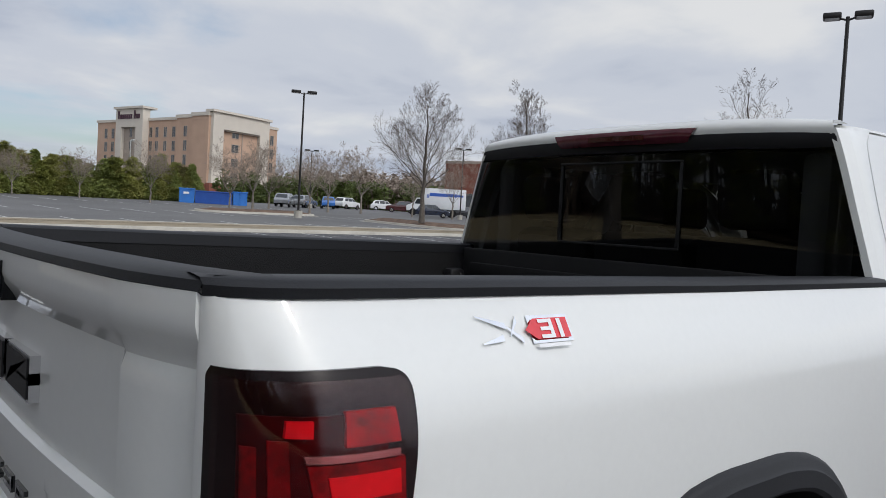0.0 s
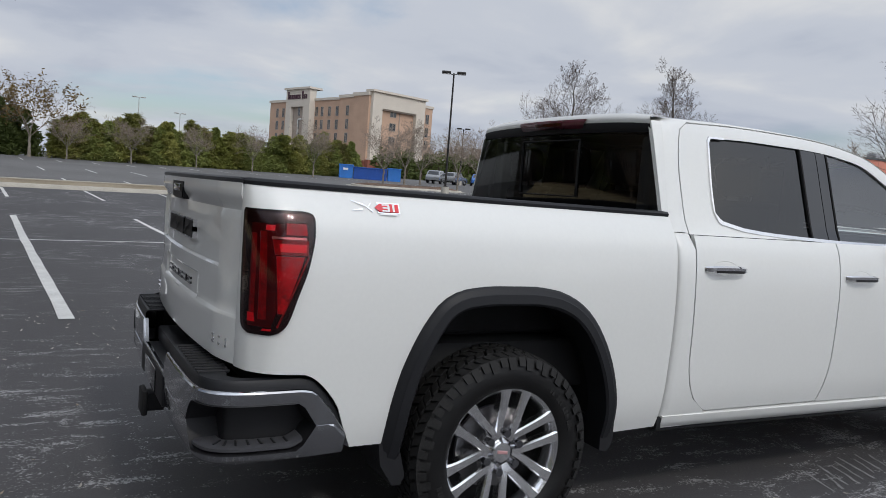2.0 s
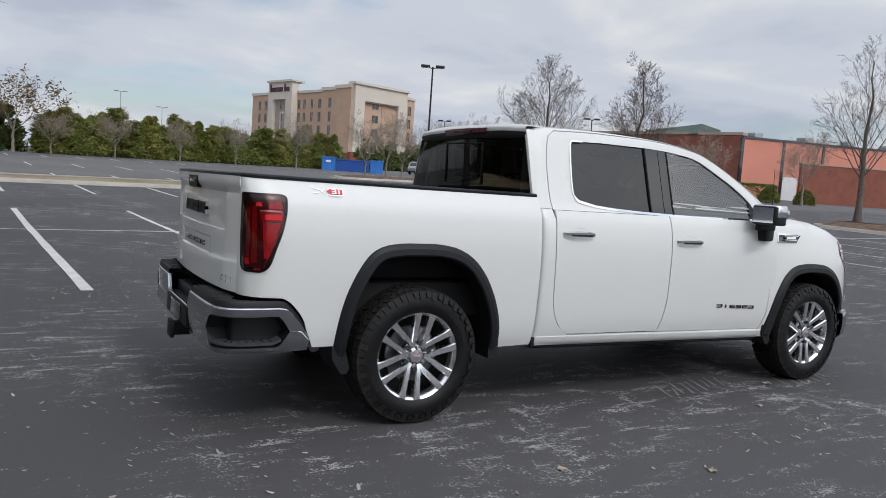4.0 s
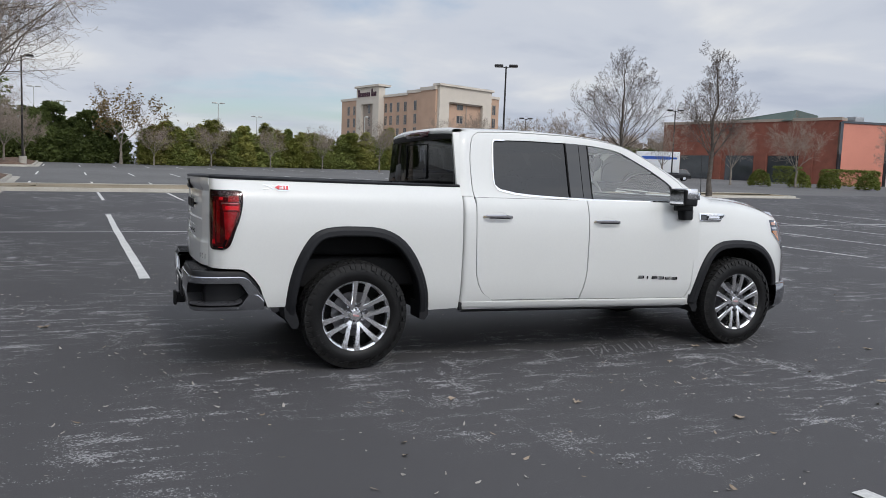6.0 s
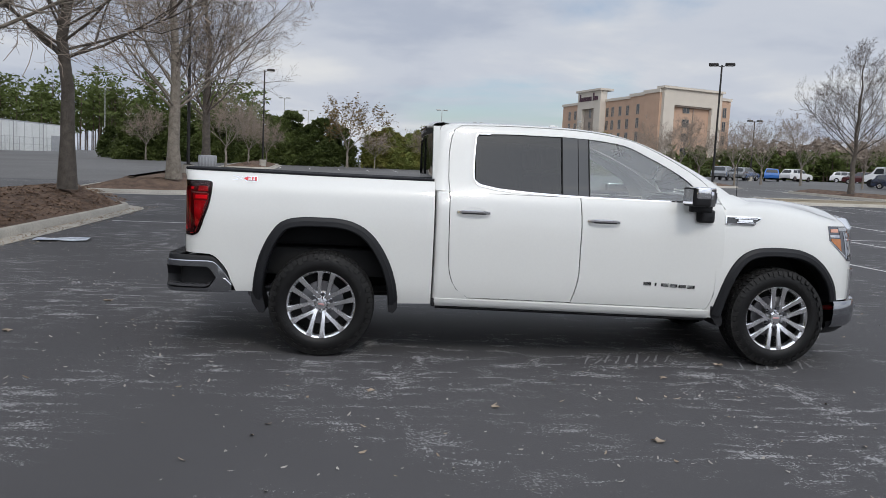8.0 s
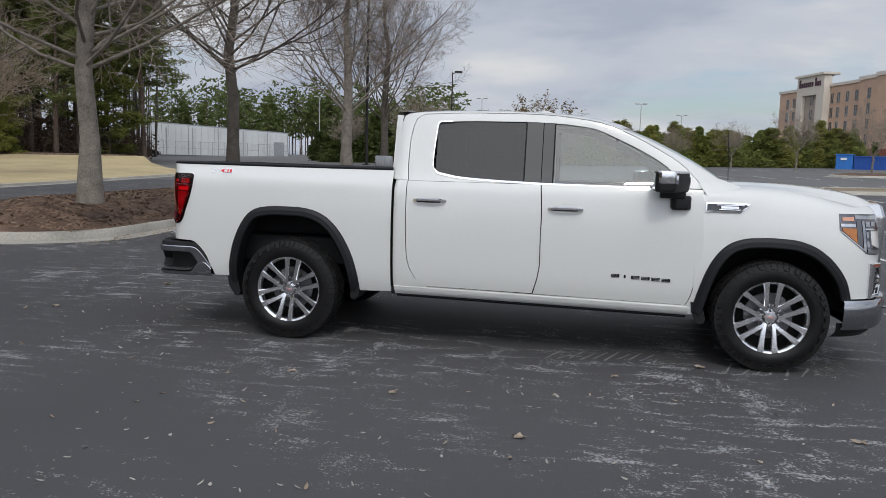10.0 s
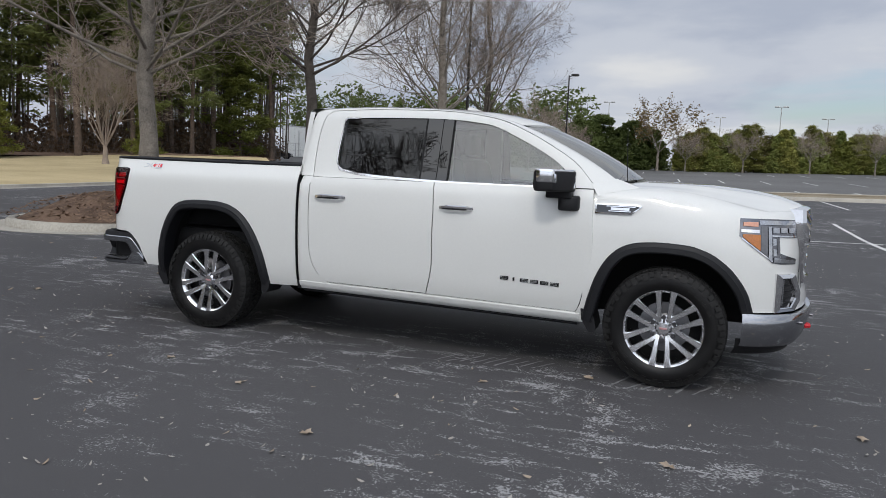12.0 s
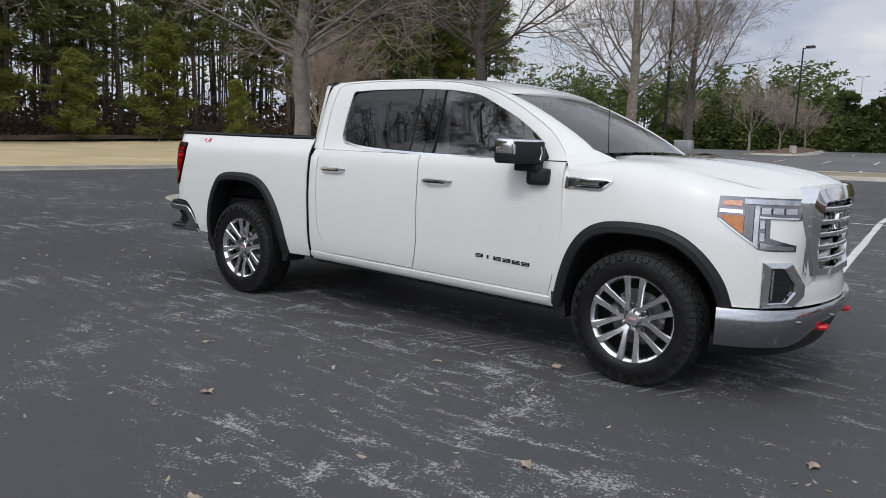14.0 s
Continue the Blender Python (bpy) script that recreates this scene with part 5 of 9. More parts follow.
# ---- wheels: axle along y, outer face towards -y ----
def wheel_meshes():
    parts = {}
    bm = bmesh.new()
    prof = [(0.262, -0.108), (0.268, -0.122), (0.285, -0.134), (0.315, -0.1395), (0.345, -0.137), (0.372, -0.128), (0.390, -0.117), (0.399, -0.104), (0.402, -0.07), (0.403, 0.0), (0.402, 0.07), (0.399, 0.104), (0.390, 0.117), (0.345, 0.137), (0.30, 0.138), (0.262, 0.11)]
    n = 72
    sheet(bm, [[Vector((r * math.cos(a), y, r * math.sin(a))) for r, y in prof] for a in [2 * math.pi * k / n for k in range(n)]], loop=True)
    parts["tyre"] = (bm, RUBBER, "black all-terrain tyre")
    bm = bmesh.new()
    count = 56
    for k in range(count):
        a = 2 * math.pi * k / count
        for j, (y0, y1, skew, h) in enumerate(((-0.126, -0.086, 0.0, 0.0115), (-0.078, -0.034, 0.5, 0.0115), (-0.026, 0.022, 0.15, 0.0115), (0.03, 0.076, 0.6, 0.0115), (0.084, 0.126, 0.1, 0.0115))):
            da = 2 * math.pi / count
            a0 = a + da * skew
            wide = da * (0.70 + 0.1 * (k % 2))
            tw = da * 0.22 * (1 if j % 2 else -1)
            vs = []
            for r in (0.396, 0.402 + h - 0.002 * (abs(y0 + y1) > 0.17)):
                for y, s in ((y0, tw), (y1, -tw)):
                    for t in (a0 + s, a0 + wide + s):
                        rr = r - (0.012 if abs(y) > 0.12 else 0.0)
                        vs.append(bm.verts.new((rr * math.cos(t), y, rr * math.sin(t))))
            for f in ((4, 5, 7, 6), (0, 1, 5, 4), (2, 6, 7, 3), (0, 4, 6, 2), (1, 3, 7, 5)):
                bm.faces.new([vs[q] for q in f])
        # shoulder lugs and raised sidewall marks
        for (r0, r1, y) in ((0.350 if k % 2 else 0.366, 0.400, -0.130),):
            t0, t1 = a + 0.01, a + 0.01 + 2 * math.pi / count * (0.78 if k % 2 else 0.70)
            vs = [bm.verts.new((r * math.cos(t), yy + (0.020 if r == r1 else 0.0), r * math.sin(t))) for yy in (y + 0.012, y - 0.0145) for r in (r0, r1) for t in (t0, t1)]
            for f in ((4, 5, 7, 6), (0, 1, 5, 4), (2, 6, 7, 3), (0, 4, 6, 2), (1, 3, 7, 5)):
                bm.faces.new([vs[q] for q in f])
    for t0, t1 in ((0.4, 1.1), (3.6, 4.3)):
        m = 14
        for k in range(m):
            if k % 4 == 3:
                continue
            a, b = t0 + (t1 - t0) * k / m, t0 + (t1 - t0) * (k + 0.8) / m
            vs = [bm.verts.new((r * math.cos(t), y, r * math.sin(t))) for y in (-0.134, -0.1408) for r in (0.306, 0.328) for t in (a, b)]
            for f in ((4, 5, 7, 6), (0, 1, 5, 4), (2, 6, 7, 3), (0, 4, 6, 2), (1, 3, 7, 5)):
                bm.faces.new([vs[q] for q in f])
    parts["tread"] = (bm, TREAD, "black knobbed tread and raised marks")
    bm = bmesh.new()
    prof = [(0.200, 0.10), (0.235, 0.09), (0.240, 0.0), (0.244, -0.09), (0.256, -0.112), (0.268, -0.120), (0.273, -0.116), (0.272, -0.105)]
    sheet(bm, [[Vector((r * math.cos(a), y, r * math.sin(a))) for r, y in prof] for a in [2 * math.pi * k / 64 for k in range(64)]], loop=True)
    parts["rim"] = (bm, ALLOY, "polished alloy rim")
    bm = bmesh.new()
    for k in range(6):
        base = 2 * math.pi * k / 6 + math.pi / 2
        for s in (-1, 1):
            secs = []
            for r, e, w, y, dep in ((0.056, 0.026, 0.014, -0.088, 0.05), (0.080, 0.032, 0.0155, -0.094, 0.05), (0.105, 0.036, 0.0175, -0.099, 0.05), (0.140, 0.039, 0.0185, -0.104, 0.048), (0.180, 0.042, 0.0195, -0.109, 0.045), (0.215, 0.045, 0.0205, -0.113, 0.04), (0.242, 0.048, 0.023, -0.116, 0.035), (0.265, 0.051, 0.027, -0.117, 0.03)):
                a = base + s * math.asin(e / r)
                d, q = Vector((math.cos(a), 0, math.sin(a))), Vector((-math.sin(a), 0, math.cos(a)))
                c = d * r
                secs.append([c - q * w + Vector((0, y + dep, 0)), c - q * w + Vector((0, y + 0.004, 0)), c - q * w * 0.72 + Vector((0, y - 0.004, 0)), c + q * w * 0.72 + Vector((0, y - 0.004, 0)), c + q * w + Vector((0, y + 0.004, 0)), c + q * w + Vector((0, y + dep, 0))])
            sheet(bm, secs)
    for r0, r1, y0, y1 in ((0.100, 0.092, -0.055, -0.078), (0.092, 0.058, -0.078, -0.082), (0.058, 0.046, -0.082, -0.094)):
        sheet(bm, [[Vector((r * math.cos(a), y, r * math.sin(a))) for r, y in ((r0, y0), (r1, y1))] for a in [2 * math.pi * k / 36 for k in range(36)]], loop=True)
    parts["spokes"] = (bm, ALLOY, "machined double spokes")
    bm = bmesh.new()
    sheet(bm, [[Vector((r * math.cos(a), y, r * math.sin(a))) for r, y in ((0.046, -0.085), (0.045, -0.098), (0.040, -0.103), (0.0001, -0.106))] for a in [2 * math.pi * k / 28 for k in range(28)]], loop=True)
    parts["centre_cap"] = (bm, ALLOY, "silver centre cap")
    bm = bmesh.new()
    soft_box(bm, (-0.024, -0.1075, -0.007), (0.024, -0.102, 0.007), 0.002)
    parts["cap_emblem"] = (bm, RED_PALE, "faded red emblem")
    bm = bmesh.new()
    sheet(bm, [[Vector((r * math.cos(a), y, r * math.sin(a))) for r, y in ((0.172, -0.005), (0.172, -0.02), (0.09, -0.02), (0.09, -0.05), (0.0001, -0.05))] for a in [2 * math.pi * k / 40 for k in range(40)]], loop=True)
    parts["brake_disc"] = (bm, ALLOY_DARK, "grey brake disc")
    # added black disc: makes the openings between the spokes read as shade
    bm = bmesh.new()
    sheet(bm, [[Vector((r * math.cos(a), y, r * math.sin(a))) for r, y in ((0.245, 0.06), (0.10, 0.05), (0.0001, 0.05))] for a in [2 * math.pi * k / 40 for k in range(40)]], loop=True)
    parts["shade_disc"] = (bm, DARK, "black disc standing in for the shade inside the wheel")
    out = {}
    for nm, (bm, mat, label) in parts.items():
        ob = part(nm, bm, mat, None, label, sharp=30)
        out[nm] = (ob.data, label)
        bpy.data.objects.remove(ob)
    bm = bmesh.new()
    bmesh.ops.create_cone(bm, cap_ends=True, segments=12, radius1=0.0130, radius2=0.0160, depth=0.034, matrix=pose(0, 0, 0, 90, 0, 0))
    ob = part("lug_nut", bm, CHROME_DARK, None)
    out["lug_nut"] = (ob.data, "dark chrome wheel nut")
    bpy.data.objects.remove(ob)
    return out


def wheels():
    meshes = wheel_meshes()
    for x, side, turn in ((0.0, -1, 0.15), (WHEELBASE, -1, 0.02), (0.0, 1, 0.7), (WHEELBASE, 1, 0.4)):
        m = Matrix.Translation((x, side * 0.862, TYRE_R)) @ Matrix.Rotation(math.pi if side > 0 else 0, 4, "Z") @ Matrix.Rotation(turn, 4, "Y")
        hub = new("wheel", meshes["rim"][0])
        hub.parent, hub.matrix_basis = truck, m
        tagged(hub, "polished alloy wheel with black tyre")
        for nm in ("tyre", "tread", "spokes", "centre_cap", "cap_emblem", "brake_disc", "shade_disc"):
            ob = new(nm, meshes[nm][0])
            ob.parent = hub
            tagged(ob, meshes[nm][1], kind="stuff" if nm == "tread" else "")
        for k in range(6):
            a = 2 * math.pi * k / 6 + math.pi / 2
            ob = new("lug_nut", meshes["lug_nut"][0])
            ob.parent = hub
            ob.matrix_basis = Matrix.Translation((0.080 * math.cos(a), -0.098, 0.080 * math.sin(a)))


def underbody():
    bm = bmesh.new()
    for y in (-0.42, 0.42):
        soft_box(bm, (-1.0, y - 0.05, 0.42), (4.4, y + 0.05, 0.60), 0.015)
    soft_box(bm, (0.9, -0.88, 0.47), (3.15, 0.88, 0.52), 0.01)
    soft_box(bm, (-1.0, -0.80, 0.62), (0.84, 0.80, 0.84), 0.02)
    soft_box(bm, (3.2, -0.42, 0.45), (4.5, 0.42, 1.20), 0.03)
    soft_box(bm, (1.2, -0.35, 0.36), (2.8, 0.35, 0.48), 0.03)
    part("chassis", bm, DARK, truck, "black underbody frame")
    bm = bmesh.new()
    tube(bm, [(0, -0.75, 0.41), (0, 0.75, 0.41)], 0.05, 12)
    bmesh.ops.create_uvsphere(bm, u_segments=16, v_segments=10, radius=0.16, matrix=Matrix.Translation((0.02, 0.08, 0.41)))
    for y in (-0.55, 0.55):
        tube(bm, [(-0.8, y, 0.52), (0.0, y, 0.46), (0.6, y, 0.50)], 0.03, 8)
    part("rear_axle", bm, DARK, truck, "dark axle and springs")
    bm = bmesh.new()
    tube(bm, [(3.745, -0.75, 0.41), (3.745, 0.75, 0.41)], 0.04, 10)
    part("front_axle", bm, DARK, truck, "dark front axle")
    bm = bmesh.new()
    tube(bm, [(-0.2, -0.55, 0.50), (-0.45, -0.60, 0.48), (-0.55, -0.66, 0.46), (-0.57, -0.74, 0.45)], 0.032, 12)
    part("exhaust_pipe", bm, ALLOY_DARK, truck)
    bm = bmesh.new()
    sheet(bm, [[Vector((x, y, 0.862)) for y in span(-0.76, 0.76, 41)] for x in (-1.04, 0.80)])
    bed = part("bed_floor", bm, LINER, truck, "black lined cargo bed")
    for k in range(13):
        y = -0.70 + k * 0.117
        bm = bmesh.new()
        soft_box(bm, (-1.03, y - 0.03, 0.86), (0.79, y + 0.03, 0.875), 0.006)
        part("floor_rib", bm, LINER, bed)
    for side in (-1, 1):
        bm = bmesh.new()
        soft_box(bm, (-0.42, min(side * 0.55, side * 0.77), 0.86), (0.45, max(side * 0.55, side * 0.77), 1.05), 0.05)
        part("wheel_house", bm, LINER, bed)
    bm = bmesh.new()
    soft_box(bm, (0.78, -0.78, 0.86), (0.812, 0.78, 1.42), 0.008)
    front_wall = part("bed_front_wall", bm, LINER, truck, "black bed front wall")
    for z in (1.0, 1.15, 1.30):
        bm = bmesh.new()
        soft_box(bm, (0.765, -0.72, z), (0.785, 0.72, z + 0.06), 0.008)
        part("wall_rib", bm, LINER, front_wall)


def interior():
    bm = bmesh.new()
    sheet(bm, [[Vector((x, y, z)) for y in (-0.86, 0.86)] for x, z in ((0.88, 1.30), (0.88, 0.62), (3.1, 0.60), (3.2, 0.95))])
    for side in (-1, 1):
        sheet(bm, [[Vector((x, side * w, z)) for x in (0.9, 3.2)] for w, z in ((0.885, 1.335), (0.86, 1.30), (0.85, 0.6))])
    cabin = part("cabin_trim", bm, SEAT, truck, "dark cabin lining")
    bm = bmesh.new()
    sheet(bm, [[Vector((x, y * 0.95, z + 0.012 * (1 - (y / 0.66) ** 2))) for y in span(-0.66, 0.66, 7)] for x, z in ((0.90, 1.80), (1.3, 1.865), (1.9, 1.86), (2.35, 1.83))])
    part("headliner", bm, HEADLINER, cabin, "pale grey headliner")
    for x, ys in ((2.05, (-0.40, 0.40)), (1.15, (-0.45, 0.0, 0.45))):
        for y in ys:
            bm = bmesh.new()
            half = 0.25 if x > 2 else 0.22
            soft_box(bm, (x, y - half, 0.80), (x + 0.52, y + half, 0.96), 0.05)
            soft_box(bm, (-0.07, -half, 0.0), (0.08, half, 0.62), 0.05, Matrix.Translation((x, y, 0.92)) @ Matrix.Rotation(radians(-14), 4, "Y"))
            soft_box(bm, (-0.05, -0.13, 0.0), (0.06, 0.13, 0.20), 0.04, Matrix.Translation((x - 0.17, y, 1.555)) @ Matrix.Rotation(radians(-8), 4, "Y"))
            part("seat", bm, SEAT, truck, "dark leather seat")
    bm = bmesh.new()
    soft_box(bm, (2.78, -0.84, 1.02), (3.22, 0.84, 1.30), 0.07)
    soft_box(bm, (2.1, -0.14, 0.7), (2.9, 0.14, 1.02), 0.04)
    part("dashboard", bm, PLASTIC, truck, "black dashboard")
    bm = bmesh.new()
    c, ax = Vector((2.66, 0.40, 1.20)), Matrix.Rotation(radians(-62), 4, "Y")
    ring = [c + ax @ Vector((0.185 * math.cos(a), 0.185 * math.sin(a), 0)) for a in [2 * math.pi * k / 24 for k in range(25)]]
    tube(bm, ring, 0.016, 8, cap=False)
    for a in (0.5, 2.6, 4.7):
        tube(bm, [c, c + ax @ Vector((0.18 * math.cos(a), 0.18 * math.sin(a), 0))], 0.014, 6)
    part("steering_wheel", bm, PLASTIC, truck, "black steering wheel")
    bm = bmesh.new()
    soft_box(bm, (-0.01, -0.12, -0.03), (0.012, 0.12, 0.03), 0.008, Matrix.Translation((2.62, 0.0, 1.74)))
    tube(bm, [(2.63, 0, 1.76), (2.60, 0, 1.84)], 0.008, 6)
    part("cabin_mirror", bm, GLOSS, truck)
    for side in (-1, 1):
        bm = bmesh.new()
        soft_box(bm, (0.9, side * 0.66 - 0.05, 1.30), (1.12, side * 0.66 + 0.05, 1.80), 0.03)
        part("pillar_trim", bm, HEADLINER, cabin)
        bm = bmesh.new()
        soft_box(bm, (1.92, side * 0.68 - 0.03, 1.25), (2.08, side * 0.68 + 0.03, 1.82), 0.02)
        part("pillar_trim", bm, HEADLINER, cabin)


for s in (-1, 1):
    bed_side(s)
    tail_lamp(s)
    door(s, True)
    door(s, False)
    rail_edge = greenhouse(s)
    sill(s)
    fender(s)
    arch_moulding(REAR_FLARE, s, False)
    arch_moulding(FRONT_FLARE, s, True)
    headlamp(s)
    mirror(s)
    badge(s)
hood_and_roof(rail_edge)
cab_back(rail_edge)
tailgate()
rear_bumper()
front_end()
wheels()
underbody()
interior()

# ---- the ground: level round the truck, then rising gently; the car park's grid is turned a little against the truck ----
LOT = radians(4.35)


def ground_z(x, y):
    u = 0.42 * x + 0.91 * y - 12

    def soft(v):
        return 0.03 * (v + math.sqrt(v * v + 16)) / 2
    return soft(u) - soft(u - 105) - 0.0015


def lot(a, b, up=0.0):
    """A point from the car park's own grid: a across, b along the stall lines."""
    x, y = a * math.cos(LOT) - b * math.sin(LOT), a * math.sin(LOT) + b * math.cos(LOT)
    return Vector((x, y, ground_z(x, y) + up))


def on_ground(x, y, up=0.0, turn=0.0):
    return Matrix.Translation((x, y, ground_z(x, y) + up)) @ Matrix.Rotation(radians(turn), 4, "Z")


def asphalt_material(name, base, wear, amount):
    """Sealed asphalt: fine stone, long scuffed patches where pale stone shows, faint darker bays."""
    m = bpy.data.materials.new(name)
    m.use_nodes = True
    nt = m.node_tree
    N, L = nt.nodes, nt.links
    b = N["Principled BSDF"]
    co = N.new("ShaderNodeTexCoord")

    def noise_tex(scale, detail, stretch=(1, 1, 1), turn=0.0, rough=0.55):
        mp, n = N.new("ShaderNodeMapping"), N.new("ShaderNodeTexNoise")
        mp.inputs["Scale"].default_value, mp.inputs["Rotation"].default_value = stretch, (0, 0, radians(turn))
        n.inputs["Scale"].default_value, n.inputs["Detail"].default_value, n.inputs["Roughness"].default_value = scale, detail, rough
        L.new(co.outputs["Object"], mp.inputs[0])
        L.new(mp.outputs[0], n.inputs["Vector"])
        return n.outputs[0]

    def rng(v, lo, hi, a=0.0, c=1.0):
        r = N.new("ShaderNodeMapRange")
        for k, q in (("From Min", lo), ("From Max", hi), ("To Min", a), ("To Max", c)):
            r.inputs[k].default_value = q
        L.new(v, r.inputs[0])
        return r.outputs[0]

    def mul(p, q):
        n = N.new("ShaderNodeMath")
        n.operation = "MULTIPLY"
        L.new(p, n.inputs[0])
        L.new(q, n.inputs[1])
        return n.outputs[0]
    stone = noise_tex(210, 3, rough=0.75)
    grain = noise_tex(72, 2, rough=0.8)
    # scuffed patches: long thin ones along the stalls, and ragged branching ones; the sealer is gone from single stones first
    zone = rng(noise_tex(0.42, 3), 0.40, 0.58)
    patches = mul(rng(noise_tex(4.6, 6, (0.42, 1.6, 1), -8, 0.66), 0.50, 0.64), zone)
    crack = mul(rng(noise_tex(2.4, 7, (1.2, 0.7, 1), 24, 0.66), 0.53, 0.66), rng(noise_tex(0.40, 2), 0.46, 0.60))
    both = N.new("ShaderNodeMath")
    both.operation = "MAXIMUM"
    L.new(patches, both.inputs[0])
    L.new(crack, both.inputs[1])
    edge = N.new("ShaderNodeMath")
    edge.operation, edge.inputs[1].default_value = "MULTIPLY_ADD", 0.22
    L.new(both.outputs[0], edge.inputs[0])
    L.new(grain, edge.inputs[2])
    worn = mul(rng(edge.outputs[0], 0.645, 0.70), rng(both.outputs[0], 0.02, 0.15))
    bay = rng(noise_tex(0.12, 4), 0.35, 0.65, 0.85, 1.12)
    ground = N.new("ShaderNodeMixRGB")
    ground.inputs[1].default_value, ground.inputs[2].default_value = (*[c * 0.55 for c in base], 1), (*[c * 1.5 for c in base], 1)
    L.new(stone, ground.inputs[0])
    tinted = N.new("ShaderNodeMixRGB")
    tinted.blend_type, tinted.inputs[0].default_value = "MULTIPLY", 1.0
    L.new(ground.outputs[0], tinted.inputs[1])
    L.new(bay, tinted.inputs[2])
    amt = N.new("ShaderNodeMath")
    amt.operation, amt.inputs[1].default_value = "MULTIPLY", amount
    L.new(worn, amt.inputs[0])
    final = N.new("ShaderNodeMixRGB")
    final.inputs[2].default_value = (*wear, 1)
    L.new(amt.outputs[0], final.inputs[0])
    L.new(tinted.outputs[0], final.inputs[1])
    L.new(final.outputs[0], b.inputs["Base Color"])
    b.inputs["Roughness"].default_value = 0.72
    b.inputs["Specular IOR Level"].default_value = 0.35
    bp = N.new("ShaderNodeBump")
    bp.inputs["Strength"].default_value, bp.inputs["Distance"].default_value = 0.35, 0.006
    L.new(stone, bp.inputs["Height"])
    L.new(bp.outputs[0], b.inputs["Normal"])
    return m


ASPHALT = asphalt_material("sealed_asphalt", (0.066, 0.064, 0.0665), (0.37, 0.37, 0.37), 0.82)
OLD_ASPHALT = asphalt_material("old_asphalt", (0.120, 0.118, 0.116), (0.25, 0.25, 0.24), 0.4)
WORN_PAINT = material("worn_paint", (0.20, 0.20, 0.20), 0.8, var=0.5, scale=9, fine=70)
LINE_PAINT = material("line_paint", (0.62, 0.62, 0.60), 0.7, var=0.25, scale=3, fine=45, bump=0.2, bump_scale=150)
CONCRETE = material("kerb_concrete", (0.41, 0.385, 0.335), 0.9, var=0.28, scale=1.2, fine=25, bump=0.25, bump_scale=60)
MULCH = material("bark_mulch", (0.085, 0.050, 0.034), 0.95, var=0.6, scale=2.5, fine=45, bump=0.9, bump_scale=45, tint=(0.24, 0.155, 0.105))
CHIP = material("bark_chip", (0.12, 0.07, 0.045), 0.95, var=0.5, scale=0.4, fine=9, tint=(0.32, 0.21, 0.14))
DRY_GRASS = material("dormant_grass", (0.46, 0.36, 0.19), 0.95, var=0.25, scale=0.35, fine=14, bump=0.6, bump_scale=30, tint=(0.58, 0.47, 0.27))
STRIP_GRASS = material("thin_dormant_grass", (0.23, 0.185, 0.12), 0.95, var=0.3, scale=0.5, fine=14, bump=0.6, bump_scale=30, tint=(0.36, 0.30, 0.21))
BARK_PALE = material("pale_bark", (0.17, 0.145, 0.12), 0.95, var=0.4, scale=5, fine=40, bump=0.7, bump_scale=30, tint=(0.33, 0.29, 0.24))
BARK_DARK = material("dark_bark", (0.085, 0.072, 0.062), 0.95, var=0.4, scale=5, fine=40, bump=0.7, bump_scale=30, tint=(0.17, 0.145, 0.12))
TWIG_PALE = material("pale_twigs", (0.29, 0.235, 0.19), 0.95, var=0.3, scale=3)
TWIG_DARK = material("dark_twigs", (0.135, 0.108, 0.094), 0.95, var=0.3, scale=3)
PINE_BARK = material("pine_bark", (0.060, 0.045, 0.036), 0.95, var=0.5, scale=3, fine=25, bump=0.6, bump_scale=20, tint=(0.17, 0.12, 0.09))


def leaf_material(name, color, tint, rand=0.5):
    m = material(name, color, 0.6, var=0.4, scale=0.9, fine=7, tint=tint, rand=rand, spec=0.25)
    # thin leaves let part of the light through
    nt = m.node_tree
    b = nt.nodes["Principled BSDF"]
    tr, mix = nt.nodes.new("ShaderNodeBsdfTranslucent"), nt.nodes.new("ShaderNodeMixShader")
    mix.inputs[0].default_value = 0.35
    nt.links.new(b.inputs["Base Color"].links[0].from_socket, tr.inputs[0])
    nt.links.new(b.outputs[0], mix.inputs[1])
    nt.links.new(tr.outputs[0], mix.inputs[2])
    nt.links.new(mix.outputs[0], nt.nodes["Material Output"].inputs[0])
    return m


NEEDLES = leaf_material("pine_needles", (0.080, 0.100, 0.030), (0.235, 0.255, 0.080))
NEEDLES_BRIGHT = leaf_material("bright_pine_needles", (0.110, 0.135, 0.028), (0.30, 0.31, 0.07))
CONIFER = leaf_material("conifer_sprays", (0.145, 0.19, 0.045), (0.37, 0.40, 0.12))
OLIVE = leaf_material("olive_needles", (0.12, 0.115, 0.035), (0.30, 0.27, 0.10))
LIME = leaf_material("yellow_green_needles", (0.16, 0.175, 0.04), (0.40, 0.39, 0.11))
HOLLY = leaf_material("dark_evergreen", (0.048, 0.075, 0.020), (0.150, 0.185, 0.055))
BROWN_LEAF = leaf_material("brown_leaves", (0.10, 0.062, 0.022), (0.26, 0.18, 0.07))
BOXWOOD = leaf_material("box_leaves", (0.095, 0.120, 0.022), (0.28, 0.32, 0.07))
BRUSH = leaf_material("brush_leaves", (0.085, 0.052, 0.032), (0.24, 0.155, 0.095))

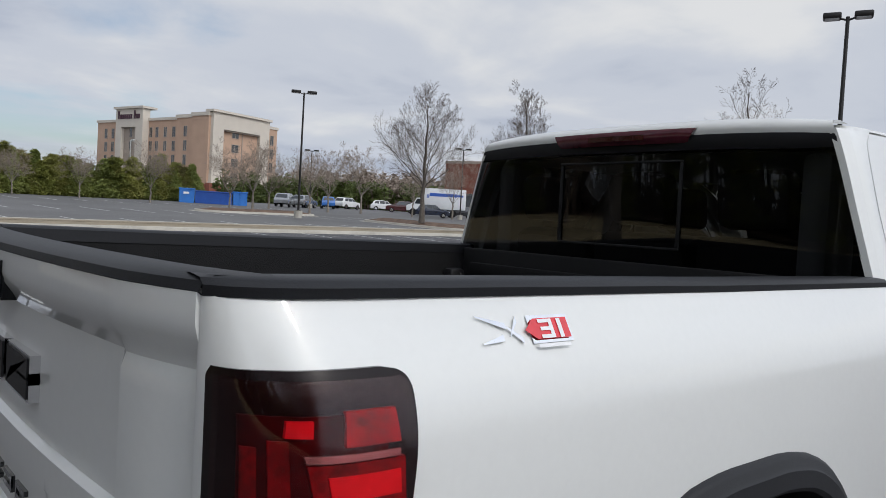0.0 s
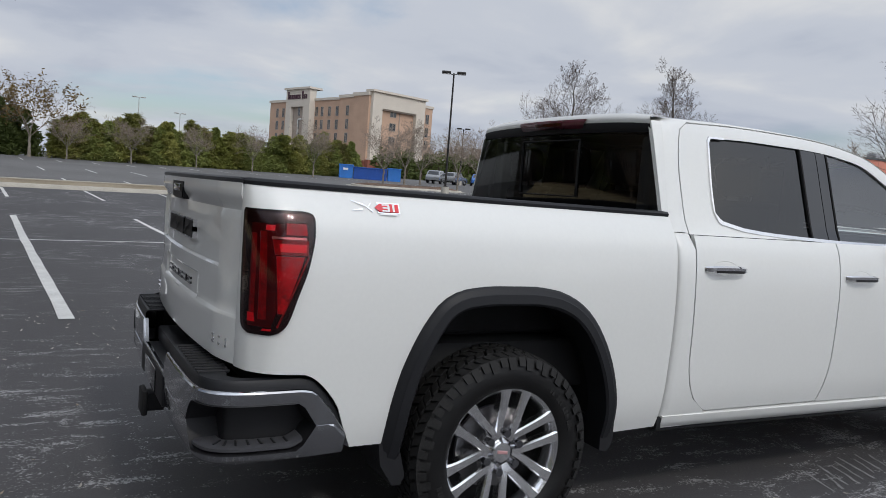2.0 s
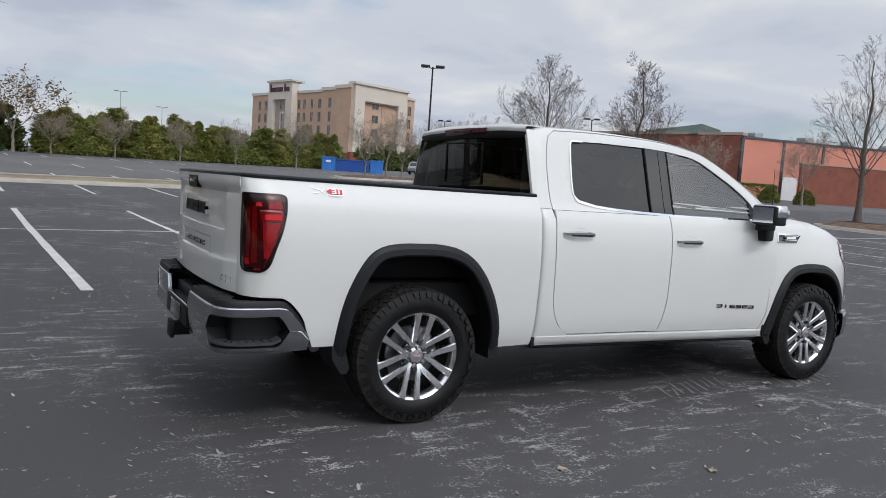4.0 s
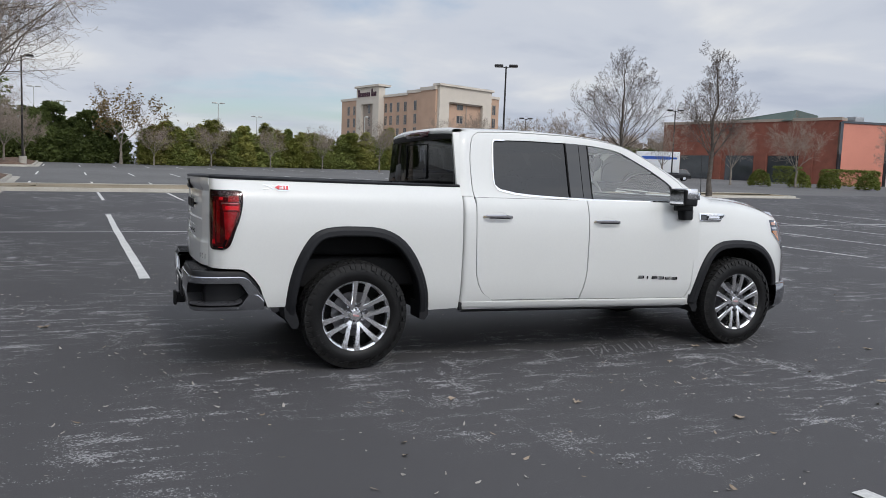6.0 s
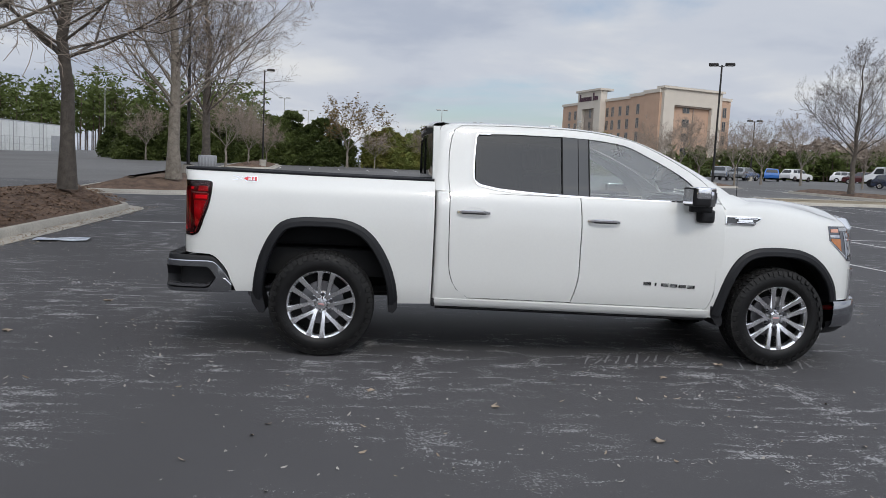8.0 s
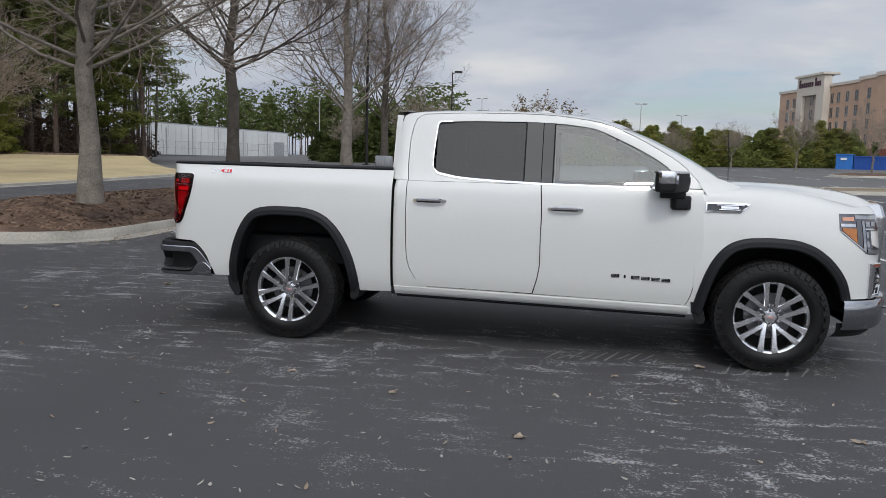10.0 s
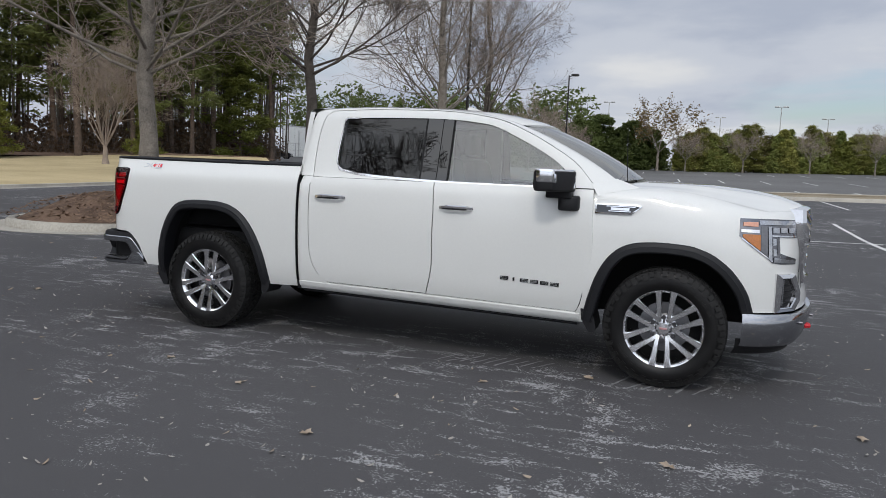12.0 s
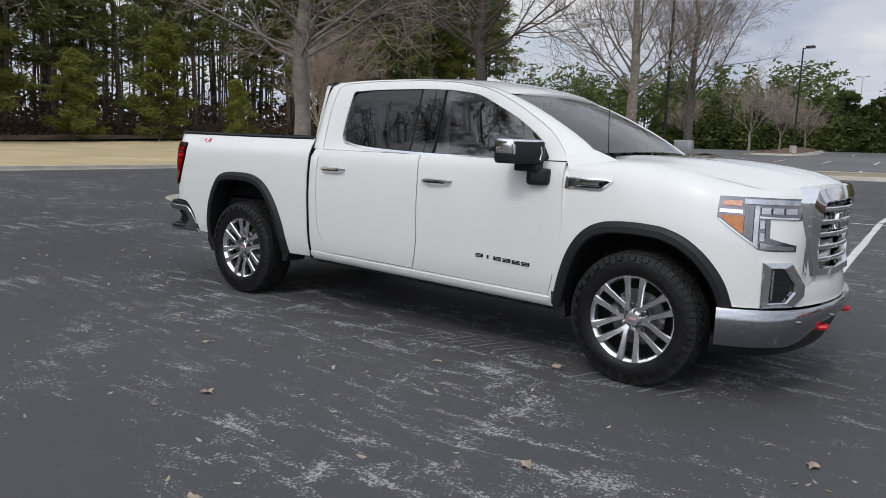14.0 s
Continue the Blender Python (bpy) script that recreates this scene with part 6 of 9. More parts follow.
# one sheet to the horizon; sealed near the truck, older beyond the planted strip
STRIP_N, STRIP_F = 28.7, 32.9
bm = bmesh.new()
ga = [-4000, -1500, -600, -300, -160, -100] + span(-60, 100, 65) + [140, 200, 320, 700, 1600, 4000]
gb = [-4000, -1500, -500, -200, -80, -40] + span(-24, 28, 27) + [STRIP_N, STRIP_F] + span(36, 120, 22) + [140, 180, 260, 500, 1500, 4000]
rows = sheet(bm, [[lot(a, b) for a in ga] for b in gb])
bm.faces.ensure_lookup_table()
for f in bm.faces:
    c = f.calc_center_median()
    if -c.x * math.sin(LOT) + c.y * math.cos(LOT) > STRIP_F or c.x > 70 or c.x < -60:
        f.material_index = 1
ground = part("ground", bm, [ASPHALT, OLD_ASPHALT], None, fix=False)
tagged(ground, "dark sealed asphalt car park with scuffed pale patches", "ground", kind="structure")


def painted_line(a0, b0, a1, b1, width=0.105, seed=0):
    """A worn white stall line, laid on the asphalt."""
    n = max(2, int(math.hypot(a1 - a0, b1 - b0) / 0.9))
    rng = random.Random(seed)
    d = Vector((a1 - a0, b1 - b0)).normalized()
    rows = []
    for k in range(n + 1):
        a, b = a0 + (a1 - a0) * k / n, b0 + (b1 - b0) * k / n
        w = width * (1 + rng.uniform(-0.12, 0.10)) / 2
        s = rng.uniform(-0.006, 0.006)
        rows.append([lot(a - d.y * (w + s), b + d.x * (w + s), 0.008), lot(a + d.y * (w - s), b - d.x * (w - s), 0.008)])
    bm = bmesh.new()
    sheet(bm, rows)
    ob = part("stall_line", bm, LINE_PAINT, ground, fix=False)
    return ob


STALL = 2.75
painted_line(-1.09, 4.25, -0.90, 17.0, 0.13, 0)
painted_line(1.66, 4.4, 1.80, 17.0, 0.11, 1)
for k in range(13):
    painted_line(-0.75 + STALL * k, 23.3, -0.75 + STALL * k, STRIP_N - 0.5, 0.11, 40 + k)
    painted_line(-1.3 + STALL * k, -9.6, -1.3 + STALL * k, -4.0, 0.11, 80 + k)
for k, a in enumerate((4.27, 8.1, 10.6, 14.3, 18.0, 21.6, 25.2, 28.8)):
    painted_line(a, 4.4, a + 0.05, 12.1, 0.11, 20 + k)
    painted_line(a + 0.05, 12.2, a + 0.35, 17.0, 0.11, 30 + k)
for k in range(-2, 16):
    a = -0.70 + 2.85 * k
    painted_line(a, STRIP_F + 0.4, a, 37.6, 0.11, 120 + k)
    painted_line(a, 46.5, a, 52.0, 0.11, 160 + k)
    painted_line(a, 66.0, a, 71.0, 0.11, 200 + k)
painted_line(-4.8, 11.70, 34.0, 11.70, 0.10, 300)

# scraped pale marks beside the front wheel
bm = bmesh.new()
rng = random.Random(12)
for k in range(8):
    x, y = 2.08 + 0.115 * k, -0.98 + 0.05 * k
    w, l = rng.uniform(0.012, 0.026), rng.uniform(0.22, 0.40)
    d = Vector((0.42 + rng.uniform(-0.1, 0.1), 0.9)).normalized()
    q = Vector((-d.y, d.x)) * w
    vs = [bm.verts.new((x + d.x * t * l + q.x * s, y + d.y * t * l * 0.8 + q.y * s, 0.006)) for t, s in ((-0.35, 0.3), (0, 1), (0.55, 0.8), (0.65, -0.4), (0, -1), (-0.35, -0.3))]
    bm.faces.new(vs)
part("scrape_marks", bm, material("scrape_dust", (0.20, 0.195, 0.18), 0.9, var=0.35, fine=90), ground, "pale scraped marks", fix=False)


def outline(a0, a1, b0, b1, r, n=9):
    """A rounded rectangle in the car park's grid, counter-clockwise."""
    pts = []
    for ca, cb, t0 in ((a1 - r, b0 + r, -90), (a1 - r, b1 - r, 0), (a0 + r, b1 - r, 90), (a0 + r, b0 + r, 180)):
        for k in range(n):
            t = radians(t0 + 90 * k / (n - 1))
            pts.append((ca + r * math.cos(t), cb + r * math.sin(t)))
    out = []
    for k, p in enumerate(pts):
        q = pts[(k + 1) % len(pts)]
        m = max(1, int(math.hypot(q[0] - p[0], q[1] - p[1]) / 2.4))
        out += [(p[0] + (q[0] - p[0]) * j / m, p[1] + (q[1] - p[1]) * j / m) for j in range(m)]
    return out


def planted_island(a0, a1, b0, b1, r, mound, fill, label, gutter=0.42, group="planted islands"):
    """A kerbed island: concrete gutter and kerb pieces round a mounded bed."""
    line = outline(a0, a1, b0, b1, r)
    n = len(line)

    def inward(k, d):
        p, q, s = line[k - 1], line[(k + 1) % n], line[k]
        t = Vector((q[0] - p[0], q[1] - p[1])).normalized()
        return s[0] - t.y * d, s[1] + t.x * d
    root = thing("planted_island", label, "island", group, at=Matrix.Translation(lot((a0 + a1) / 2, (b0 + b1) / 2)))
    inv = root.matrix_basis.inverted()
    prof = [(-gutter, 0.004), (-gutter, 0.012), (-0.02, 0.010), (0.0, 0.125), (0.025, 0.150), (0.13, 0.155), (0.155, 0.145), (0.16, 0.0)]
    # kerb in cast lengths with open joints
    per = 0
    k = 0
    while k < n:
        length, j = 0.0, k
        while j < n and length < 2.9:
            length += math.hypot(line[(j + 1) % n][0] - line[j][0], line[(j + 1) % n][1] - line[j][1])
            j += 1
        rows = []
        for i in range(k, j + 1):
            rows.append([inv @ lot(*inward(i % n, d), z) for d, z in prof])
        t = 0.006 / max(length, 0.1)
        rows[0] = [p.lerp(q, t) for p, q in zip(rows[0], rows[1])]
        rows[-1] = [p.lerp(q, t) for p, q in zip(rows[-1], rows[-2])]
        bm = bmesh.new()
        sheet(bm, rows)
        part("kerb_stone", bm, CONCRETE, root)
        k = j
    bm = bmesh.new()
    rings = []
    w = min(a1 - a0, b1 - b0) / 2
    rng = random.Random(int(a0 * 7 + b0))
    for s in (0.0, 0.12, 0.3, 0.5, 0.72, 0.9):
        d = 0.15 + (w - 0.22) * s
        h = 0.11 + mound * math.sin(s * math.pi / 2) ** 1.2
        rings.append([inv @ lot(*inward(i, d), h + rng.uniform(-0.02, 0.03) * (s > 0)) for i in range(n)])
    sheet(bm, rings, closed=True)
    bm.faces.new([bm.verts.new(p) for p in rings[-1]])
    bmesh.ops.remove_doubles(bm, verts=bm.verts, dist=0.02)
    part("bed", bm, fill, root, "mounded planting bed")
    return root


isle = planted_island(-8.95, -5.45, 4.45, 17.5, 1.7, 0.52, MULCH, "concrete-kerbed island mounded with brown bark mulch")
planted_island(-9.6, -4.6, 23.6, 44.0, 1.7, 0.45, MULCH, "kerbed island with mulch and leafless trees")
planted_island(-8.6, -4.2, 62.0, 80.0, 1.8, 0.3, MULCH, "small kerbed island with young trees")
planted_island(35.6, 39.0, 4.15, 17.5, 1.7, 0.3, MULCH, "kerbed island with a leafless tree")
planted_island(35.4, 39.2, 34.5, 46.0, 1.8, 0.25, MULCH, "kerbed island with a broad leafless tree")
planted_island(25.5, 36.0, 51.5, 55.0, 1.6, 0.2, MULCH, "kerbed island with small trees")
planted_island(-4.9, 44.0, STRIP_N, STRIP_F, 1.2, 0.05, STRIP_GRASS, "long kerbed strip of dormant grass", 0.3)

# bark chips, dead leaves and grit
def scatter(name, count, where, size, mat, seed, label, category, parent=None, curl=0.4):
    rng = random.Random(seed)
    verts, faces = [], []
    for _ in range(count):
        c = where(rng)
        if c is None:
            continue
        s = size * rng.uniform(0.5, 1.4)
        a, tilt = rng.uniform(0, 6.28), rng.uniform(-curl, curl)
        d, q = Vector((math.cos(a), math.sin(a), tilt)), Vector((-math.sin(a), math.cos(a), rng.uniform(-curl, curl)))
        l, w = s, s * rng.uniform(0.3, 0.6)
        base = len(verts)
        verts += [tuple(c + d * l * u + q * w * v + Vector((0, 0, h * s))) for u, v, h in ((-1, 0, 0.3), (-0.3, 0.8, 0.1), (0.6, 0.6, 0.15), (1, 0, 0.35), (0.4, -0.8, 0.1), (-0.5, -0.6, 0.12))]
        faces.append(tuple(range(base, base + 6)))
    me = bpy.data.meshes.new(name)
    me.from_pydata(verts, [], faces)
    me.materials.append(mat)
    ob = new(name, me)
    ob.parent = parent
    return tagged(ob, label, category, kind="stuff")


def island_spot(rng):
    a, b = rng.uniform(-8.6, -5.7), rng.uniform(4.8, 17.2)
    e = min(a + 8.95, -5.45 - a, b - 4.45, 17.5 - b)
    if e < 0.2:
        return None
    return lot(a, b, 0.125 + 0.52 * math.sin(min(1, (e - 0.15) / 1.5) * math.pi / 2) ** 1.2)


scatter("bark_chips", 5200, island_spot, 0.050, CHIP, 3, "brown bark chips on the island", "bark")
DEAD_LEAF = material("dead_leaf", (0.26, 0.17, 0.10), 0.9, var=0.5, scale=1.0, fine=6, tint=(0.52, 0.44, 0.34))


def asphalt_spot(rng):
    x, y = rng.gauss(2.0, 5.5), rng.gauss(-2.0, 4.5)
    if -1.3 < x < 4.8 and -1.05 < y < 1.05 or y < -9:
        return None
    return Vector((x, y, ground_z(x, y) + 0.004))


FLECK = material("crushed_leaf", (0.30, 0.27, 0.23), 0.9, var=0.4, scale=1.0, fine=5, tint=(0.52, 0.49, 0.45))


def fleck_spot(rng):
    x, y = rng.uniform(-9, 9), rng.uniform(-6.5, 8.0)
    if math.sin(1.7 * x + 0.6) * math.sin(1.3 * y + 0.4 * x) + rng.uniform(-0.9, 0.9) < 0.15:
        return None
    if -1.2 < x < 4.7 and -0.85 < y < 0.95:
        return None
    return Vector((x, y, ground_z(x, y) + 0.003))


scatter("leaf_flecks", 5600, fleck_spot, 0.016, FLECK, 18, "pale crushed leaf flecks scattered on asphalt", "leaves")
scatter("dead_leaves", 420, asphalt_spot, 0.020, DEAD_LEAF, 8, "small dead leaves scattered on asphalt", "leaves")


def gutter_spot(rng):
    b = rng.uniform(4.5, 17)
    a = -5.4 + abs(rng.gauss(0, 0.28))
    return lot(a, b, 0.016)


scatter("gutter_leaves", 900, gutter_spot, 0.026, DEAD_LEAF, 9, "dead leaves gathered along the kerb", "leaves")
for k, (x, y, s) in enumerate(((2.05, -2.78, 0.038), (3.27, -0.99, 0.045), (2.62, -1.42, 0.03), (3.05, -3.55, 0.032), (1.2, -2.2, 0.03), (4.9, -1.5, 0.04), (5.4, -2.6, 0.035), (-2.3, 1.1, 0.05), (-2.6, -0.4, 0.045), (3.9, -2.4, 0.04), (0.4, -1.9, 0.035))):
    rng = random.Random(60 + k)
    bm = bmesh.new()
    pts = []
    for j in range(11):
        t = 2 * math.pi * j / 11
        r = s * (0.55 + 0.45 * (j % 2)) * rng.uniform(0.8, 1.2)
        pts.append(bm.verts.new((r * math.cos(t) * 1.3, r * math.sin(t), s * 0.35 * abs(math.sin(t * 1.5 + k)))))
    mid = bm.verts.new((0, 0, 0.002))
    for j in range(11):
        bm.faces.new((mid, pts[j], pts[(j + 1) % 11]))
    ob = part("fallen_leaf", bm, DEAD_LEAF, None)
    ob.matrix_basis = on_ground(x, y, 0.004, rng.uniform(0, 360))
    tagged(ob, "curled dry brown leaf on the asphalt", "leaf", "fallen leaves")
# a wet sheet of printed paper by the gutter
bm = bmesh.new()
sheet(bm, [[Vector((x, y + 0.05 * math.sin(3 * x), 0.012 + 0.02 * abs(math.sin(4 * x + 3 * y)))) for x in span(-0.42, 0.42, 9)] for y in span(-0.26, 0.26, 6)])
paper = part("paper_sheet", bm, material("printed_paper", (0.20, 0.36, 0.58), 0.6, var=0.6, scale=4, fine=14, tint=(0.85, 0.88, 0.90)), None)
paper.matrix_basis = on_ground(-5.0, 6.75, 0.0, 12)
tagged(paper, "crumpled blue and white paper lying by the kerb", "paper")

# dormant lawn west of the drive, and the mown bank before the wood
bm = bmesh.new()
edge_n = through_points([(-14.0, -60), (-16.5, -20), (-19.5, 2), (-20.4, 12.7), (-22.1, 26), (-22.3, 35), (-23.8, 40.5), (-28, 43.5)], 30)
edge_f = through_points([(-60, -60), (-50, -20), (-47, 5), (-47, 18), (-48, 30), (-47, 40), (-43, 45.5), (-30, 44.8)], 30)
rows = []
for p, q in zip(edge_n, edge_f):
    rows.append([Vector((p.x + (q.x - p.x) * t, p.y + (q.y - p.y) * t, ground_z(p.x + (q.x - p.x) * t, p.y + (q.y - p.y) * t) + (0.03 if t == 0 else 0.13 + (0.2 + 0.7 * min(1, max(0, (p.y - 8) / 25))) * t))) for t in (0, 0.006, 0.2, 0.5, 0.8, 1.0)])
sheet(bm, rows)
lawn = part("lawn", bm, DRY_GRASS, None)
tagged(lawn, "tan dormant lawn beside the drive", "lawn", kind="structure")
bm = bmesh.new()
sheet(bm, [[Vector((p.x + dx, p.y, ground_z(p.x, p.y) + dz)) for dx, dz in ((0.35, 0.004), (0.34, 0.02), (0.10, 0.02), (0.08, 0.13), (-0.05, 0.14), (-0.08, 0.05))] for p in edge_n])
kerb = part("kerb", bm, CONCRETE, None)
tagged(kerb, "concrete kerb along the lawn", "kerb", kind="structure")
# leaf litter under the wood
bm = bmesh.new()
rows = []
for p in edge_f:
    rows.append([Vector((p.x + dx, p.y - dx * 0.15, ground_z(p.x, p.y) + dz)) for dx, dz in ((1.0, 0.2 + 0.7 * min(1, max(0, (p.y - 8) / 25))), (-1, 0.4 + 0.7 * min(1, max(0, (p.y - 8) / 25))), (-12, 1.1), (-45, 1.6))])
sheet(bm, rows)
litter = part("woodland_floor", bm, MULCH, None)
tagged(litter, "brown leaf litter under the pine wood", "ground", kind="structure")

# worn remains of painted hatching beside the truck
for x0, y0, n, step, reach in ((2.12, -1.02, 9, 0.090, 0.34), (3.42, -1.12, 6, 0.11, 0.42)):
    bm = bmesh.new()
    rng = random.Random(int(x0 * 10))
    for k in range(n):
        a = Vector((x0 + k * step, y0 + rng.uniform(-0.03, 0.03) + 0.012 * k, 0))
        b = a + Vector((0.12, reach * rng.uniform(0.5, 1.0), 0))
        q = Vector((0.012, -0.004, 0))
        m = 6
        left = [a.lerp(b, j / m) + q * rng.uniform(0.2, 1.0) for j in range(m + 1)]
        right = [a.lerp(b, j / m) - q * rng.uniform(0.2, 1.0) for j in range(m + 1)]
        sheet(bm, [[Vector((p.x, p.y, ground_z(p.x, p.y) + 0.004)) for p in (c, d)] for c, d in zip(left, right)])
    ob = part("worn_hatching", bm, WORN_PAINT, None)
    tagged(ob, "worn grey painted hatch marks on the asphalt", "road marking", "worn hatch marks", kind="stuff")
# ---- trees ----
def raw_mesh(name, verts, faces, mat, smooth=False):
    me = bpy.data.meshes.new(name)
    me.from_pydata(verts, [], faces)
    me.materials.append(mat)
    if smooth:
        me.polygons.foreach_set("use_smooth", [True] * len(me.polygons))
    return me


class Wood:
    """Gathers tapered limbs as plain vertex and face lists."""

    def __init__(self):
        self.v, self.f = [], []

    def limb(self, pts, radii, sides):
        up, base = None, len(self.v)
        for k, p in enumerate(pts):
            d = (pts[min(k + 1, len(pts) - 1)] - pts[max(k - 1, 0)]).normalized()
            if up is None:
                up = Vector((1, 0, 0)) if abs(d.z) > 0.7 else Vector((0, 0, 1))
            a = d.cross(up).normalized()
            b = a.cross(d)
            up = b
            for j in range(sides):
                t = 2 * math.pi * j / sides
                self.v.append(tuple(p + (a * math.cos(t) + b * math.sin(t)) * radii[k]))
        for k in range(len(pts) - 1):
            for j in range(sides):
                q = base + k * sides
                self.f.append((q + j, q + (j + 1) % sides, q + sides + (j + 1) % sides, q + sides + j))


def leafless_tree(seed, height, fork, trunk_r, angle, spread, limbs, leader=True, levels=4, thick=1.0, wild=1.0, counts=(9, 8, 6, 4)):
    """Trunk and limbs in one mesh, twigs in another. angle: how far the limbs lean from upright."""
    rng = random.Random(seed)
    wood, twigs = Wood(), Wood()

    def grow(p, d, length, r, level, out):
        n = 5 if level < 2 else 4 if level == 2 else 3
        pts, rad = [p], [r]
        lift = 0.10 if level <= 2 else 0.05
        for k in range(n):
            j = Vector((rng.gauss(0, 1), rng.gauss(0, 1), rng.gauss(0, 0.7))) * (0.10 + 0.05 * level) * wild
            d = (d + j + Vector((0, 0, lift))).normalized()
            pts.append(pts[-1] + d * length / n)
            rad.append(max(0.0035 * thick, r * (1 - 0.82 * (k + 1) / n)))
        (wood if level <= 2 else twigs).limb(pts, rad, 7 if level <= 1 else 5 if level == 2 else 3)
        if level >= levels:
            return
        count = counts[min(3, level - 1)] if level > 0 else 0
        for c in range(count):
            t = 0.22 + 0.76 * (c + rng.random()) / count
            i = min(n - 1, int(t * n))
            q = pts[i].lerp(pts[i + 1], t * n - i)
            dd = (pts[i + 1] - pts[i]).normalized()
            side = dd.cross(Vector((rng.gauss(0, 1), rng.gauss(0, 1), rng.gauss(0, 1)))).normalized()
            a = radians(rng.uniform(28, 58))
            nd = (dd * math.cos(a) + side * math.sin(a)).normalized()
            grow(q, nd, length * (1 - 0.55 * t) * rng.uniform(0.45, 0.72), max(0.004, rad[i] * rng.uniform(0.42, 0.6)), level + 1, out)
    n = 9
    top = height if leader else fork * 1.12
    trunk, rad = [], []
    for k in range(n + 1):
        t = k / n
        trunk.append(Vector((rng.gauss(0, 0.002) * k * top, rng.gauss(0, 0.002) * k * top, top * t)))
        flare = 1 + 0.35 * max(0, 1 - t * top / 0.35)
        rad.append(max(0.01, trunk_r * flare * (1 - (0.93 if leader else 0.3) * t ** 1.1)))
    wood.limb(trunk, rad, 12)
    for c in range(limbs):
        t = c / max(1, limbs - 1)
        z = fork + (top - fork) * (0.90 * t ** 1.7 if leader else 0.1 * rng.random())
        k = min(n - 1, int(z / top * n))
        p = trunk[k].lerp(trunk[k + 1], z / top * n - k)
        az = c * 2.4 + rng.uniform(-0.5, 0.5)
        lean = radians(angle * (1 - 0.35 * t if leader else 1) + rng.uniform(-9, 9))
        d = Vector((math.cos(az) * math.sin(lean), math.sin(az) * math.sin(lean), math.cos(lean)))
        length = (spread * (1 - 0.62 * t) if leader else (height - fork) * rng.uniform(0.75, 1.05)) * rng.uniform(0.85, 1.15)
        grow(p, d, length, max(0.012, rad[k] * (0.25 - 0.02 * t if leader else 0.36)), 1, None)
    return wood, twigs


def tree_thing(label, meshes, at, group="", category="tree", parts=("trunk", "crown"), name="tree"):
    root = thing(name, label, category, group, at=at)
    for nm, me in zip(parts, meshes):
        ob = new(nm, me)
        ob.parent = root
    return root


def make_leafless(seed, bark, twig, **kw):
    w, t = leafless_tree(seed, **kw)
    return raw_mesh("trunk", w.v, w.f, bark, True), raw_mesh("crown", t.v, t.f, twig)


def leaf_cards(rng, verts, faces, c, size, wide=0.28):
    a = Vector((rng.gauss(0, 1), rng.gauss(0, 1), rng.gauss(0, 0.6))).normalized()
    b = a.cross(Vector((rng.gauss(0, 1), rng.gauss(0, 1), rng.gauss(0, 1)))).normalized()
    s = size * rng.uniform(0.6, 1.4)
    q = len(verts)
    verts += [tuple(c - a * s * 0.5), tuple(c + b * s * wide + a * s * 0.1), tuple(c + a * s), tuple(c - b * s * wide + a * s * 0.1)]
    faces.append((q, q + 1, q + 2, q + 3))


def conifer_meshes(seed, height, width, mat, count, size, bark, pointed=1.0, lumps=26):
    """An evergreen clothed to the ground: many sprays in uneven lumps round a stem."""
    rng = random.Random(seed)
    verts, faces = [], []
    clumps = []
    for _ in range(lumps):
        t = rng.random() ** 1.2
        r = width / 2 * (1 - t) ** (0.75 * pointed) * rng.uniform(0.55, 1.1) + 0.08
        a = rng.uniform(0, 6.283)
        clumps.append((Vector((r * math.cos(a), r * math.sin(a), 0.25 + height * 0.93 * t)), width * 0.20 * (1.15 - 0.75 * t)))
    clumps += [(Vector((0, 0, height * t)), width * 0.22 * (1.12 - t)) for t in (0.2, 0.4, 0.6, 0.75, 0.88, 0.97)]
    for k in range(count):
        c, r = clumps[rng.randrange(len(clumps))]
        d = Vector((rng.gauss(0, 1), rng.gauss(0, 1), rng.gauss(0, 1.1))).normalized()
        leaf_cards(rng, verts, faces, c + d * r * rng.uniform(0.55, 1.1), size)
    w = Wood()
    w.limb([Vector((0, 0, 0)), Vector((0.03, 0, height * 0.5)), Vector((0, 0.03, height * 0.95))], [height * 0.018, height * 0.012, 0.015], 7)
    return raw_mesh("trunk", w.v, w.f, bark, True), raw_mesh("crown", verts, faces, mat)


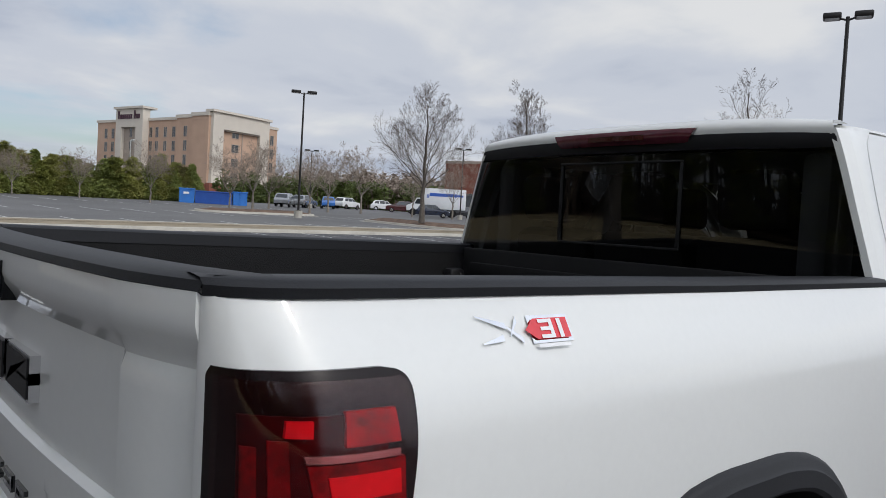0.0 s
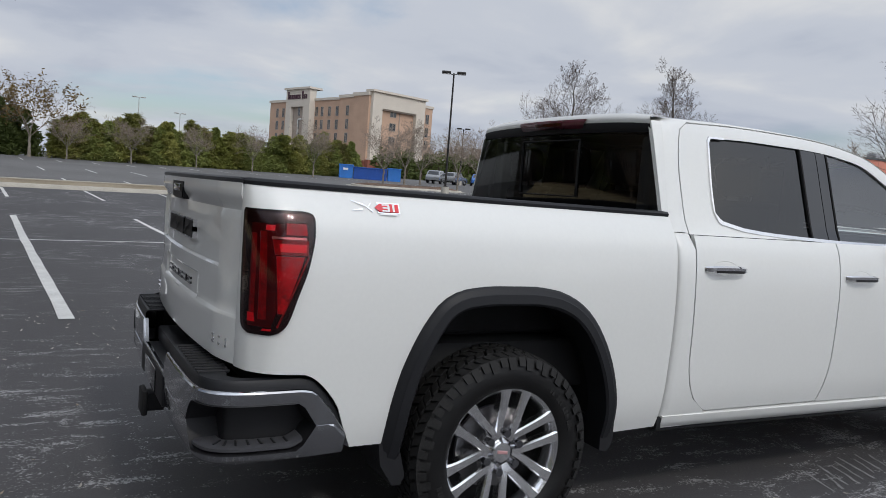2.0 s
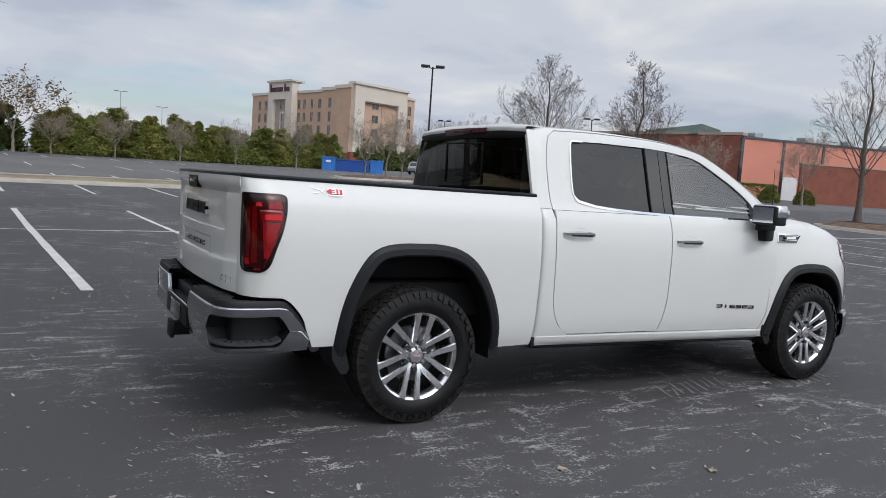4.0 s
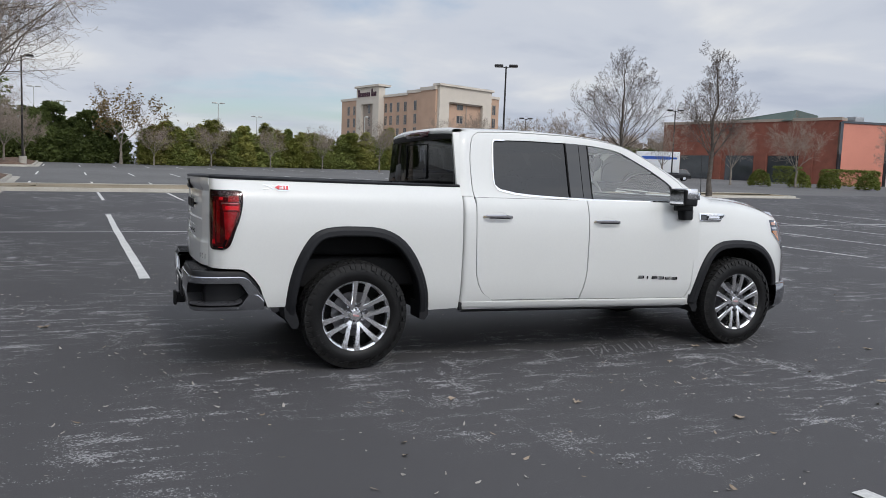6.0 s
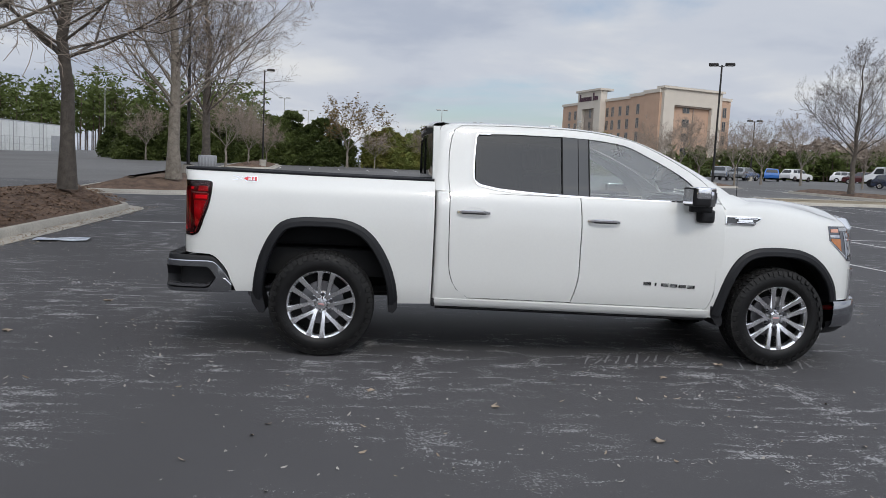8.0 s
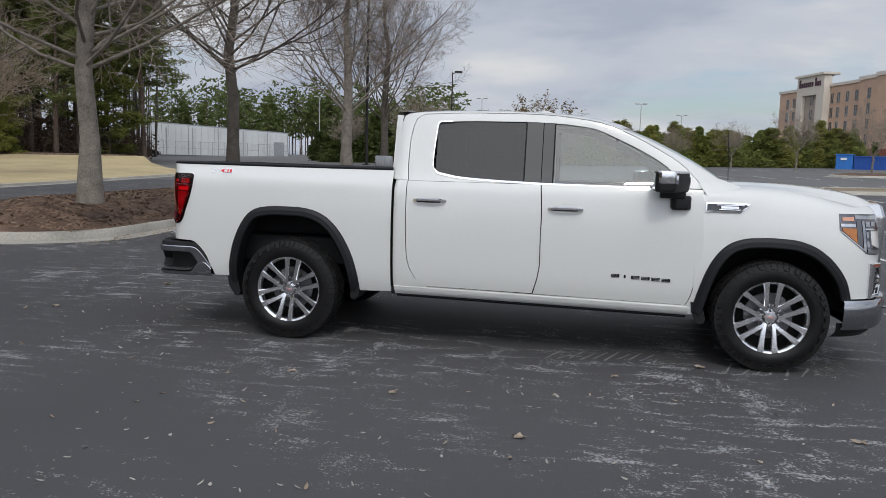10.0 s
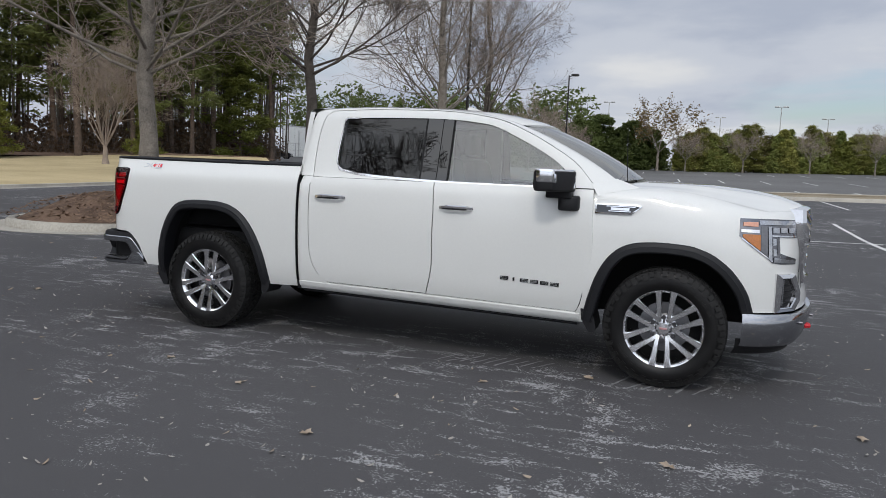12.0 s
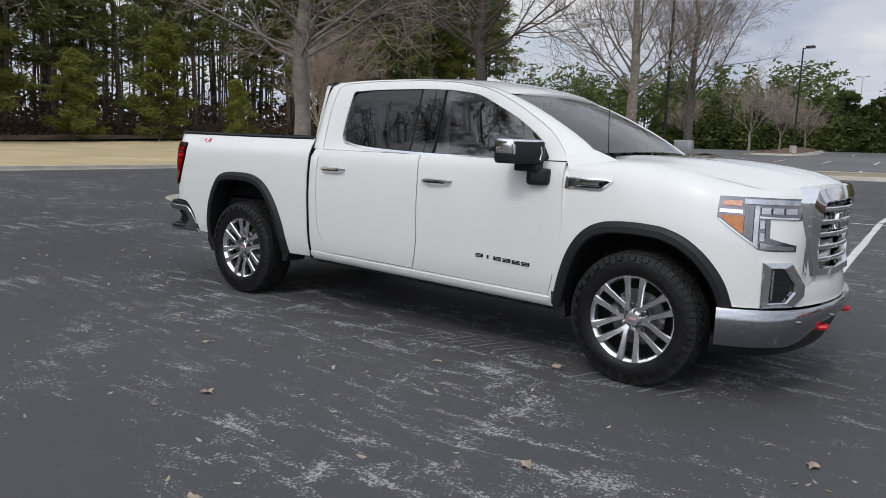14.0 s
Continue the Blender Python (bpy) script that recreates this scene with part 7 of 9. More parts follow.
def pine_meshes(seed, height, bare, width, count, size, bark=None, mat=None):
    """A tall pine: long bare stem, then irregular tiers of drooping needle tufts."""
    rng = random.Random(seed)
    w = Wood()
    lean = Vector((rng.gauss(0, 0.02), rng.gauss(0, 0.02), 1))
    r0 = height * 0.0105
    w.limb([lean * (height * k / 7) + Vector((rng.gauss(0, 0.05), rng.gauss(0, 0.05), 0)) * (k > 0) for k in range(8)], [r0 * (1.15 - 1.08 * k / 7) for k in range(8)], 8)
    tufts = []
    n = int(width * 7)
    for k in range(n):
        t = k / n
        z = bare + (height - bare) * t ** 0.9
        a = k * 2.4 + rng.uniform(-0.6, 0.6)
        l = width / 2 * (1.0 - 0.78 * t) * rng.uniform(0.5, 1.15)
        p = lean * z
        tip = p + Vector((math.cos(a) * l, math.sin(a) * l, rng.uniform(-0.12, 0.25) * l))
        mid = p.lerp(tip, 0.5) + Vector((0, 0, 0.1 * l))
        w.limb([p, mid, tip], [0.05 * (1.1 - t), 0.03 * (1.1 - t), 0.012], 4)
        for u in (0.45, 0.65, 0.85, 1.0):
            c = p.lerp(tip, u) + Vector((rng.gauss(0, 0.15), rng.gauss(0, 0.15), rng.gauss(0, 0.12)))
            tufts.append((c, 0.30 + 0.22 * l * 0.4))
    for k in range(int(bare / 1.6)):
        a, z = rng.uniform(0, 6.28), rng.uniform(1.5, bare)
        l = rng.uniform(0.4, 1.5)
        w.limb([lean * z, lean * z + Vector((math.cos(a) * l, math.sin(a) * l, rng.uniform(-0.2, 0.3)))], [0.02, 0.006], 3)
    verts, faces = [], []
    for _ in range(count):
        c, r = tufts[rng.randrange(len(tufts))]
        d = Vector((rng.gauss(0, 1), rng.gauss(0, 1), rng.gauss(0, 0.55)))
        leaf_cards(rng, verts, faces, c + d * r * 0.55, size, 0.10)
    return raw_mesh("trunk", w.v, w.f, bark or PINE_BARK, True), raw_mesh("crown", verts, faces, mat or NEEDLES)


def stand(meshes, label, x, y, turn=0.0, scale=1.0, up=0.0, group="", name="tree", tall=1.0):
    m = on_ground(x, y, up, turn) @ Matrix.Diagonal((scale, scale, scale * tall, 1))
    return tree_thing(label, meshes, m, group, name=name)


# leafless street trees in the islands beside the truck
oak = make_leafless(11, BARK_PALE, TWIG_PALE, height=10.5, fork=2.35, trunk_r=0.178, angle=76, spread=5.8, limbs=36, thick=1.5)
stand(oak, "tall leafless tree with a pale grey trunk in the mulch", -6.4, 5.45, 35, up=0.60, name="leafless_tree")
oak2 = make_leafless(12, BARK_DARK, TWIG_DARK, height=11.5, fork=3.3, trunk_r=0.19, angle=72, spread=6.0, limbs=38, thick=1.5)
stand(oak2, "leafless tree with dark bark and dense twigs", -7.55, 13.5, 80, up=0.60, name="leafless_tree")
oak3 = make_leafless(13, BARK_PALE, TWIG_PALE, height=14.0, fork=3.2, trunk_r=0.30, angle=50, spread=7.0, limbs=28, thick=1.15)
stand(oak3, "tall leafless tree with upswept limbs beside a lamp post", -7.95, 25.5, 10, 0.88, up=0.5, name="leafless_tree")
oak4 = make_leafless(14, BARK_DARK, TWIG_DARK, height=14.5, fork=3.4, trunk_r=0.28, angle=52, spread=7.0, limbs=28, thick=1.15)
stand(oak4, "tall slender leafless tree in the far island", -8.6, 34.4, 200, 0.84, up=0.5, name="leafless_tree")

# vase-shaped leafless trees to the east
vase = make_leafless(21, BARK_DARK, TWIG_DARK, height=9.6, fork=2.6, trunk_r=0.19, angle=58, spread=5.6, limbs=30, thick=1.3, wild=0.42, counts=(9, 6, 4, 3))
stand(vase, "broad vase-shaped leafless tree in a kerbed island", 33.0, 41.5, 20, 0.96, 0.3, "leafless trees", "leafless_tree")
vase2 = make_leafless(22, BARK_DARK, TWIG_DARK, height=8.5, fork=2.3, trunk_r=0.15, angle=46, spread=3.7, limbs=30, thick=1.25, wild=0.42, counts=(9, 6, 4, 3))
stand(vase2, "leafless tree in the grass strip", 31.5, 30.0, 140, 1.0, 0.15, "leafless trees", "leafless_tree")
slim = make_leafless(23, BARK_DARK, TWIG_DARK, height=8.4, fork=2.2, trunk_r=0.17, angle=46, spread=4.6, limbs=18, thick=1.2, wild=0.55, counts=(8, 5, 3, 3))
stand(slim, "slim leafless tree with level branches", 36.0, 18.2, 0, 1.0, 0.35, "leafless trees", "leafless_tree")
small = [make_leafless(31 + k, BARK_PALE, TWIG_PALE, height=5.6, fork=1.5, trunk_r=0.10, angle=34, spread=2.4, limbs=8, leader=False, levels=4, thick=1.3) for k in range(3)]
spots = [(-12.4, 59.8, 1.15), (-11.5, 66.0, 0.95), (-10.6, 71.5, 0.8), (24.9, 57.0, 0.9), (28.6, 60.4, 1.05), (31.9, 56.0, 0.95), (39.0, 64.6, 1.1), (44.0, 66.0, 1.2), (22.5, 69.0, 0.9), (33.8, 67.5, 0.95), (48.0, 62.0, 1.0), (52.0, 60.0, 1.1), (6.0, 74.0, 0.75), (12.0, 73.8, 0.7), (17.5, 73.5, 0.75), (0.5, 74.2, 0.7), (-24.5, 78.0, 1.0), (57.0, 55.0, 1.1), (63.0, 52.0, 1.2), (70.0, 45.0, 1.3)]
for k, (x, y, s) in enumerate(spots):
    stand(small[k % 3], "small leafless ornamental tree", x, y, 67 * k, s, 0.1, "small leafless trees", "leafless_tree")
crape = make_leafless(41, TWIG_PALE, TWIG_PALE, height=6.9, fork=0.9, trunk_r=0.16, angle=27, spread=3, limbs=12, leader=False, thick=2.0)
stand(crape, "pale many-stemmed leafless tree before the wood", -28.15, 26.35, 0, 1.0, 0.75, name="leafless_tree")

# clipped-looking row of conifers along the far edge of the car park
hedge = [conifer_meshes(51 + k, h, w, m, 9000, 0.24, PINE_BARK, p, 80) for k, (h, w, m, p) in enumerate(((4.6, 2.7, CONIFER, 0.9), (5.2, 2.6, LIME, 1.0), (4.2, 2.9, NEEDLES_BRIGHT, 0.8), (5.5, 2.7, CONIFER, 1.1)))]
hedge += [pine_meshes(55 + k, h, 0.35, w, 9000, 0.26, None, m) for k, (h, w, m) in enumerate(((5.8, 3.2, LIME), (5.0, 3.4, NEEDLES_BRIGHT), (6.2, 3.0, LIME), (4.8, 3.2, OLIVE)))]
rng = random.Random(77)
for k in range(52):
    x = -0.5 + 0.67 * k + rng.uniform(-0.3, 0.3)
    stand(hedge[(4 + rng.randrange(4)) if rng.random() < 0.5 else rng.randrange(4)], "green bushy conifer in the boundary row", x, 80.0 + rng.uniform(-0.8, 0.9) + 0.20 * x, rng.uniform(0, 360), rng.uniform(0.80, 1.04), group="boundary conifers", name="conifer", tall=0.86)
dark = [conifer_meshes(61 + k, h, w, HOLLY, 10000, 0.34, PINE_BARK, 0.45, 44) for k, (h, w) in enumerate(((5.6, 4.4), (6.4, 4.2)))]
for k in range(15):
    x = -26.5 + 1.62 * k + rng.uniform(-0.4, 0.4)
    stand(dark[k % 2], "dark evergreen tree in the boundary row", x, 80.5 + rng.uniform(-0.6, 0.8), rng.uniform(0, 360), rng.uniform(0.80, 1.0), group="boundary evergreens", name="evergreen")
stand(dark[1], "dark evergreen shrub by the fence", -31.1, 85.9 + rng.uniform(-1, 1), rng.uniform(0, 360), rng.uniform(0.5, 0.75), group="boundary evergreens", name="evergreen")


def rusty_oak(seed):
    w, t = leafless_tree(seed, 7.8, 2.0, 0.16, 34, 3, 8, False, 3, 2.0)
    r = random.Random(seed)
    v, f = [], []
    for q in range(1500):
        p = Vector(t.v[r.randrange(len(t.v))])
        leaf_cards(r, v, f, p + Vector((r.gauss(0, 0.2), r.gauss(0, 0.2), r.gauss(0, 0.2))), 0.24)
    return raw_mesh("trunk", w.v + t.v, w.f + [tuple(i + len(w.v) for i in q) for q in t.f], BARK_PALE, True), raw_mesh("crown", v, f, BROWN_LEAF)


stand(rusty_oak(71), "oak keeping its brown winter leaves", -2.6, 78.5, 0, 0.95, name="oak_tree")

# pine wood to the west, wrapping round to the south-west
pines = [pine_meshes(81, 23, 8.0, 7.0, 9000, 0.46), pine_meshes(82, 25, 11.0, 6.4, 8000, 0.46), pine_meshes(83, 21, 5.0, 7.4, 10000, 0.44)]
young = [pine_meshes(84, 9.5, 0.9, 5.6, 12000, 0.36, None, NEEDLES_BRIGHT), pine_meshes(85, 7.0, 0.6, 4.8, 10000, 0.32, None, NEEDLES_BRIGHT)]
edge_line = through_points([(-53, 79), (-43.5, 63), (-43, 53), (-46.5, 46), (-49.5, 38), (-50, 30), (-49.5, 18), (-49, 5), (-51, -10), (-50, -25), (-46, -42), (-36, -58), (-20, -70)], 60)
rng = random.Random(91)
for k in range(96):
    p = edge_line[min(59, int(k * 60 / 96))]
    back = rng.choice((1.5, 4.0, 7.0, 11.0, 16.0)) + rng.uniform(-1, 1)
    q = edge_line[min(59, int(k * 60 / 96) + 1)]
    d = (q - p).normalized() if (q - p).length > 0.01 else Vector((0, -1))
    n = Vector((d.y, -d.x))
    if n.x > 0 and p.y > -40:
        n = -n
    x, y = p.x + n.x * back + rng.uniform(-0.8, 0.8), p.y + n.y * back + rng.uniform(-1, 1)
    stand(pines[rng.randrange(3)], "tall dark-stemmed pine at the wood's edge", x, y, rng.uniform(0, 360), rng.uniform(0.85, 1.12), 0.5, "wood pines", "pine_tree")
for k, (x, y, s, q) in enumerate(((-44.5, 13.5, 1.15, 0), (-46.5, 20.5, 0.9, 1), (-47.0, 9.0, 0.8, 1), (-46.5, 27, 0.95, 0), (-45.5, 33.5, 0.75, 1), (-46.0, 2.0, 1.0, 0), (-41.5, 57.5, 1.25, 0), (-43.0, 46.0, 0.8, 1), (-48, -8, 1.0, 0), (-47, -20, 1.1, 0))):
    stand(young[q], "young bright green pine with low branches", x, y, 50 * k, s, 0.35, "young pines", "pine_tree")

for k, (x, y, s) in enumerate(((-39.5, 60.0, 0.95), (-43, 55, 1.05), (-41, 49.5, 0.9), (-45, 60, 1.1), (-46, 50, 1.0), (-43.5, 45, 1.0), (-48, 55, 1.1), (-45.5, 41, 1.05), (-49, 47, 1.1), (-42, 64, 0.9))):
    stand(pines[k % 3], "tall dark-stemmed pine at the wood's edge", x, y, 77 * k, s, 0.5, "wood pines", "pine_tree")

# the depth of the wood, its brush, and far woods: nobody could count them
rng = random.Random(95)
w = Wood()
lv, lf = [], []
for k in range(760):
    p = edge_line[rng.randrange(60)]
    x, y = p.x - rng.uniform(2, 36), p.y + rng.uniform(-3, 3) + (8 if p.y > 50 else 0)
    z = ground_z(x, y) + 0.4
    h = rng.uniform(11, 23)
    lean = Vector((rng.gauss(0, 0.03), rng.gauss(0, 0.03), 1))
    r = rng.uniform(0.05, 0.17)
    w.limb([Vector((x, y, z)) + lean * h * t for t in (0, 0.5, 1)], [r, r * 0.75, r * 0.2], 5)
    for j in range(rng.randrange(30, 80)):
        c = Vector((x, y, z)) + lean * h * rng.uniform(0.40, 1.0) + Vector((rng.gauss(0, 1.6), rng.gauss(0, 1.6), rng.gauss(0, 0.6)))
        leaf_cards(rng, lv, lf, c, 0.55, 0.2)
me = raw_mesh("wood_stems", w.v, w.f, BARK_DARK, True)
tagged(new("wood_stems", me), "dense dark stems deep in the pine wood", "wood", kind="stuff")
tagged(new("wood_crowns", raw_mesh("wood_crowns", lv, lf, NEEDLES)), "pine crowns deep in the wood", "wood", kind="stuff")
w = Wood()
lv, lf = [], []
for k in range(9000):
    p = edge_line[rng.randrange(60)].lerp(edge_line[rng.randrange(60)], 0.0)
    x, y = p.x - (rng.expovariate(0.22) if rng.random() < 0.65 else rng.uniform(6, 34)) + 0.5, p.y + rng.uniform(-2.2, 2.2)
    z = ground_z(x, y) + 0.25
    h = rng.uniform(0.8, 3.4) if rng.random() < 0.75 else rng.uniform(3, 6.5)
    d = Vector((rng.gauss(0, 0.35), rng.gauss(0, 0.35), 1)).normalized()
    tip = Vector((x, y, z)) + d * h + Vector((rng.gauss(0, 0.3), rng.gauss(0, 0.3), 0))
    w.limb([Vector((x, y, z)), Vector((x, y, z)).lerp(tip, 0.5) + Vector((rng.gauss(0, 0.12), rng.gauss(0, 0.12), 0)), tip], [0.02, 0.013, 0.006], 3)
    for j in range(9):
        leaf_cards(rng, lv, lf, Vector((x, y, z)).lerp(tip, rng.uniform(0.05, 1.0)) + Vector((rng.gauss(0, 0.35), rng.gauss(0, 0.35), rng.gauss(0, 0.2))), rng.uniform(0.16, 0.34))
for k in range(15000):
    p = edge_line[rng.randrange(60)]
    x, y = p.x - 4 - rng.uniform(0, 18), p.y + rng.uniform(-2.2, 2.2)
    leaf_cards(rng, lv, lf, Vector((x, y, ground_z(x, y) + 0.3 + 4.2 * rng.random() ** 1.5)), 0.6, 0.3)
tagged(new("brush_stems", raw_mesh("brush_stems", w.v, w.f, TWIG_DARK)), "tangled brown stems at the wood's edge", "brush", kind="stuff")
tagged(new("brush_leaves", raw_mesh("brush_leaves", lv, lf, BRUSH)), "rusty brush under the pines", "brush", kind="stuff")


def far_wood(name, count, place, tall, mat, label, seed, leafy, card, low=0.42):
    rng = random.Random(seed)
    w, v, f = Wood(), [], []
    for k in range(count):
        x, y = place(rng)
        z, h = ground_z(x, y), tall * rng.uniform(0.65, 1.15)
        w.limb([Vector((x, y, z)), Vector((x + rng.gauss(0, 0.2), y, z + h * 0.9))], [0.16, 0.04], 4)
        lumps = [Vector((x, y, z + h * t)) + Vector((rng.gauss(0, 1), rng.gauss(0, 1), 0)) * h * 0.13 * (1.25 - t) for t in [low + (0.98 - low) * q / 10 for q in range(11)]]
        for j in range(leafy):
            c = lumps[j % 11] + Vector((rng.gauss(0, 1), rng.gauss(0, 1), rng.gauss(0, 0.55))) * h * 0.05
            leaf_cards(rng, v, f, c, card)
    base = len(w.v)
    me = bpy.data.meshes.new(name)
    me.from_pydata(w.v + v, [], w.f + [tuple(i + base for i in q) for q in f])
    me.materials.append(PINE_BARK)
    me.materials.append(mat)
    me.polygons.foreach_set("material_index", [0] * len(w.f) + [1] * len(f))
    tagged(new(name, me), label, "woods", kind="stuff")


far_wood("far_pines", 130, lambda r: (r.uniform(-110, -28), r.uniform(165, 200)), 16.5, HOLLY, "distant row of pines behind the shed", 101, 150, 0.85)
far_wood("far_leafless_woods", 190, lambda r: (r.uniform(76, 140), r.uniform(118, 150)), 7, TWIG_PALE, "distant leafless woods", 102, 60, 0.9)
far_wood("far_evergreens", 60, lambda r: (r.uniform(70, 120), r.uniform(108, 130)), 4.0, HOLLY, "distant dark evergreens", 103, 60, 0.8)
far_wood("far_brush", 170, lambda r: (lambda t: (54 + 34 * t + r.gauss(0, 2), 122 - 20 * t + r.gauss(0, 3)))(r.random()), 4.6, HOLLY, "low dark evergreens behind the far row of cars", 105, 90, 0.7, 0.06)
far_wood("far_thicket", 90, lambda r: (lambda t: (66 + 26 * t + r.gauss(0, 2), 121 - 17 * t + r.gauss(0, 2)))(r.random()), 6.0, TWIG_PALE, "brown leafless thicket behind the far row of cars", 106, 80, 0.7, 0.15)
far_wood("south_woods", 130, lambda r: (r.uniform(-80, 160), r.uniform(-150, -110)), 9, TWIG_DARK, "leafless woods beyond the road", 104, 50, 1.1)

# two leafless trees and a lamp behind the camera, seen in the side glass
stand(oak2, "leafless tree in the near island", -6.6, -12.5, 130, 0.95, 0.2, name="leafless_tree")
stand(oak, "leafless tree with a pale trunk further off", -9.5, -21.0, 200, 1.0, 0.2, name="leafless_tree")
# ---- buildings, lamp posts, vehicles ----
STUCCO = material("tan_stucco", (0.52, 0.35, 0.25), 0.9, var=0.10, scale=0.5, fine=20, bump=0.1, bump_scale=40)
STUCCO_PALE = material("pale_stucco", (0.62, 0.56, 0.48), 0.9, var=0.08, scale=0.5, fine=20)
TAUPE = material("taupe_stucco", (0.36, 0.30, 0.25), 0.9, var=0.10, scale=0.5, fine=20)
BRICK = material("red_brick", (0.22, 0.075, 0.050), 0.9, var=0.3, scale=1.0, fine=12, bump=0.3, bump_scale=25)
SALMON = material("salmon_render", (0.62, 0.25, 0.18), 0.9, var=0.12, scale=0.25, fine=9)
ROOF_GREEN = material("green_metal_roof", (0.11, 0.15, 0.13), 0.5, 0.3, var=0.15, scale=0.5)
WINDOW_DARK = material("dark_window", (0.035, 0.040, 0.045), 0.08, var=0.4, scale=0.6, coat=0.6)
SIGN_DARK = material("sign_letters", (0.06, 0.015, 0.03), 0.5, var=0.1)
GALV = material("galvanised_steel", (0.36, 0.37, 0.38), 0.45, 0.6, var=0.2, scale=3)
POST_DARK = material("bronze_post", (0.022, 0.020, 0.019), 0.45, 0.3, var=0.3, scale=3)
POST_PALE = material("pale_post", (0.42, 0.42, 0.40), 0.5, 0.2, var=0.2, scale=3)
SHED_WALL = material("white_cladding", (0.60, 0.62, 0.62), 0.6, var=0.12, scale=0.3, fine=5)
BLUE = material("blue_sheet_steel", (0.012, 0.075, 0.34), 0.45, var=0.25, scale=1.0, fine=12)
BLUE_PALE = material("light_blue_sheet", (0.03, 0.18, 0.55), 0.5, var=0.25, scale=1.0)
TRUCK_WHITE = material("white_truck_body", (0.72, 0.73, 0.74), 0.4, var=0.06)
STRIPE_BLUE = material("blue_stripe", (0.03, 0.10, 0.42), 0.4, var=0.1)
CAR_COLOURS = {"black": material("black_car_paint", (0.012, 0.013, 0.016), 0.15, coat=1.0, var=0.1), "navy": material("navy_car_paint", (0.015, 0.022, 0.045), 0.15, coat=1.0, var=0.1),
               "white": material("white_car_paint", (0.7, 0.7, 0.7), 0.3, coat=1.0, var=0.03), "maroon": material("maroon_car_paint", (0.06, 0.010, 0.012), 0.2, coat=1.0, var=0.1),
               "blue": material("blue_car_paint", (0.03, 0.14, 0.45), 0.2, coat=1.0, var=0.1), "silver": material("silver_car_paint", (0.35, 0.36, 0.37), 0.25, 0.6, coat=1.0, var=0.05)}


def block(name, parent, lo, hi, mat, label=""):
    bm = bmesh.new()
    box(bm, lo, hi)
    return part(name, bm, mat, parent, label)


def shared_window(w, h):
    """Meshes of a recessed window: frame with sill, and pane. Faces -y, centred on its opening."""
    bm = bmesh.new()
    for lo, hi in (((-w / 2 - 0.08, -0.10, -h / 2 - 0.10), (w / 2 + 0.08, 0.05, -h / 2)), ((-w / 2 - 0.08, -0.07, h / 2), (w / 2 + 0.08, 0.05, h / 2 + 0.08)), ((-w / 2 - 0.08, -0.07, -h / 2), (-w / 2, 0.05, h / 2)), ((w / 2, -0.07, -h / 2), (w / 2 + 0.08, 0.05, h / 2)), ((-0.03, -0.06, -h / 2), (0.03, 0.03, h / 2))):
        box(bm, lo, hi)
    a = part("window", bm, TAUPE, None)
    bm = bmesh.new()
    box(bm, (-w / 2, -0.035, -h / 2), (w / 2, -0.02, h / 2))
    b = part("pane", bm, WINDOW_DARK, None)
    out = a.data, b.data
    bpy.data.objects.remove(a)
    bpy.data.objects.remove(b)
    return out


def put_window(meshes, parent, m):
    fr = new("window", meshes[0])
    fr.parent, fr.matrix_basis = parent, m
    pane = new("pane", meshes[1])
    pane.parent = fr


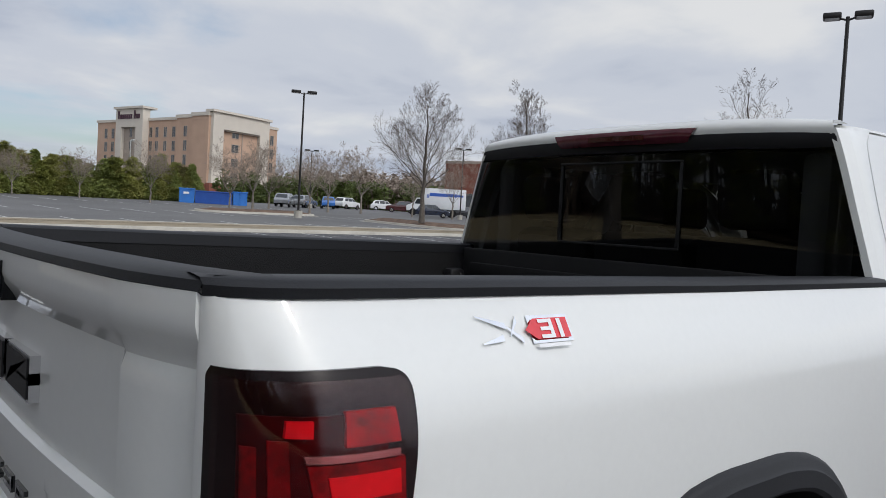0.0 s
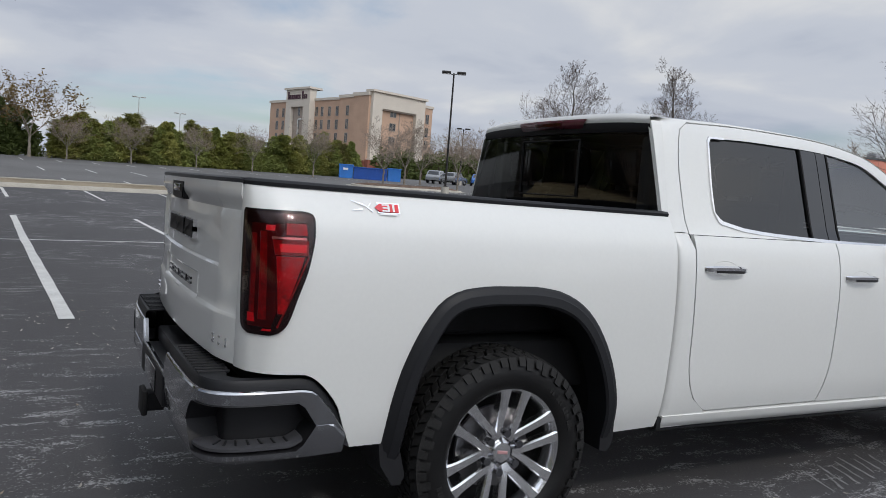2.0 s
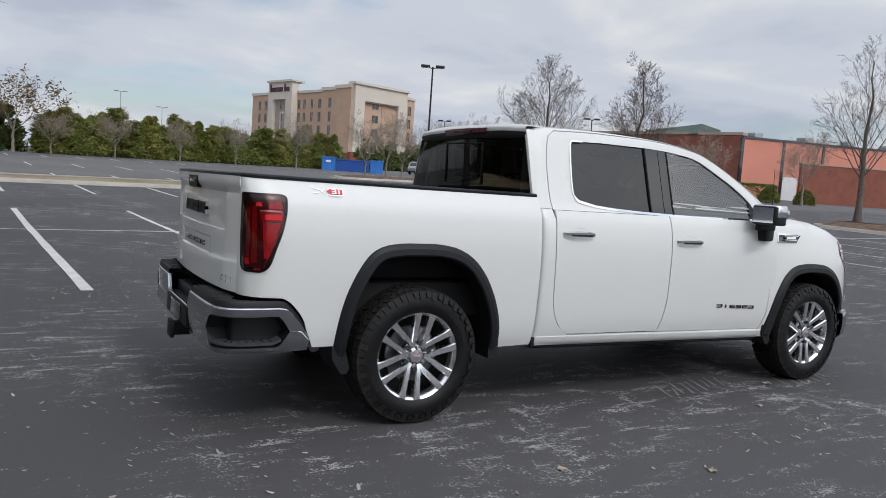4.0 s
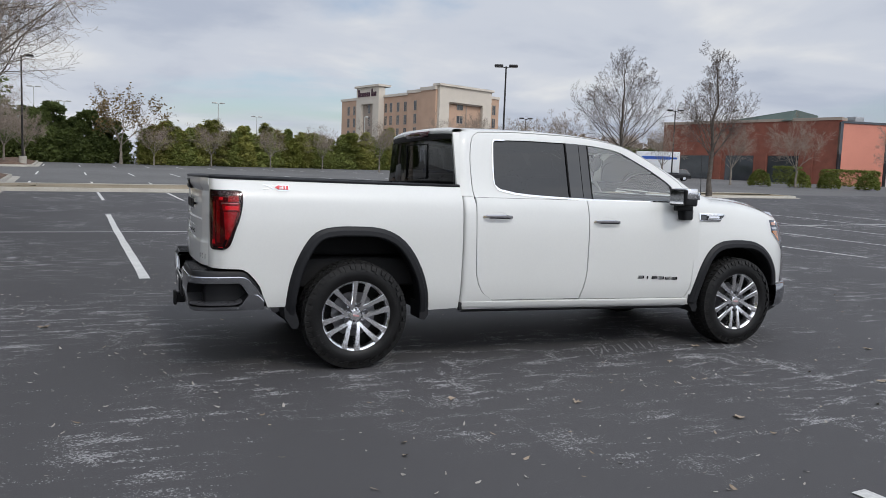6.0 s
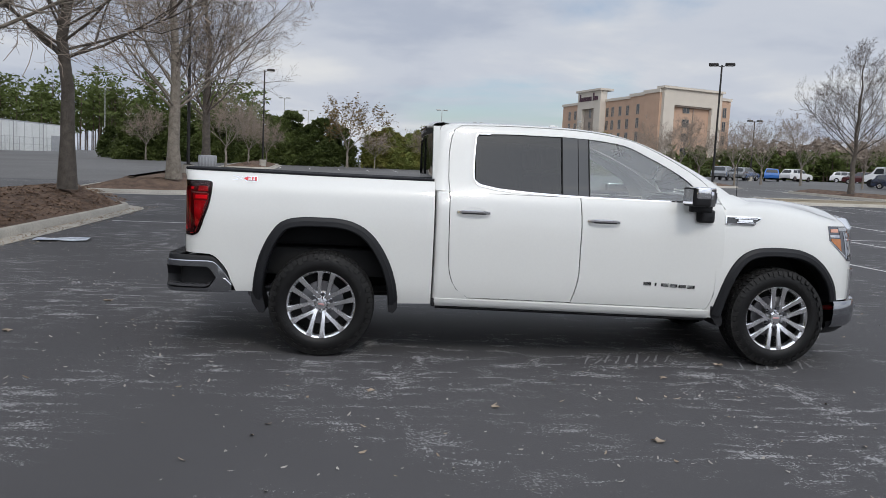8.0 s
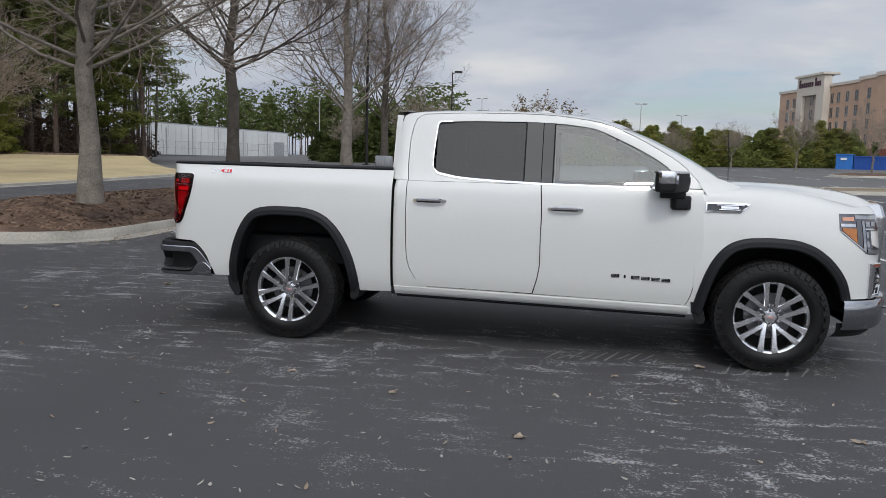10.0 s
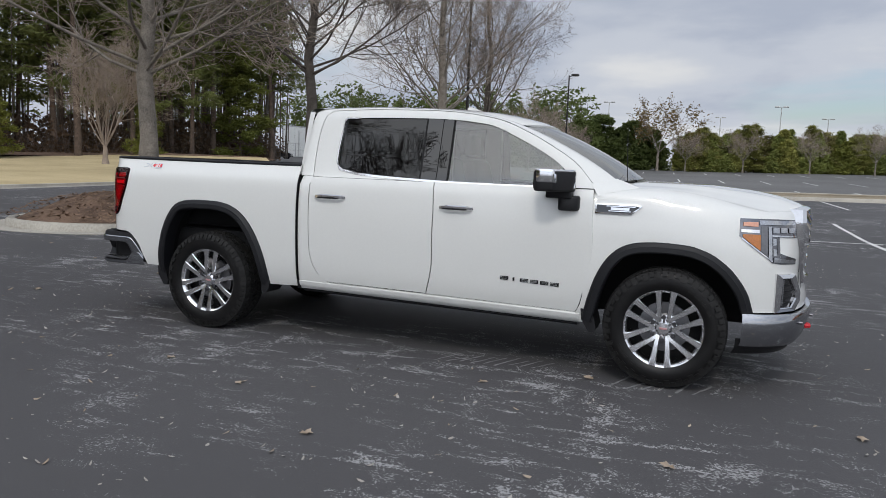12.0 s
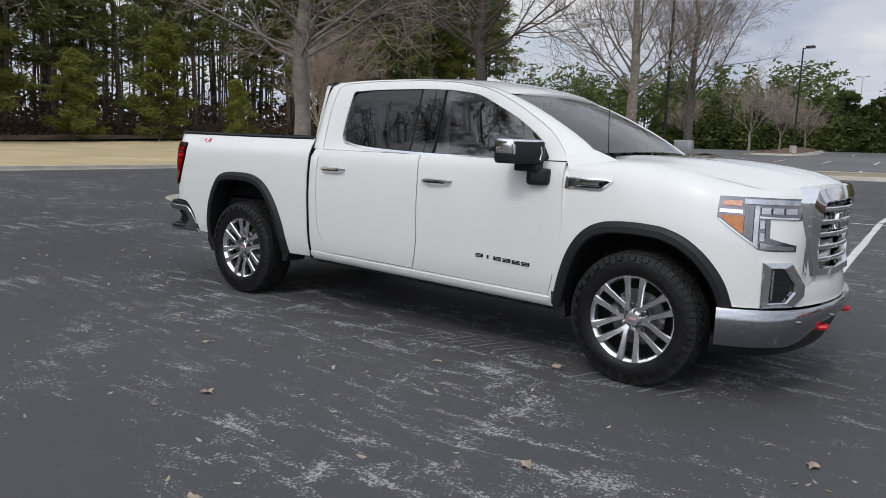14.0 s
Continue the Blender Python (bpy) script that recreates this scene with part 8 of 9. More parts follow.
def hotel():
    """Five storeys: long flank with a sign tower, end gable in a pale frame."""
    root = thing("hotel_building", "five-storey tan stucco hotel with pale tower and frame", "hotel", at=Matrix.Translation((57.3, 138.2, 3.3)) @ Matrix.Rotation(radians(17.0), 4, "Z"))
    H, L, W = 16.6, 38.0, 17.3
    win, wide = shared_window(0.85, 1.95), shared_window(1.6, 1.5)
    block("wall", root, (0.0, 0.4, 0), (W, L, H), STUCCO, "tan stucco walls")
    block("parapet", root, (-0.25, 0.2, H - 0.55), (W + 0.2, L + 0.2, H), STUCCO_PALE)
    # stepped bays beside the corner, each with its own parapet
    block("bay", root, (-0.9, 0.3, 0), (0.0, 5.2, H + 0.3), STUCCO)
    block("bay", root, (-0.5, 5.3, 0), (0.1, 10.4, H + 0.1), STUCCO)
    block("bay_parapet", root, (-1.1, 0.2, H - 0.1), (0.1, 5.4, H + 0.6), STUCCO_PALE)
    block("bay_parapet", root, (-0.7, 5.4, H - 0.3), (0.1, 10.6, H + 0.35), STUCCO_PALE)
    # sign tower
    block("tower", root, (-1.5, 20.0, 0), (0.2, 22.4, H + 1.9), STUCCO_PALE, "pale stucco sign tower")
    block("tower", root, (-1.5, 27.2, 0), (0.2, 29.2, H + 1.9), STUCCO_PALE)
    block("tower_head", root, (-1.5, 22.4, H - 1.9), (0.2, 27.2, H + 1.9), STUCCO_PALE)
    block("tower_recess", root, (-0.8, 22.4, 0), (0.1, 27.2, H - 1.9), TAUPE)
    block("cornice", root, (-1.9, 19.6, H + 1.9), (1.6, 29.6, H + 2.35), STUCCO_PALE)
    # script sign: plain dark marks
    for k in range(10):
        y = 28.4 - 0.72 * k - (0.4 if k > 6 else 0)
        h = 1.7 if k in (0, 7) else 0.95
        block("sign_mark", root, (-1.62, y - 0.50, H - 0.2), (-1.5, y, H - 0.2 + h), SIGN_DARK)
    # pale frame on the gable
    for lo, hi in (((-0.4, -0.5, 0), (2.2, 0.45, H + 0.7)), ((W - 5.6, -0.5, 0), (W - 3.1, 0.45, H + 0.7)), ((2.2, -0.5, H - 2.4), (W - 5.6, 0.45, H + 0.7))):
        block("gable_frame", root, lo, hi, STUCCO_PALE)
    block("gable_cornice", root, (-0.8, -0.9, H + 0.7), (W - 2.7, 1.5, H + 1.15), STUCCO_PALE)
    # darker taupe strip painted in for the shade under the frame's head
    block("gable_shade_line", root, (2.2, -0.2, H - 2.7), (W - 5.6, 0.42, H - 2.4), TAUPE)
    block("brick_base", root, (-1.0, -0.75, 0), (W + 0.3, 0.5, 3.5), BRICK, "red brick base course")
    block("brick_base", root, (-1.2, 0.5, 0), (0.0, L, 3.3), BRICK)
    block("band", root, (-0.6, -0.85, 3.5), (W + 0.35, 0.5, 3.85), STUCCO_PALE)
    bm = bmesh.new()
    prism(bm, [(4.2, 0, 3.4), (8.4, 0, 3.4), (8.4, -1.6, 2.4), (4.2, -1.6, 2.4)], (0, -0.75, 0), (0, -0.75, -0.12))
    part("awning", bm, WINDOW_DARK, root, "dark entrance awning")
    floors = [5.1 + 2.85 * k for k in range(4)]
    for z in floors:
        for y in (11.8, 14.5, 17.2, 19.2, 32.3, 34.8):
            put_window(win, root, Matrix.Translation((0.0, y, z)) @ Matrix.Rotation(radians(-90), 4, "Z"))
        put_window(win, root, Matrix.Translation((-0.5, 7.6, z)) @ Matrix.Rotation(radians(-90), 4, "Z"))
        put_window(win, root, Matrix.Translation((-0.8, 24.8, z)) @ Matrix.Rotation(radians(-90), 4, "Z"))
        put_window(wide, root, Matrix.Translation((5.9, 0.4, z)))
        block("downpipe", root, (7.6, 0.30, z - 1.4), (7.8, 0.42, z + 1.45), TAUPE)
        put_window(win, root, Matrix.Translation((W - 1.5, 0.4, z)))


hotel()


def shop():
    """Brick store with a gabled roof, then a long salmon wall in panels."""
    root = thing("store_building", "low brick and salmon-rendered store with green roof", "store", at=Matrix.Translation((0, 0, 2.55)))
    a, b, c = Vector((80.2, 95.0, 0)), Vector((90.0, 69.3, 0)), Vector((132, 58.8, 0))

    def wall(name, p, q, z0, z1, thick, mat, label="", out=0.0):
        d = (q - p).normalized()
        n = Vector((d.y, -d.x, 0))
        if n.dot(p) > 0:
            n = -n
        p, q = p + n * out, q + n * out
        bm = bmesh.new()
        prism(bm, [p + Vector((0, 0, z0)), q + Vector((0, 0, z0)), q + Vector((0, 0, z1)), p + Vector((0, 0, z1))], (0, 0, 0), -n * thick)
        return part(name, bm, mat, root, label), d, n
    wall("brick_wall", a, b, 0, 9.2, 2.0, BRICK, "red brick front")
    wall("coping", a, b, 9.2, 9.6, 2.2, TAUPE, out=0.1)
    for t0, t1 in ((0.12, 0.30), (0.40, 0.56), (0.64, 0.80)):
        wall("dark_bay", a.lerp(b, t0), a.lerp(b, t1), 0.2, 4.2, 0.3, WINDOW_DARK, out=0.06)
    for t in (0.08, 0.34, 0.60, 0.84):
        wall("brick_pier", a.lerp(b, t), a.lerp(b, t + 0.035), 0, 4.6, 0.6, BRICK, out=0.35)
    bm = bmesh.new()
    g0, g1 = a + Vector((6, -6, 9.3)), b + Vector((-3.0, 6.0, 9.3))
    back = Vector((9, 4, 0))
    ridge = g1 + Vector((1.5, 0.5, 1.6))
    prism(bm, [g0, g1, ridge, g0.lerp(ridge, 0.25) + Vector((0, 0, 0.3))], (0, 0, 0), back)
    part("roof", bm, ROOF_GREEN, root, "grey-green gabled metal roof")
    n = 6
    for k in range(n):
        p, q = b.lerp(c, k / n), b.lerp(c, (k + 0.985) / n)
        wall("wall_panel", p, q, 0, 8.75, 0.4, SALMON, "salmon rendered wall panel")
        wall("panel_post", b.lerp(c, k / n - 0.004), b.lerp(c, k / n + 0.006), 0, 8.9, 0.4, WINDOW_DARK, out=0.12)
    wall("coping", b, c, 8.75, 9.05, 0.8, WINDOW_DARK, out=0.15)
    wall("service_door", b.lerp(c, 0.175), b.lerp(c, 0.235), 0, 3.6, 0.3, TRUCK_WHITE, "white service door", out=0.08)
    for t in (0.12, 0.33, 0.52, 0.7):
        p = b.lerp(c, t)
        bm = bmesh.new()
        soft_box(bm, (p.x - 0.9, p.y + 2.5, 9.0), (p.x + 0.9, p.y + 4.0, 10.0), 0.05)
        part("roof_unit", bm, GALV, root, "grey roof unit")
    low = thing("brick_screen_wall", "dark red brick screen wall before the store", "wall", at=Matrix.Translation((0, 0, 2.2)))
    bm = bmesh.new()
    p, q = Vector((88.3, 58.2, 0)), Vector((118, 47.5, 0))
    d = (q - p).normalized()
    prism(bm, [p, q, q + Vector((0, 0, 5.3)), p + Vector((0, 0, 5.3))], (0, 0, 0), Vector((-d.y, d.x, 0)) * 0.4)
    part("wall", bm, BRICK, low)
    bm = bmesh.new()
    prism(bm, [p + Vector((0, 0, 5.3)), q + Vector((0, 0, 5.3)), q + Vector((0, 0, 5.45)), p + Vector((0, 0, 5.45))], Vector((d.y, -d.x, 0)) * 0.08, Vector((-d.y, d.x, 0)) * 0.48)
    part("coping", bm, TAUPE, low)


shop()


def clipped_shrub(x, y, l, w, h, seed, turn, label, round_top=False):
    rng = random.Random(seed)
    v, f = [], []
    for _ in range(int(900 * max(1, l / 2))):
        if round_top:
            d = Vector((rng.gauss(0, 1), rng.gauss(0, 1), abs(rng.gauss(0, 1)))).normalized()
            c = Vector((d.x * l / 2, d.y * w / 2, 0.05 + d.z * h)) * rng.uniform(0.9, 1.02)
        else:
            c = Vector((rng.uniform(-l / 2, l / 2), rng.uniform(-w / 2, w / 2), rng.uniform(0, h)))
            k = rng.randrange(5)
            if k < 2:
                c.z = h * rng.uniform(0.94, 1.03)
            elif k < 4:
                c.y = rng.choice((-1, 1)) * w / 2 * rng.uniform(0.92, 1.04)
            else:
                c.x = rng.choice((-1, 1)) * l / 2 * rng.uniform(0.95, 1.03)
        leaf_cards(rng, v, f, c, 0.22)
    me = raw_mesh("shrub", v, f, BOXWOOD)
    ob = new("shrub", me)
    ob.matrix_basis = on_ground(x, y, 0.05, turn)
    tagged(ob, label, "shrub", "clipped shrubs")


clipped_shrub(84.0, 62.5, 7.0, 1.6, 2.0, 1, -20, "clipped yellow-green box hedge")
clipped_shrub(78.0, 67.0, 3.0, 1.8, 2.2, 2, -20, "clipped yellow-green box shrub")
for k, (x, y) in enumerate(((62.6, 56.5), (66.0, 54.2), (68.6, 52.6), (72, 50.5), (75.5, 48.5))):
    clipped_shrub(x, y, 2.4, 2.2, 1.7, 10 + k, 0, "rounded clipped yellow-green shrub", True)


def lamp_post(x, y, height, heads, mat, label, base=0.55, up=0.0, reach=0.75, turn=0.0, group="lamp posts", box_head=True):
    root = thing("lamp_post", label, "lamp post", group, at=on_ground(x, y, up, turn))
    bm = bmesh.new()
    if base:
        bmesh.ops.create_cone(bm, cap_ends=True, segments=16, radius1=0.30, radius2=0.30, depth=base, matrix=Matrix.Translation((0, 0, base / 2)))
        part("footing", bm, CONCRETE, root, "concrete footing")
        bm = bmesh.new()
    tube(bm, [(0, 0, base), (0, 0, height)], [0.085, 0.06], 8)
    soft_box(bm, (-0.16, -0.16, base), (0.16, 0.16, base + 0.05), 0.01)
    part("post", bm, mat, root)
    for k in range(heads):
        s = -1 if k else 1
        bm = bmesh.new()
        tube(bm, [(0, 0, height - 0.12), (s * reach * 0.45, 0, height - 0.02)], 0.035, 6)
        part("arm", bm, mat, root)
        bm = bmesh.new()
        soft_box(bm, (min(s * 0.30 * reach, s * reach * 1.2), -0.24, height - 0.06), (max(s * 0.30 * reach, s * reach * 1.2), 0.24, height + 0.13), 0.05)
        head = part("lamp_head", bm, mat, root)
        bm = bmesh.new()
        box(bm, (min(s * 0.4 * reach, s * reach * 1.1), -0.18, height - 0.075), (max(s * 0.4 * reach, s * reach * 1.1), 0.18, height - 0.06))
        part("lamp_glass", bm, WHITE, head)
    return root


lamp_post(25.2, 46.0, 9.0, 2, POST_DARK, "tall dark twin-headed car-park lamp post", up=0.1, turn=-28)
lamp_post(-8.9, 31.9, 12.5, 2, POST_DARK, "tall dark lamp post standing among bare trees", up=0.4)
lamp_post(-9.8, 63.5, 8.9, 1, POST_DARK, "dark single-headed lamp post by the hedge", base=0.8)
lamp_post(24.5, 8.9, 8.9, 2, POST_DARK, "dark twin-headed lamp post near the stalls", turn=-68, reach=0.62)
lamp_post(56.35, 63.65, 8.2, 2, POST_DARK, "dark twin-headed lamp post near the store", turn=-38)
lamp_post(25.8, 86.0, 6.6, 1, POST_PALE, "short pale lamp post by the hedge", base=0.35, reach=0.35)
lamp_post(48.0, 84.0, 7.5, 2, POST_DARK, "dark twin-headed lamp post before the hotel", turn=-30)
lamp_post(-6.8, -16.5, 9.0, 2, POST_DARK, "dark twin-headed lamp post in the near island", turn=30)
for x, y, h in ((12.9, 135.0, 10.4), (-17.0, 140.0, 11.5), (-6.0, 160.0, 12.0), (3.0, 170, 11.0), (-46.0, 128.0, 11.0), (-12.0, 135.0, 9.0), (22.0, 150.0, 9.5)):
    lamp_post(x, y, h, 2, POST_PALE, "far pale lamp post beyond the hedge", base=0.4, group="far lamp posts", reach=0.9)


def waste_skips():
    """Blue steel skip flanked by two taller blue bins."""
    for k, (u, w, h, mat, label) in enumerate(((-2.35, 1.35, 1.72, BLUE_PALE, "bright blue steel bin with white label"), (0.05, 3.3, 1.55, BLUE, "long dark blue steel skip"), (2.45, 1.3, 1.66, BLUE_PALE, "bright blue steel bin"))):
        root = thing("waste_skip", label, "skip", "blue skips", at=on_ground(33.6 + 1.21 * u * math.cos(radians(-22)), 80.9 + 1.21 * u * math.sin(radians(-22)), -0.5, -22) @ Matrix.Scale(1.21, 4))
        bm = bmesh.new()
        box(bm, (-w / 2, -0.8, 0.12), (w / 2, 0.8, h))
        part("body", bm, mat, root)
        bm = bmesh.new()
        for x in span(-w / 2 + 0.12, w / 2 - 0.12, max(3, int(w / 0.4))):
            box(bm, (x - 0.035, -0.86, 0.12), (x + 0.035, -0.8, h - 0.05))
        part("ribs", bm, mat, root)
        bm = bmesh.new()
        soft_box(bm, (-w / 2 - 0.05, -0.88, h - 0.08), (w / 2 + 0.05, 0.85, h + 0.03), 0.02)
        part("rim", bm, mat, root)
        for x in (-w / 2 + 0.2, w / 2 - 0.2):
            bm = bmesh.new()
            tube(bm, [(x, -0.75, 0.06), (x, 0.75, 0.06)], 0.07, 8)
            part("roller", bm, DARK, root)
        if k == 0:
            block("label_plate", root, (-0.3, -0.872, 1.2), (0.2, -0.86, 1.4), WHITE)


waste_skips()


def car_meshes():
    """A compact sport-utility body, its glass and its wheels."""
    side = [(-2.15, 0.42), (-2.2, 0.75), (-2.12, 1.02), (-1.95, 1.10), (-1.70, 1.52), (-1.45, 1.62), (-0.2, 1.66), (0.35, 1.60), (0.95, 1.12), (1.75, 1.02), (2.12, 0.86), (2.2, 0.55), (2.12, 0.34)]
    path = through_points(side, 40)
    bm = bmesh.new()
    rows = []
    for p in path:
        tuck = 0.20 * max(0, (p.y - 1.02) / 0.6)
        half = 0.90 - tuck - 0.08 * max(0, abs(p.x) - 1.8)
        rows.append([Vector((p.x, y, p.y - 0.025 * (abs(y) / half) ** 6)) for y in [u * half for u in (-1, -0.9, -0.4, 0, 0.4, 0.9, 1)]])
    sheet(bm, rows)
    for s in (-1, 1):
        low = []
        for p, r in zip(path, rows):
            e = r[0] if s < 0 else r[-1]
            w = 0.90 - 0.08 * max(0, abs(p.x) - 1.8)
            low.append([e, Vector((p.x, s * w, min(e.z, 1.0))), Vector((p.x, s * (w + 0.01), min(e.z, 0.75))), Vector((p.x, s * (w - 0.02), min(e.z, 0.34)))])
        sheet(bm, low)
    body = part("body", bm, CAR_COLOURS["black"], None)
    panes = []
    for s in (-1, 1):
        def wpt(x, z):
            return Vector((x, s * (0.905 - 0.20 * max(0, (z - 1.02) / 0.6)), z))
        for quad in (((-1.62, 1.12), (-0.85, 1.10), (-0.85, 1.54), (-1.48, 1.50)), ((-0.78, 1.10), (0.05, 1.10), (0.02, 1.56), (-0.78, 1.55)), ((0.12, 1.10), (0.82, 1.12), (0.36, 1.52), (0.10, 1.55))):
            panes.append([wpt(*q) for q in quad])
    panes.append([Vector(p) for p in ((0.46, -0.62, 1.555), (0.46, 0.62, 1.555), (0.98, 0.74, 1.14), (0.98, -0.74, 1.14))])
    panes.append([Vector(p) for p in ((-1.735, -0.6, 1.50), (-1.735, 0.6, 1.50), (-2.0, 0.7, 1.10), (-2.0, -0.7, 1.10))])
    windows = []
    for quad in panes:
        bm = bmesh.new()
        bm.faces.new([bm.verts.new(p) for p in quad])
        windows.append(part("window", bm, WINDOW_DARK, None))
    bm = bmesh.new()
    tube(bm, [(0, -0.11, 0), (0, 0.11, 0)], 0.345, 20)
    wheel = part("wheel", bm, RUBBER, None)
    bm = bmesh.new()
    tube(bm, [(0, -0.118, 0), (0, -0.10, 0)], 0.21, 16)
    rim = part("rim", bm, ALLOY, None)
    bm = bmesh.new()
    soft_box(bm, (2.06, -0.82, 0.68), (2.20, -0.45, 0.84), 0.03)
    lamps = part("headlight", bm, LAMP, None)
    out = {o.name.split(".")[0]: o.data for o in (body, wheel, rim, lamps)}
    out["windows"] = [o.data for o in windows]
    for o in [body, wheel, rim, lamps] + windows:
        bpy.data.objects.remove(o)
    return out


CAR = car_meshes()


def parked_car(x, y, turn, colour, label, scale=1.0):
    root = thing("parked_car", label, "car", "parked cars", at=on_ground(x, y, 0.01, turn) @ Matrix.Scale(scale, 4))
    me = CAR["body"].copy()
    me.materials[0] = CAR_COLOURS[colour]
    new("body", me).parent = root
    for pane in CAR["windows"]:
        new("window", pane).parent = root
    for dy in (0.0, 1.27):
        lamp = new("headlight", CAR["headlight"])
        lamp.parent, lamp.matrix_basis = root, Matrix.Translation((0, dy, 0))
    for wx in (-1.32, 1.36):
        for s in (-1, 1):
            wh = new("wheel", CAR["wheel"])
            wh.parent = root
            wh.matrix_basis = Matrix.Translation((wx, s * 0.80, 0.345)) @ Matrix.Rotation(math.pi if s > 0 else 0, 4, "Z")
            new("rim", CAR["rim"]).parent = wh


parked_car(54.6, 66.6, -38, "navy", "dark blue sport-utility car in a stall", 0.92)
parked_car(62.0, 70.0, 150, "black", "black sport-utility car beside the lamp post", 0.9)
parked_car(63.0, 84.0, 142, "maroon", "dark maroon car before the trees")
parked_car(58.0, 90.5, 20, "white", "white car in the far row")
parked_car(47.6, 84.6, 35, "silver", "silver car in the far row")
parked_car(51.6, 85.4, 62, "blue", "bright blue car in the far row")
parked_car(44.2, 83.4, 48, "silver", "grey car in the far row", 1.05)
parked_car(75.0, 105.0, -30, "white", "white van-like car in the far row", 1.1)
parked_car(-62.0, 96.0, 20, "black", "black car parked under the pines")


def box_truck():
    root = thing("box_truck", "white box truck with a blue stripe and sloping hood", "truck", at=on_ground(59.5, 72.0, 0.02, -37.5))
    bm = bmesh.new()
    soft_box(bm, (-1.55, -1.15, 0.95), (3.75, 1.15, 3.55), 0.04)
    cargo = part("cargo_box", bm, TRUCK_WHITE, root, "white cargo box")
    bm = bmesh.new()
    box(bm, (-0.9, -1.165, 2.55), (2.6, -1.152, 2.95))
    part("stripe", bm, STRIPE_BLUE, cargo, "blue side stripe")
    bm = bmesh.new()
    for k in range(5):
        box(bm, (-1.25 + 0.07 * k, -1.165, 2.3), (-1.21 + 0.07 * k, -1.152, 2.75))
    box(bm, (2.1, -1.166, 2.6), (3.4, -1.153, 2.85))
    tagged(part("marks", bm, STRIPE_BLUE, cargo), "small blue marks", kind="stuff")
    bm = bmesh.new()
    prism(bm, [(-1.6, 0, 0.6), (-3.75, 0, 0.6), (-3.78, 0, 1.25), (-2.95, 0, 1.5), (-2.55, 0, 2.25), (-1.6, 0, 2.35)], (0, -0.98, 0), (0, 0.98, 0))
    bmesh.ops.bevel(bm, geom=bm.edges[:], offset=0.06, segments=2, affect="EDGES")
    cab = part("cab", bm, TRUCK_WHITE, root, "white cab")
    bm = bmesh.new()
    for s in (-1, 1):
        bm.faces.new([bm.verts.new((x, s * 0.99, z)) for x, z in ((-1.75, 1.5), (-2.75, 1.5), (-2.45, 2.12), (-1.75, 2.15))])
    bm.faces.new([bm.verts.new(p) for p in ((-2.94, -0.85, 1.55), (-2.94, 0.85, 1.55), (-2.58, 0.8, 2.2), (-2.58, -0.8, 2.2))])
    part("cab_glass", bm, WINDOW_DARK, cab)
    bm = bmesh.new()
    box(bm, (-3.6, -0.4, 0.5), (3.7, 0.4, 0.95))
    part("chassis", bm, DARK, root)
    for x in (-2.9, 2.2):
        for s in (-1, 1):
            bm = bmesh.new()
            tube(bm, [(x, s * 0.78, 0.45), (x, s * 1.08, 0.45)], 0.45, 18)
            part("wheel", bm, RUBBER, root)


box_truck()


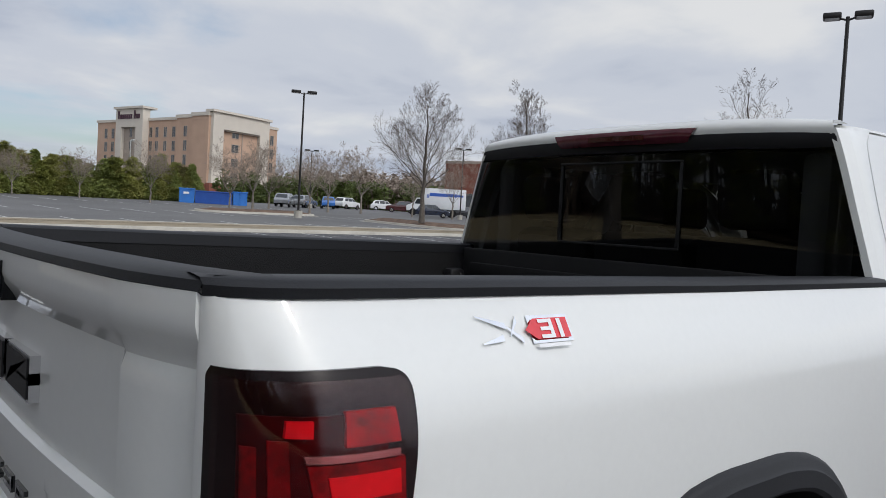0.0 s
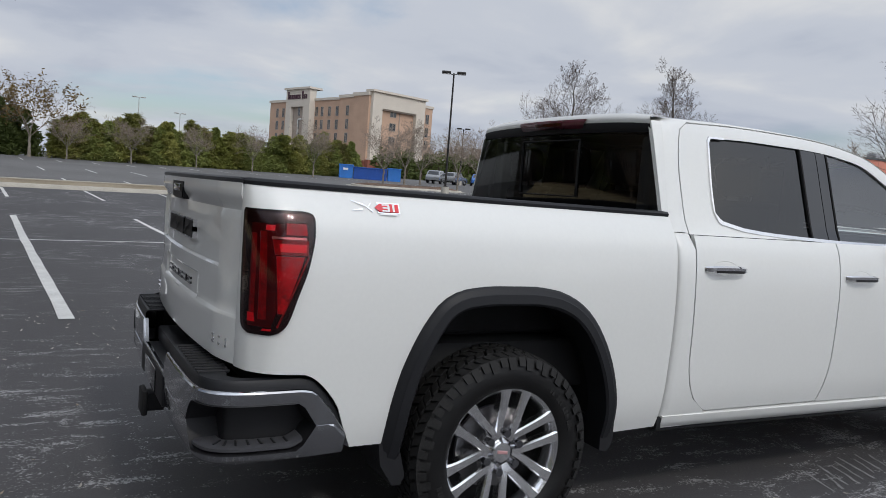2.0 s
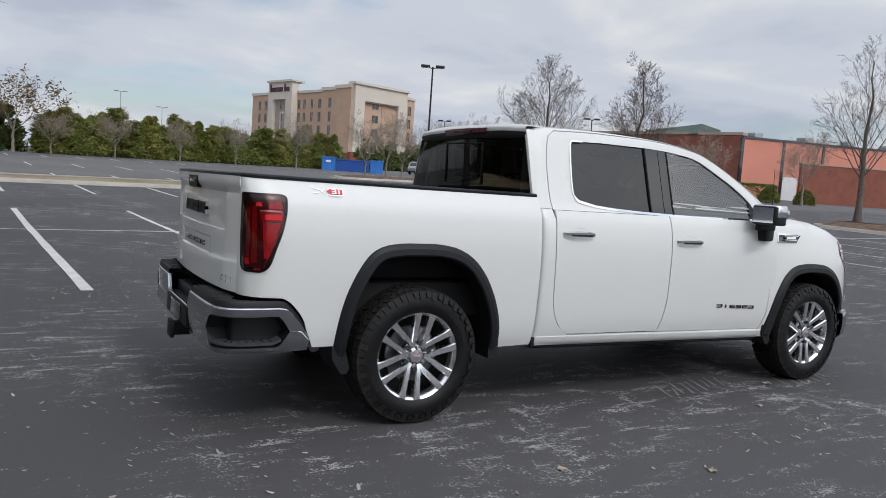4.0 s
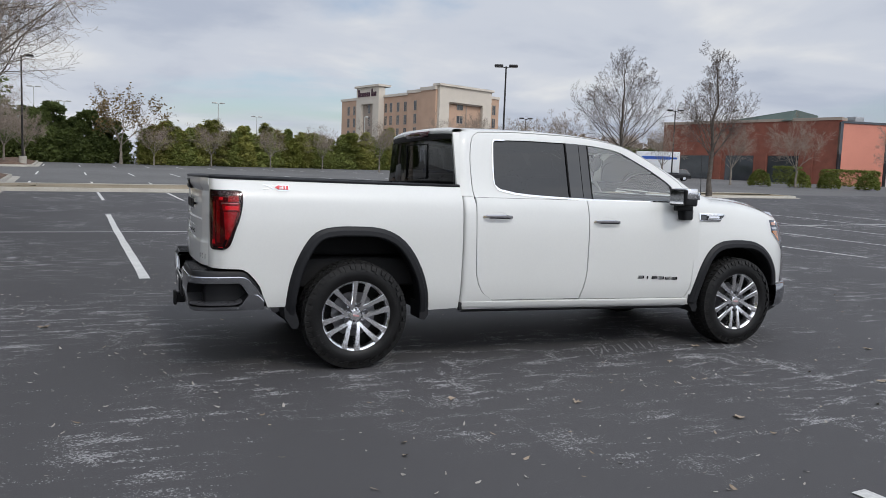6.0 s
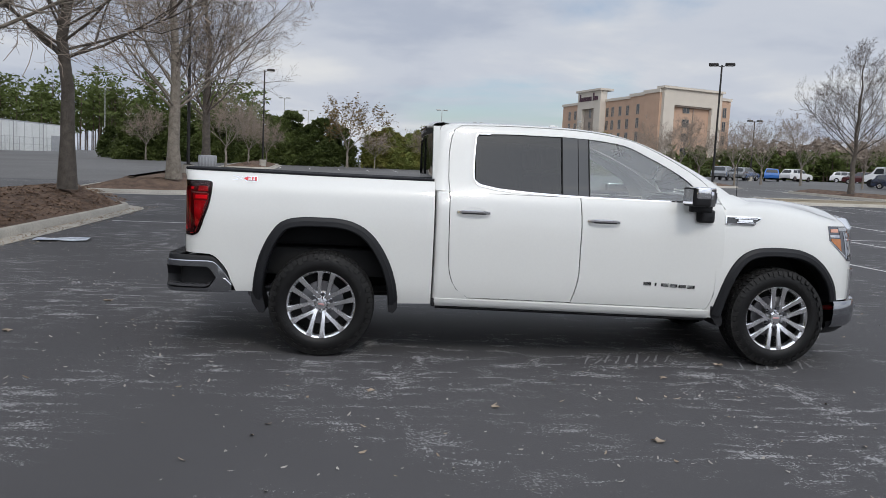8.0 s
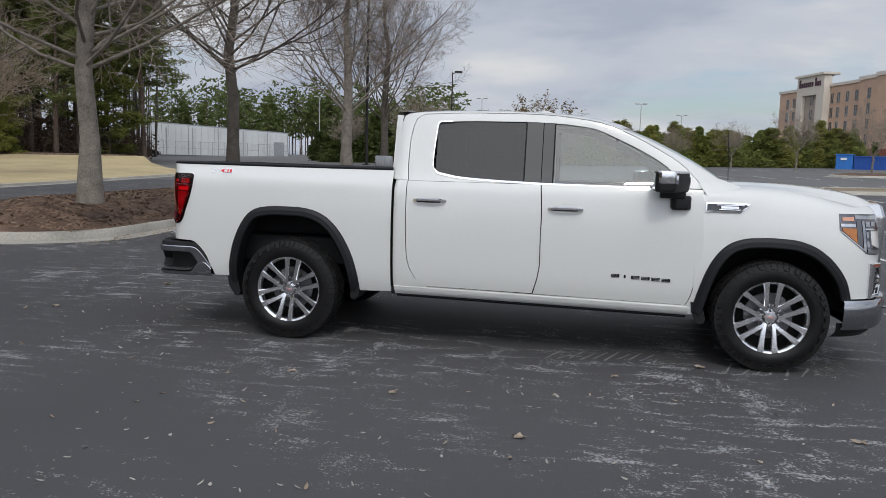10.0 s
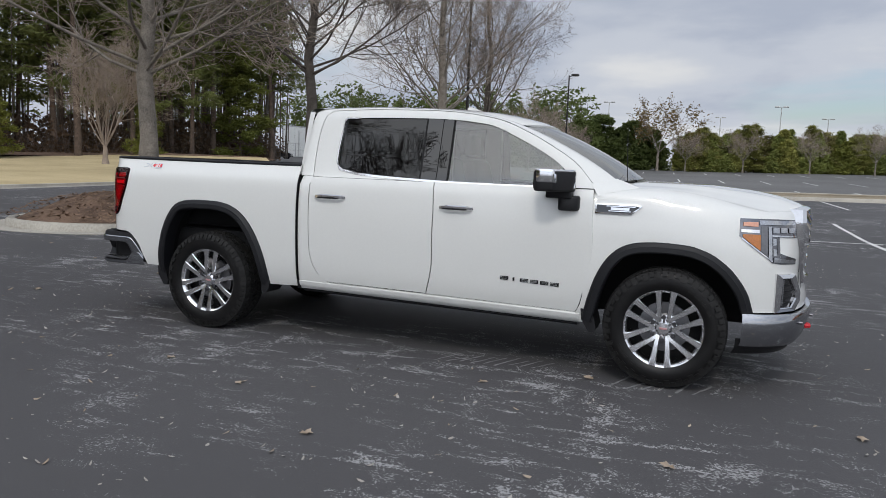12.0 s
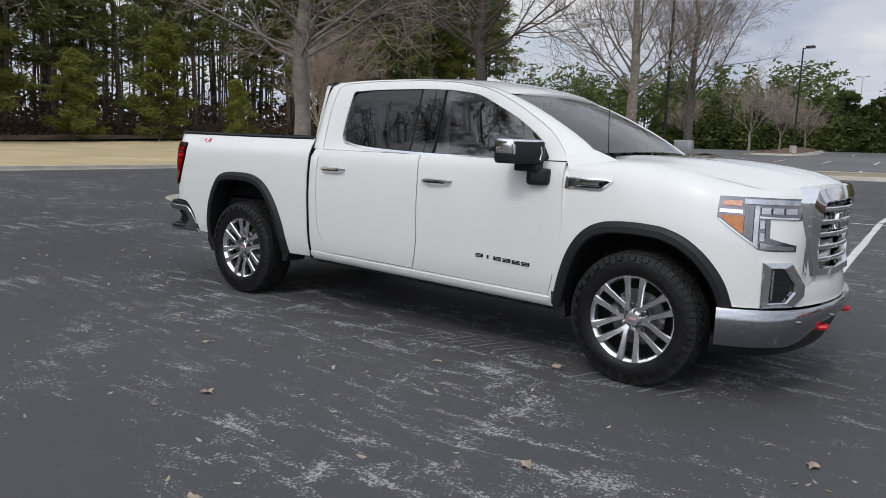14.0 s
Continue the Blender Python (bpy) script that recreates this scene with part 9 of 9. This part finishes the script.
def shed():
    """Long white metal shed with a shallow roof, behind a chain-link fence."""
    p, q = Vector((-65.9, 103.3, 0)), Vector((-47.8, 117.1, 0))
    d = (q - p).normalized()
    n = Vector((-d.y, d.x, 0))
    z = 2.0
    root = thing("metal_shed", "long white metal-clad shed with shallow roof", "shed", at=Matrix.Translation((0, 0, z)))
    L = (q - p).length
    count = 22
    for k in range(count):
        a, b = p + d * (L * k / count), p + d * (L * (k + 0.96) / count)
        h = 5.0 - 0.9 * k / count
        bm = bmesh.new()
        prism(bm, [a, b, b + Vector((0, 0, h - 0.04)), a + Vector((0, 0, h))], (0, 0, 0), n * 0.2)
        part("cladding_panel", bm, SHED_WALL, root)
    bm = bmesh.new()
    prism(bm, [p + Vector((0, 0, 5.02)), q + Vector((0, 0, 4.1)), q + n * 12 + Vector((0, 0, 4.6)), p + n * 12 + Vector((0, 0, 5.6))], (0, 0, 0), (0, 0, 0.18))
    part("roof", bm, GALV, root, "grey metal roof")
    bm = bmesh.new()
    prism(bm, [q, q + n * 12, q + n * 12 + Vector((0, 0, 4.5)), q + Vector((0, 0, 4.1))], (0, 0, 0), -d * 0.2)
    part("end_wall", bm, SHED_WALL, root)
    bm = bmesh.new()
    c = p + d * (L * 0.93)
    box(bm, (-0.9, -0.15, 0), (0.9, 0.1, 2.6), Matrix.Translation(c) @ Matrix.Rotation(math.atan2(d.y, d.x), 4, "Z"))
    part("door", bm, GALV, root, "grey metal door")
    for t in (0.12, 0.30, 0.48, 0.66, 0.84):
        bm = bmesh.new()
        c = p + d * L * t - n * 0.12
        tube(bm, [c, c + Vector((0, 0, 4.4))], 0.06, 6)
        part("downpipe", bm, GALV, root)
    fence = thing("chain_fence", "galvanised chain-link fence before the shed", "fence", at=Matrix.Translation((0, 0, z - 0.15)))
    a, b = p - n * 5 - d * 2, q - n * 5 + d * 3
    m = 15
    for k in range(m + 1):
        c = a.lerp(b, k / m)
        bm = bmesh.new()
        tube(bm, [c, c + Vector((0, 0, 2.3))], 0.045, 6)
        part("post", bm, GALV, fence)
    for h in (0.1, 1.15, 2.2):
        bm = bmesh.new()
        tube(bm, [a + Vector((0, 0, h)), b + Vector((0, 0, h))], 0.022, 5)
        part("rail", bm, GALV, fence)
    bm = bmesh.new()
    for k in range(120):
        c, e = a.lerp(b, k / 120), a.lerp(b, (k + 5) / 120)
        tube(bm, [c + Vector((0, 0, 0.1)), e + Vector((0, 0, 2.2))], 0.006, 3, cap=False)
        tube(bm, [c + Vector((0, 0, 2.2)), e + Vector((0, 0, 0.1))], 0.006, 3, cap=False)
    mesh = part("wire_mesh", bm, GALV, fence)
    tagged(mesh, kind="stuff")


shed()
# steel utility box and bin in the second island
bm = bmesh.new()
soft_box(bm, (-0.45, -0.3, 0), (0.45, 0.3, 0.95), 0.04)
b = part("utility_box", bm, GALV, None)
for k in range(6):
    bm = bmesh.new()
    soft_box(bm, (-0.40 + 0.15 * k, -0.325, 0.08), (-0.33 + 0.15 * k, -0.29, 0.85), 0.01)
    part("slat", bm, GALV, b)
b.matrix_basis = on_ground(-8.1, 32.6, 0.5, 10)
tagged(b, "grey slatted utility box among the trees", "box")
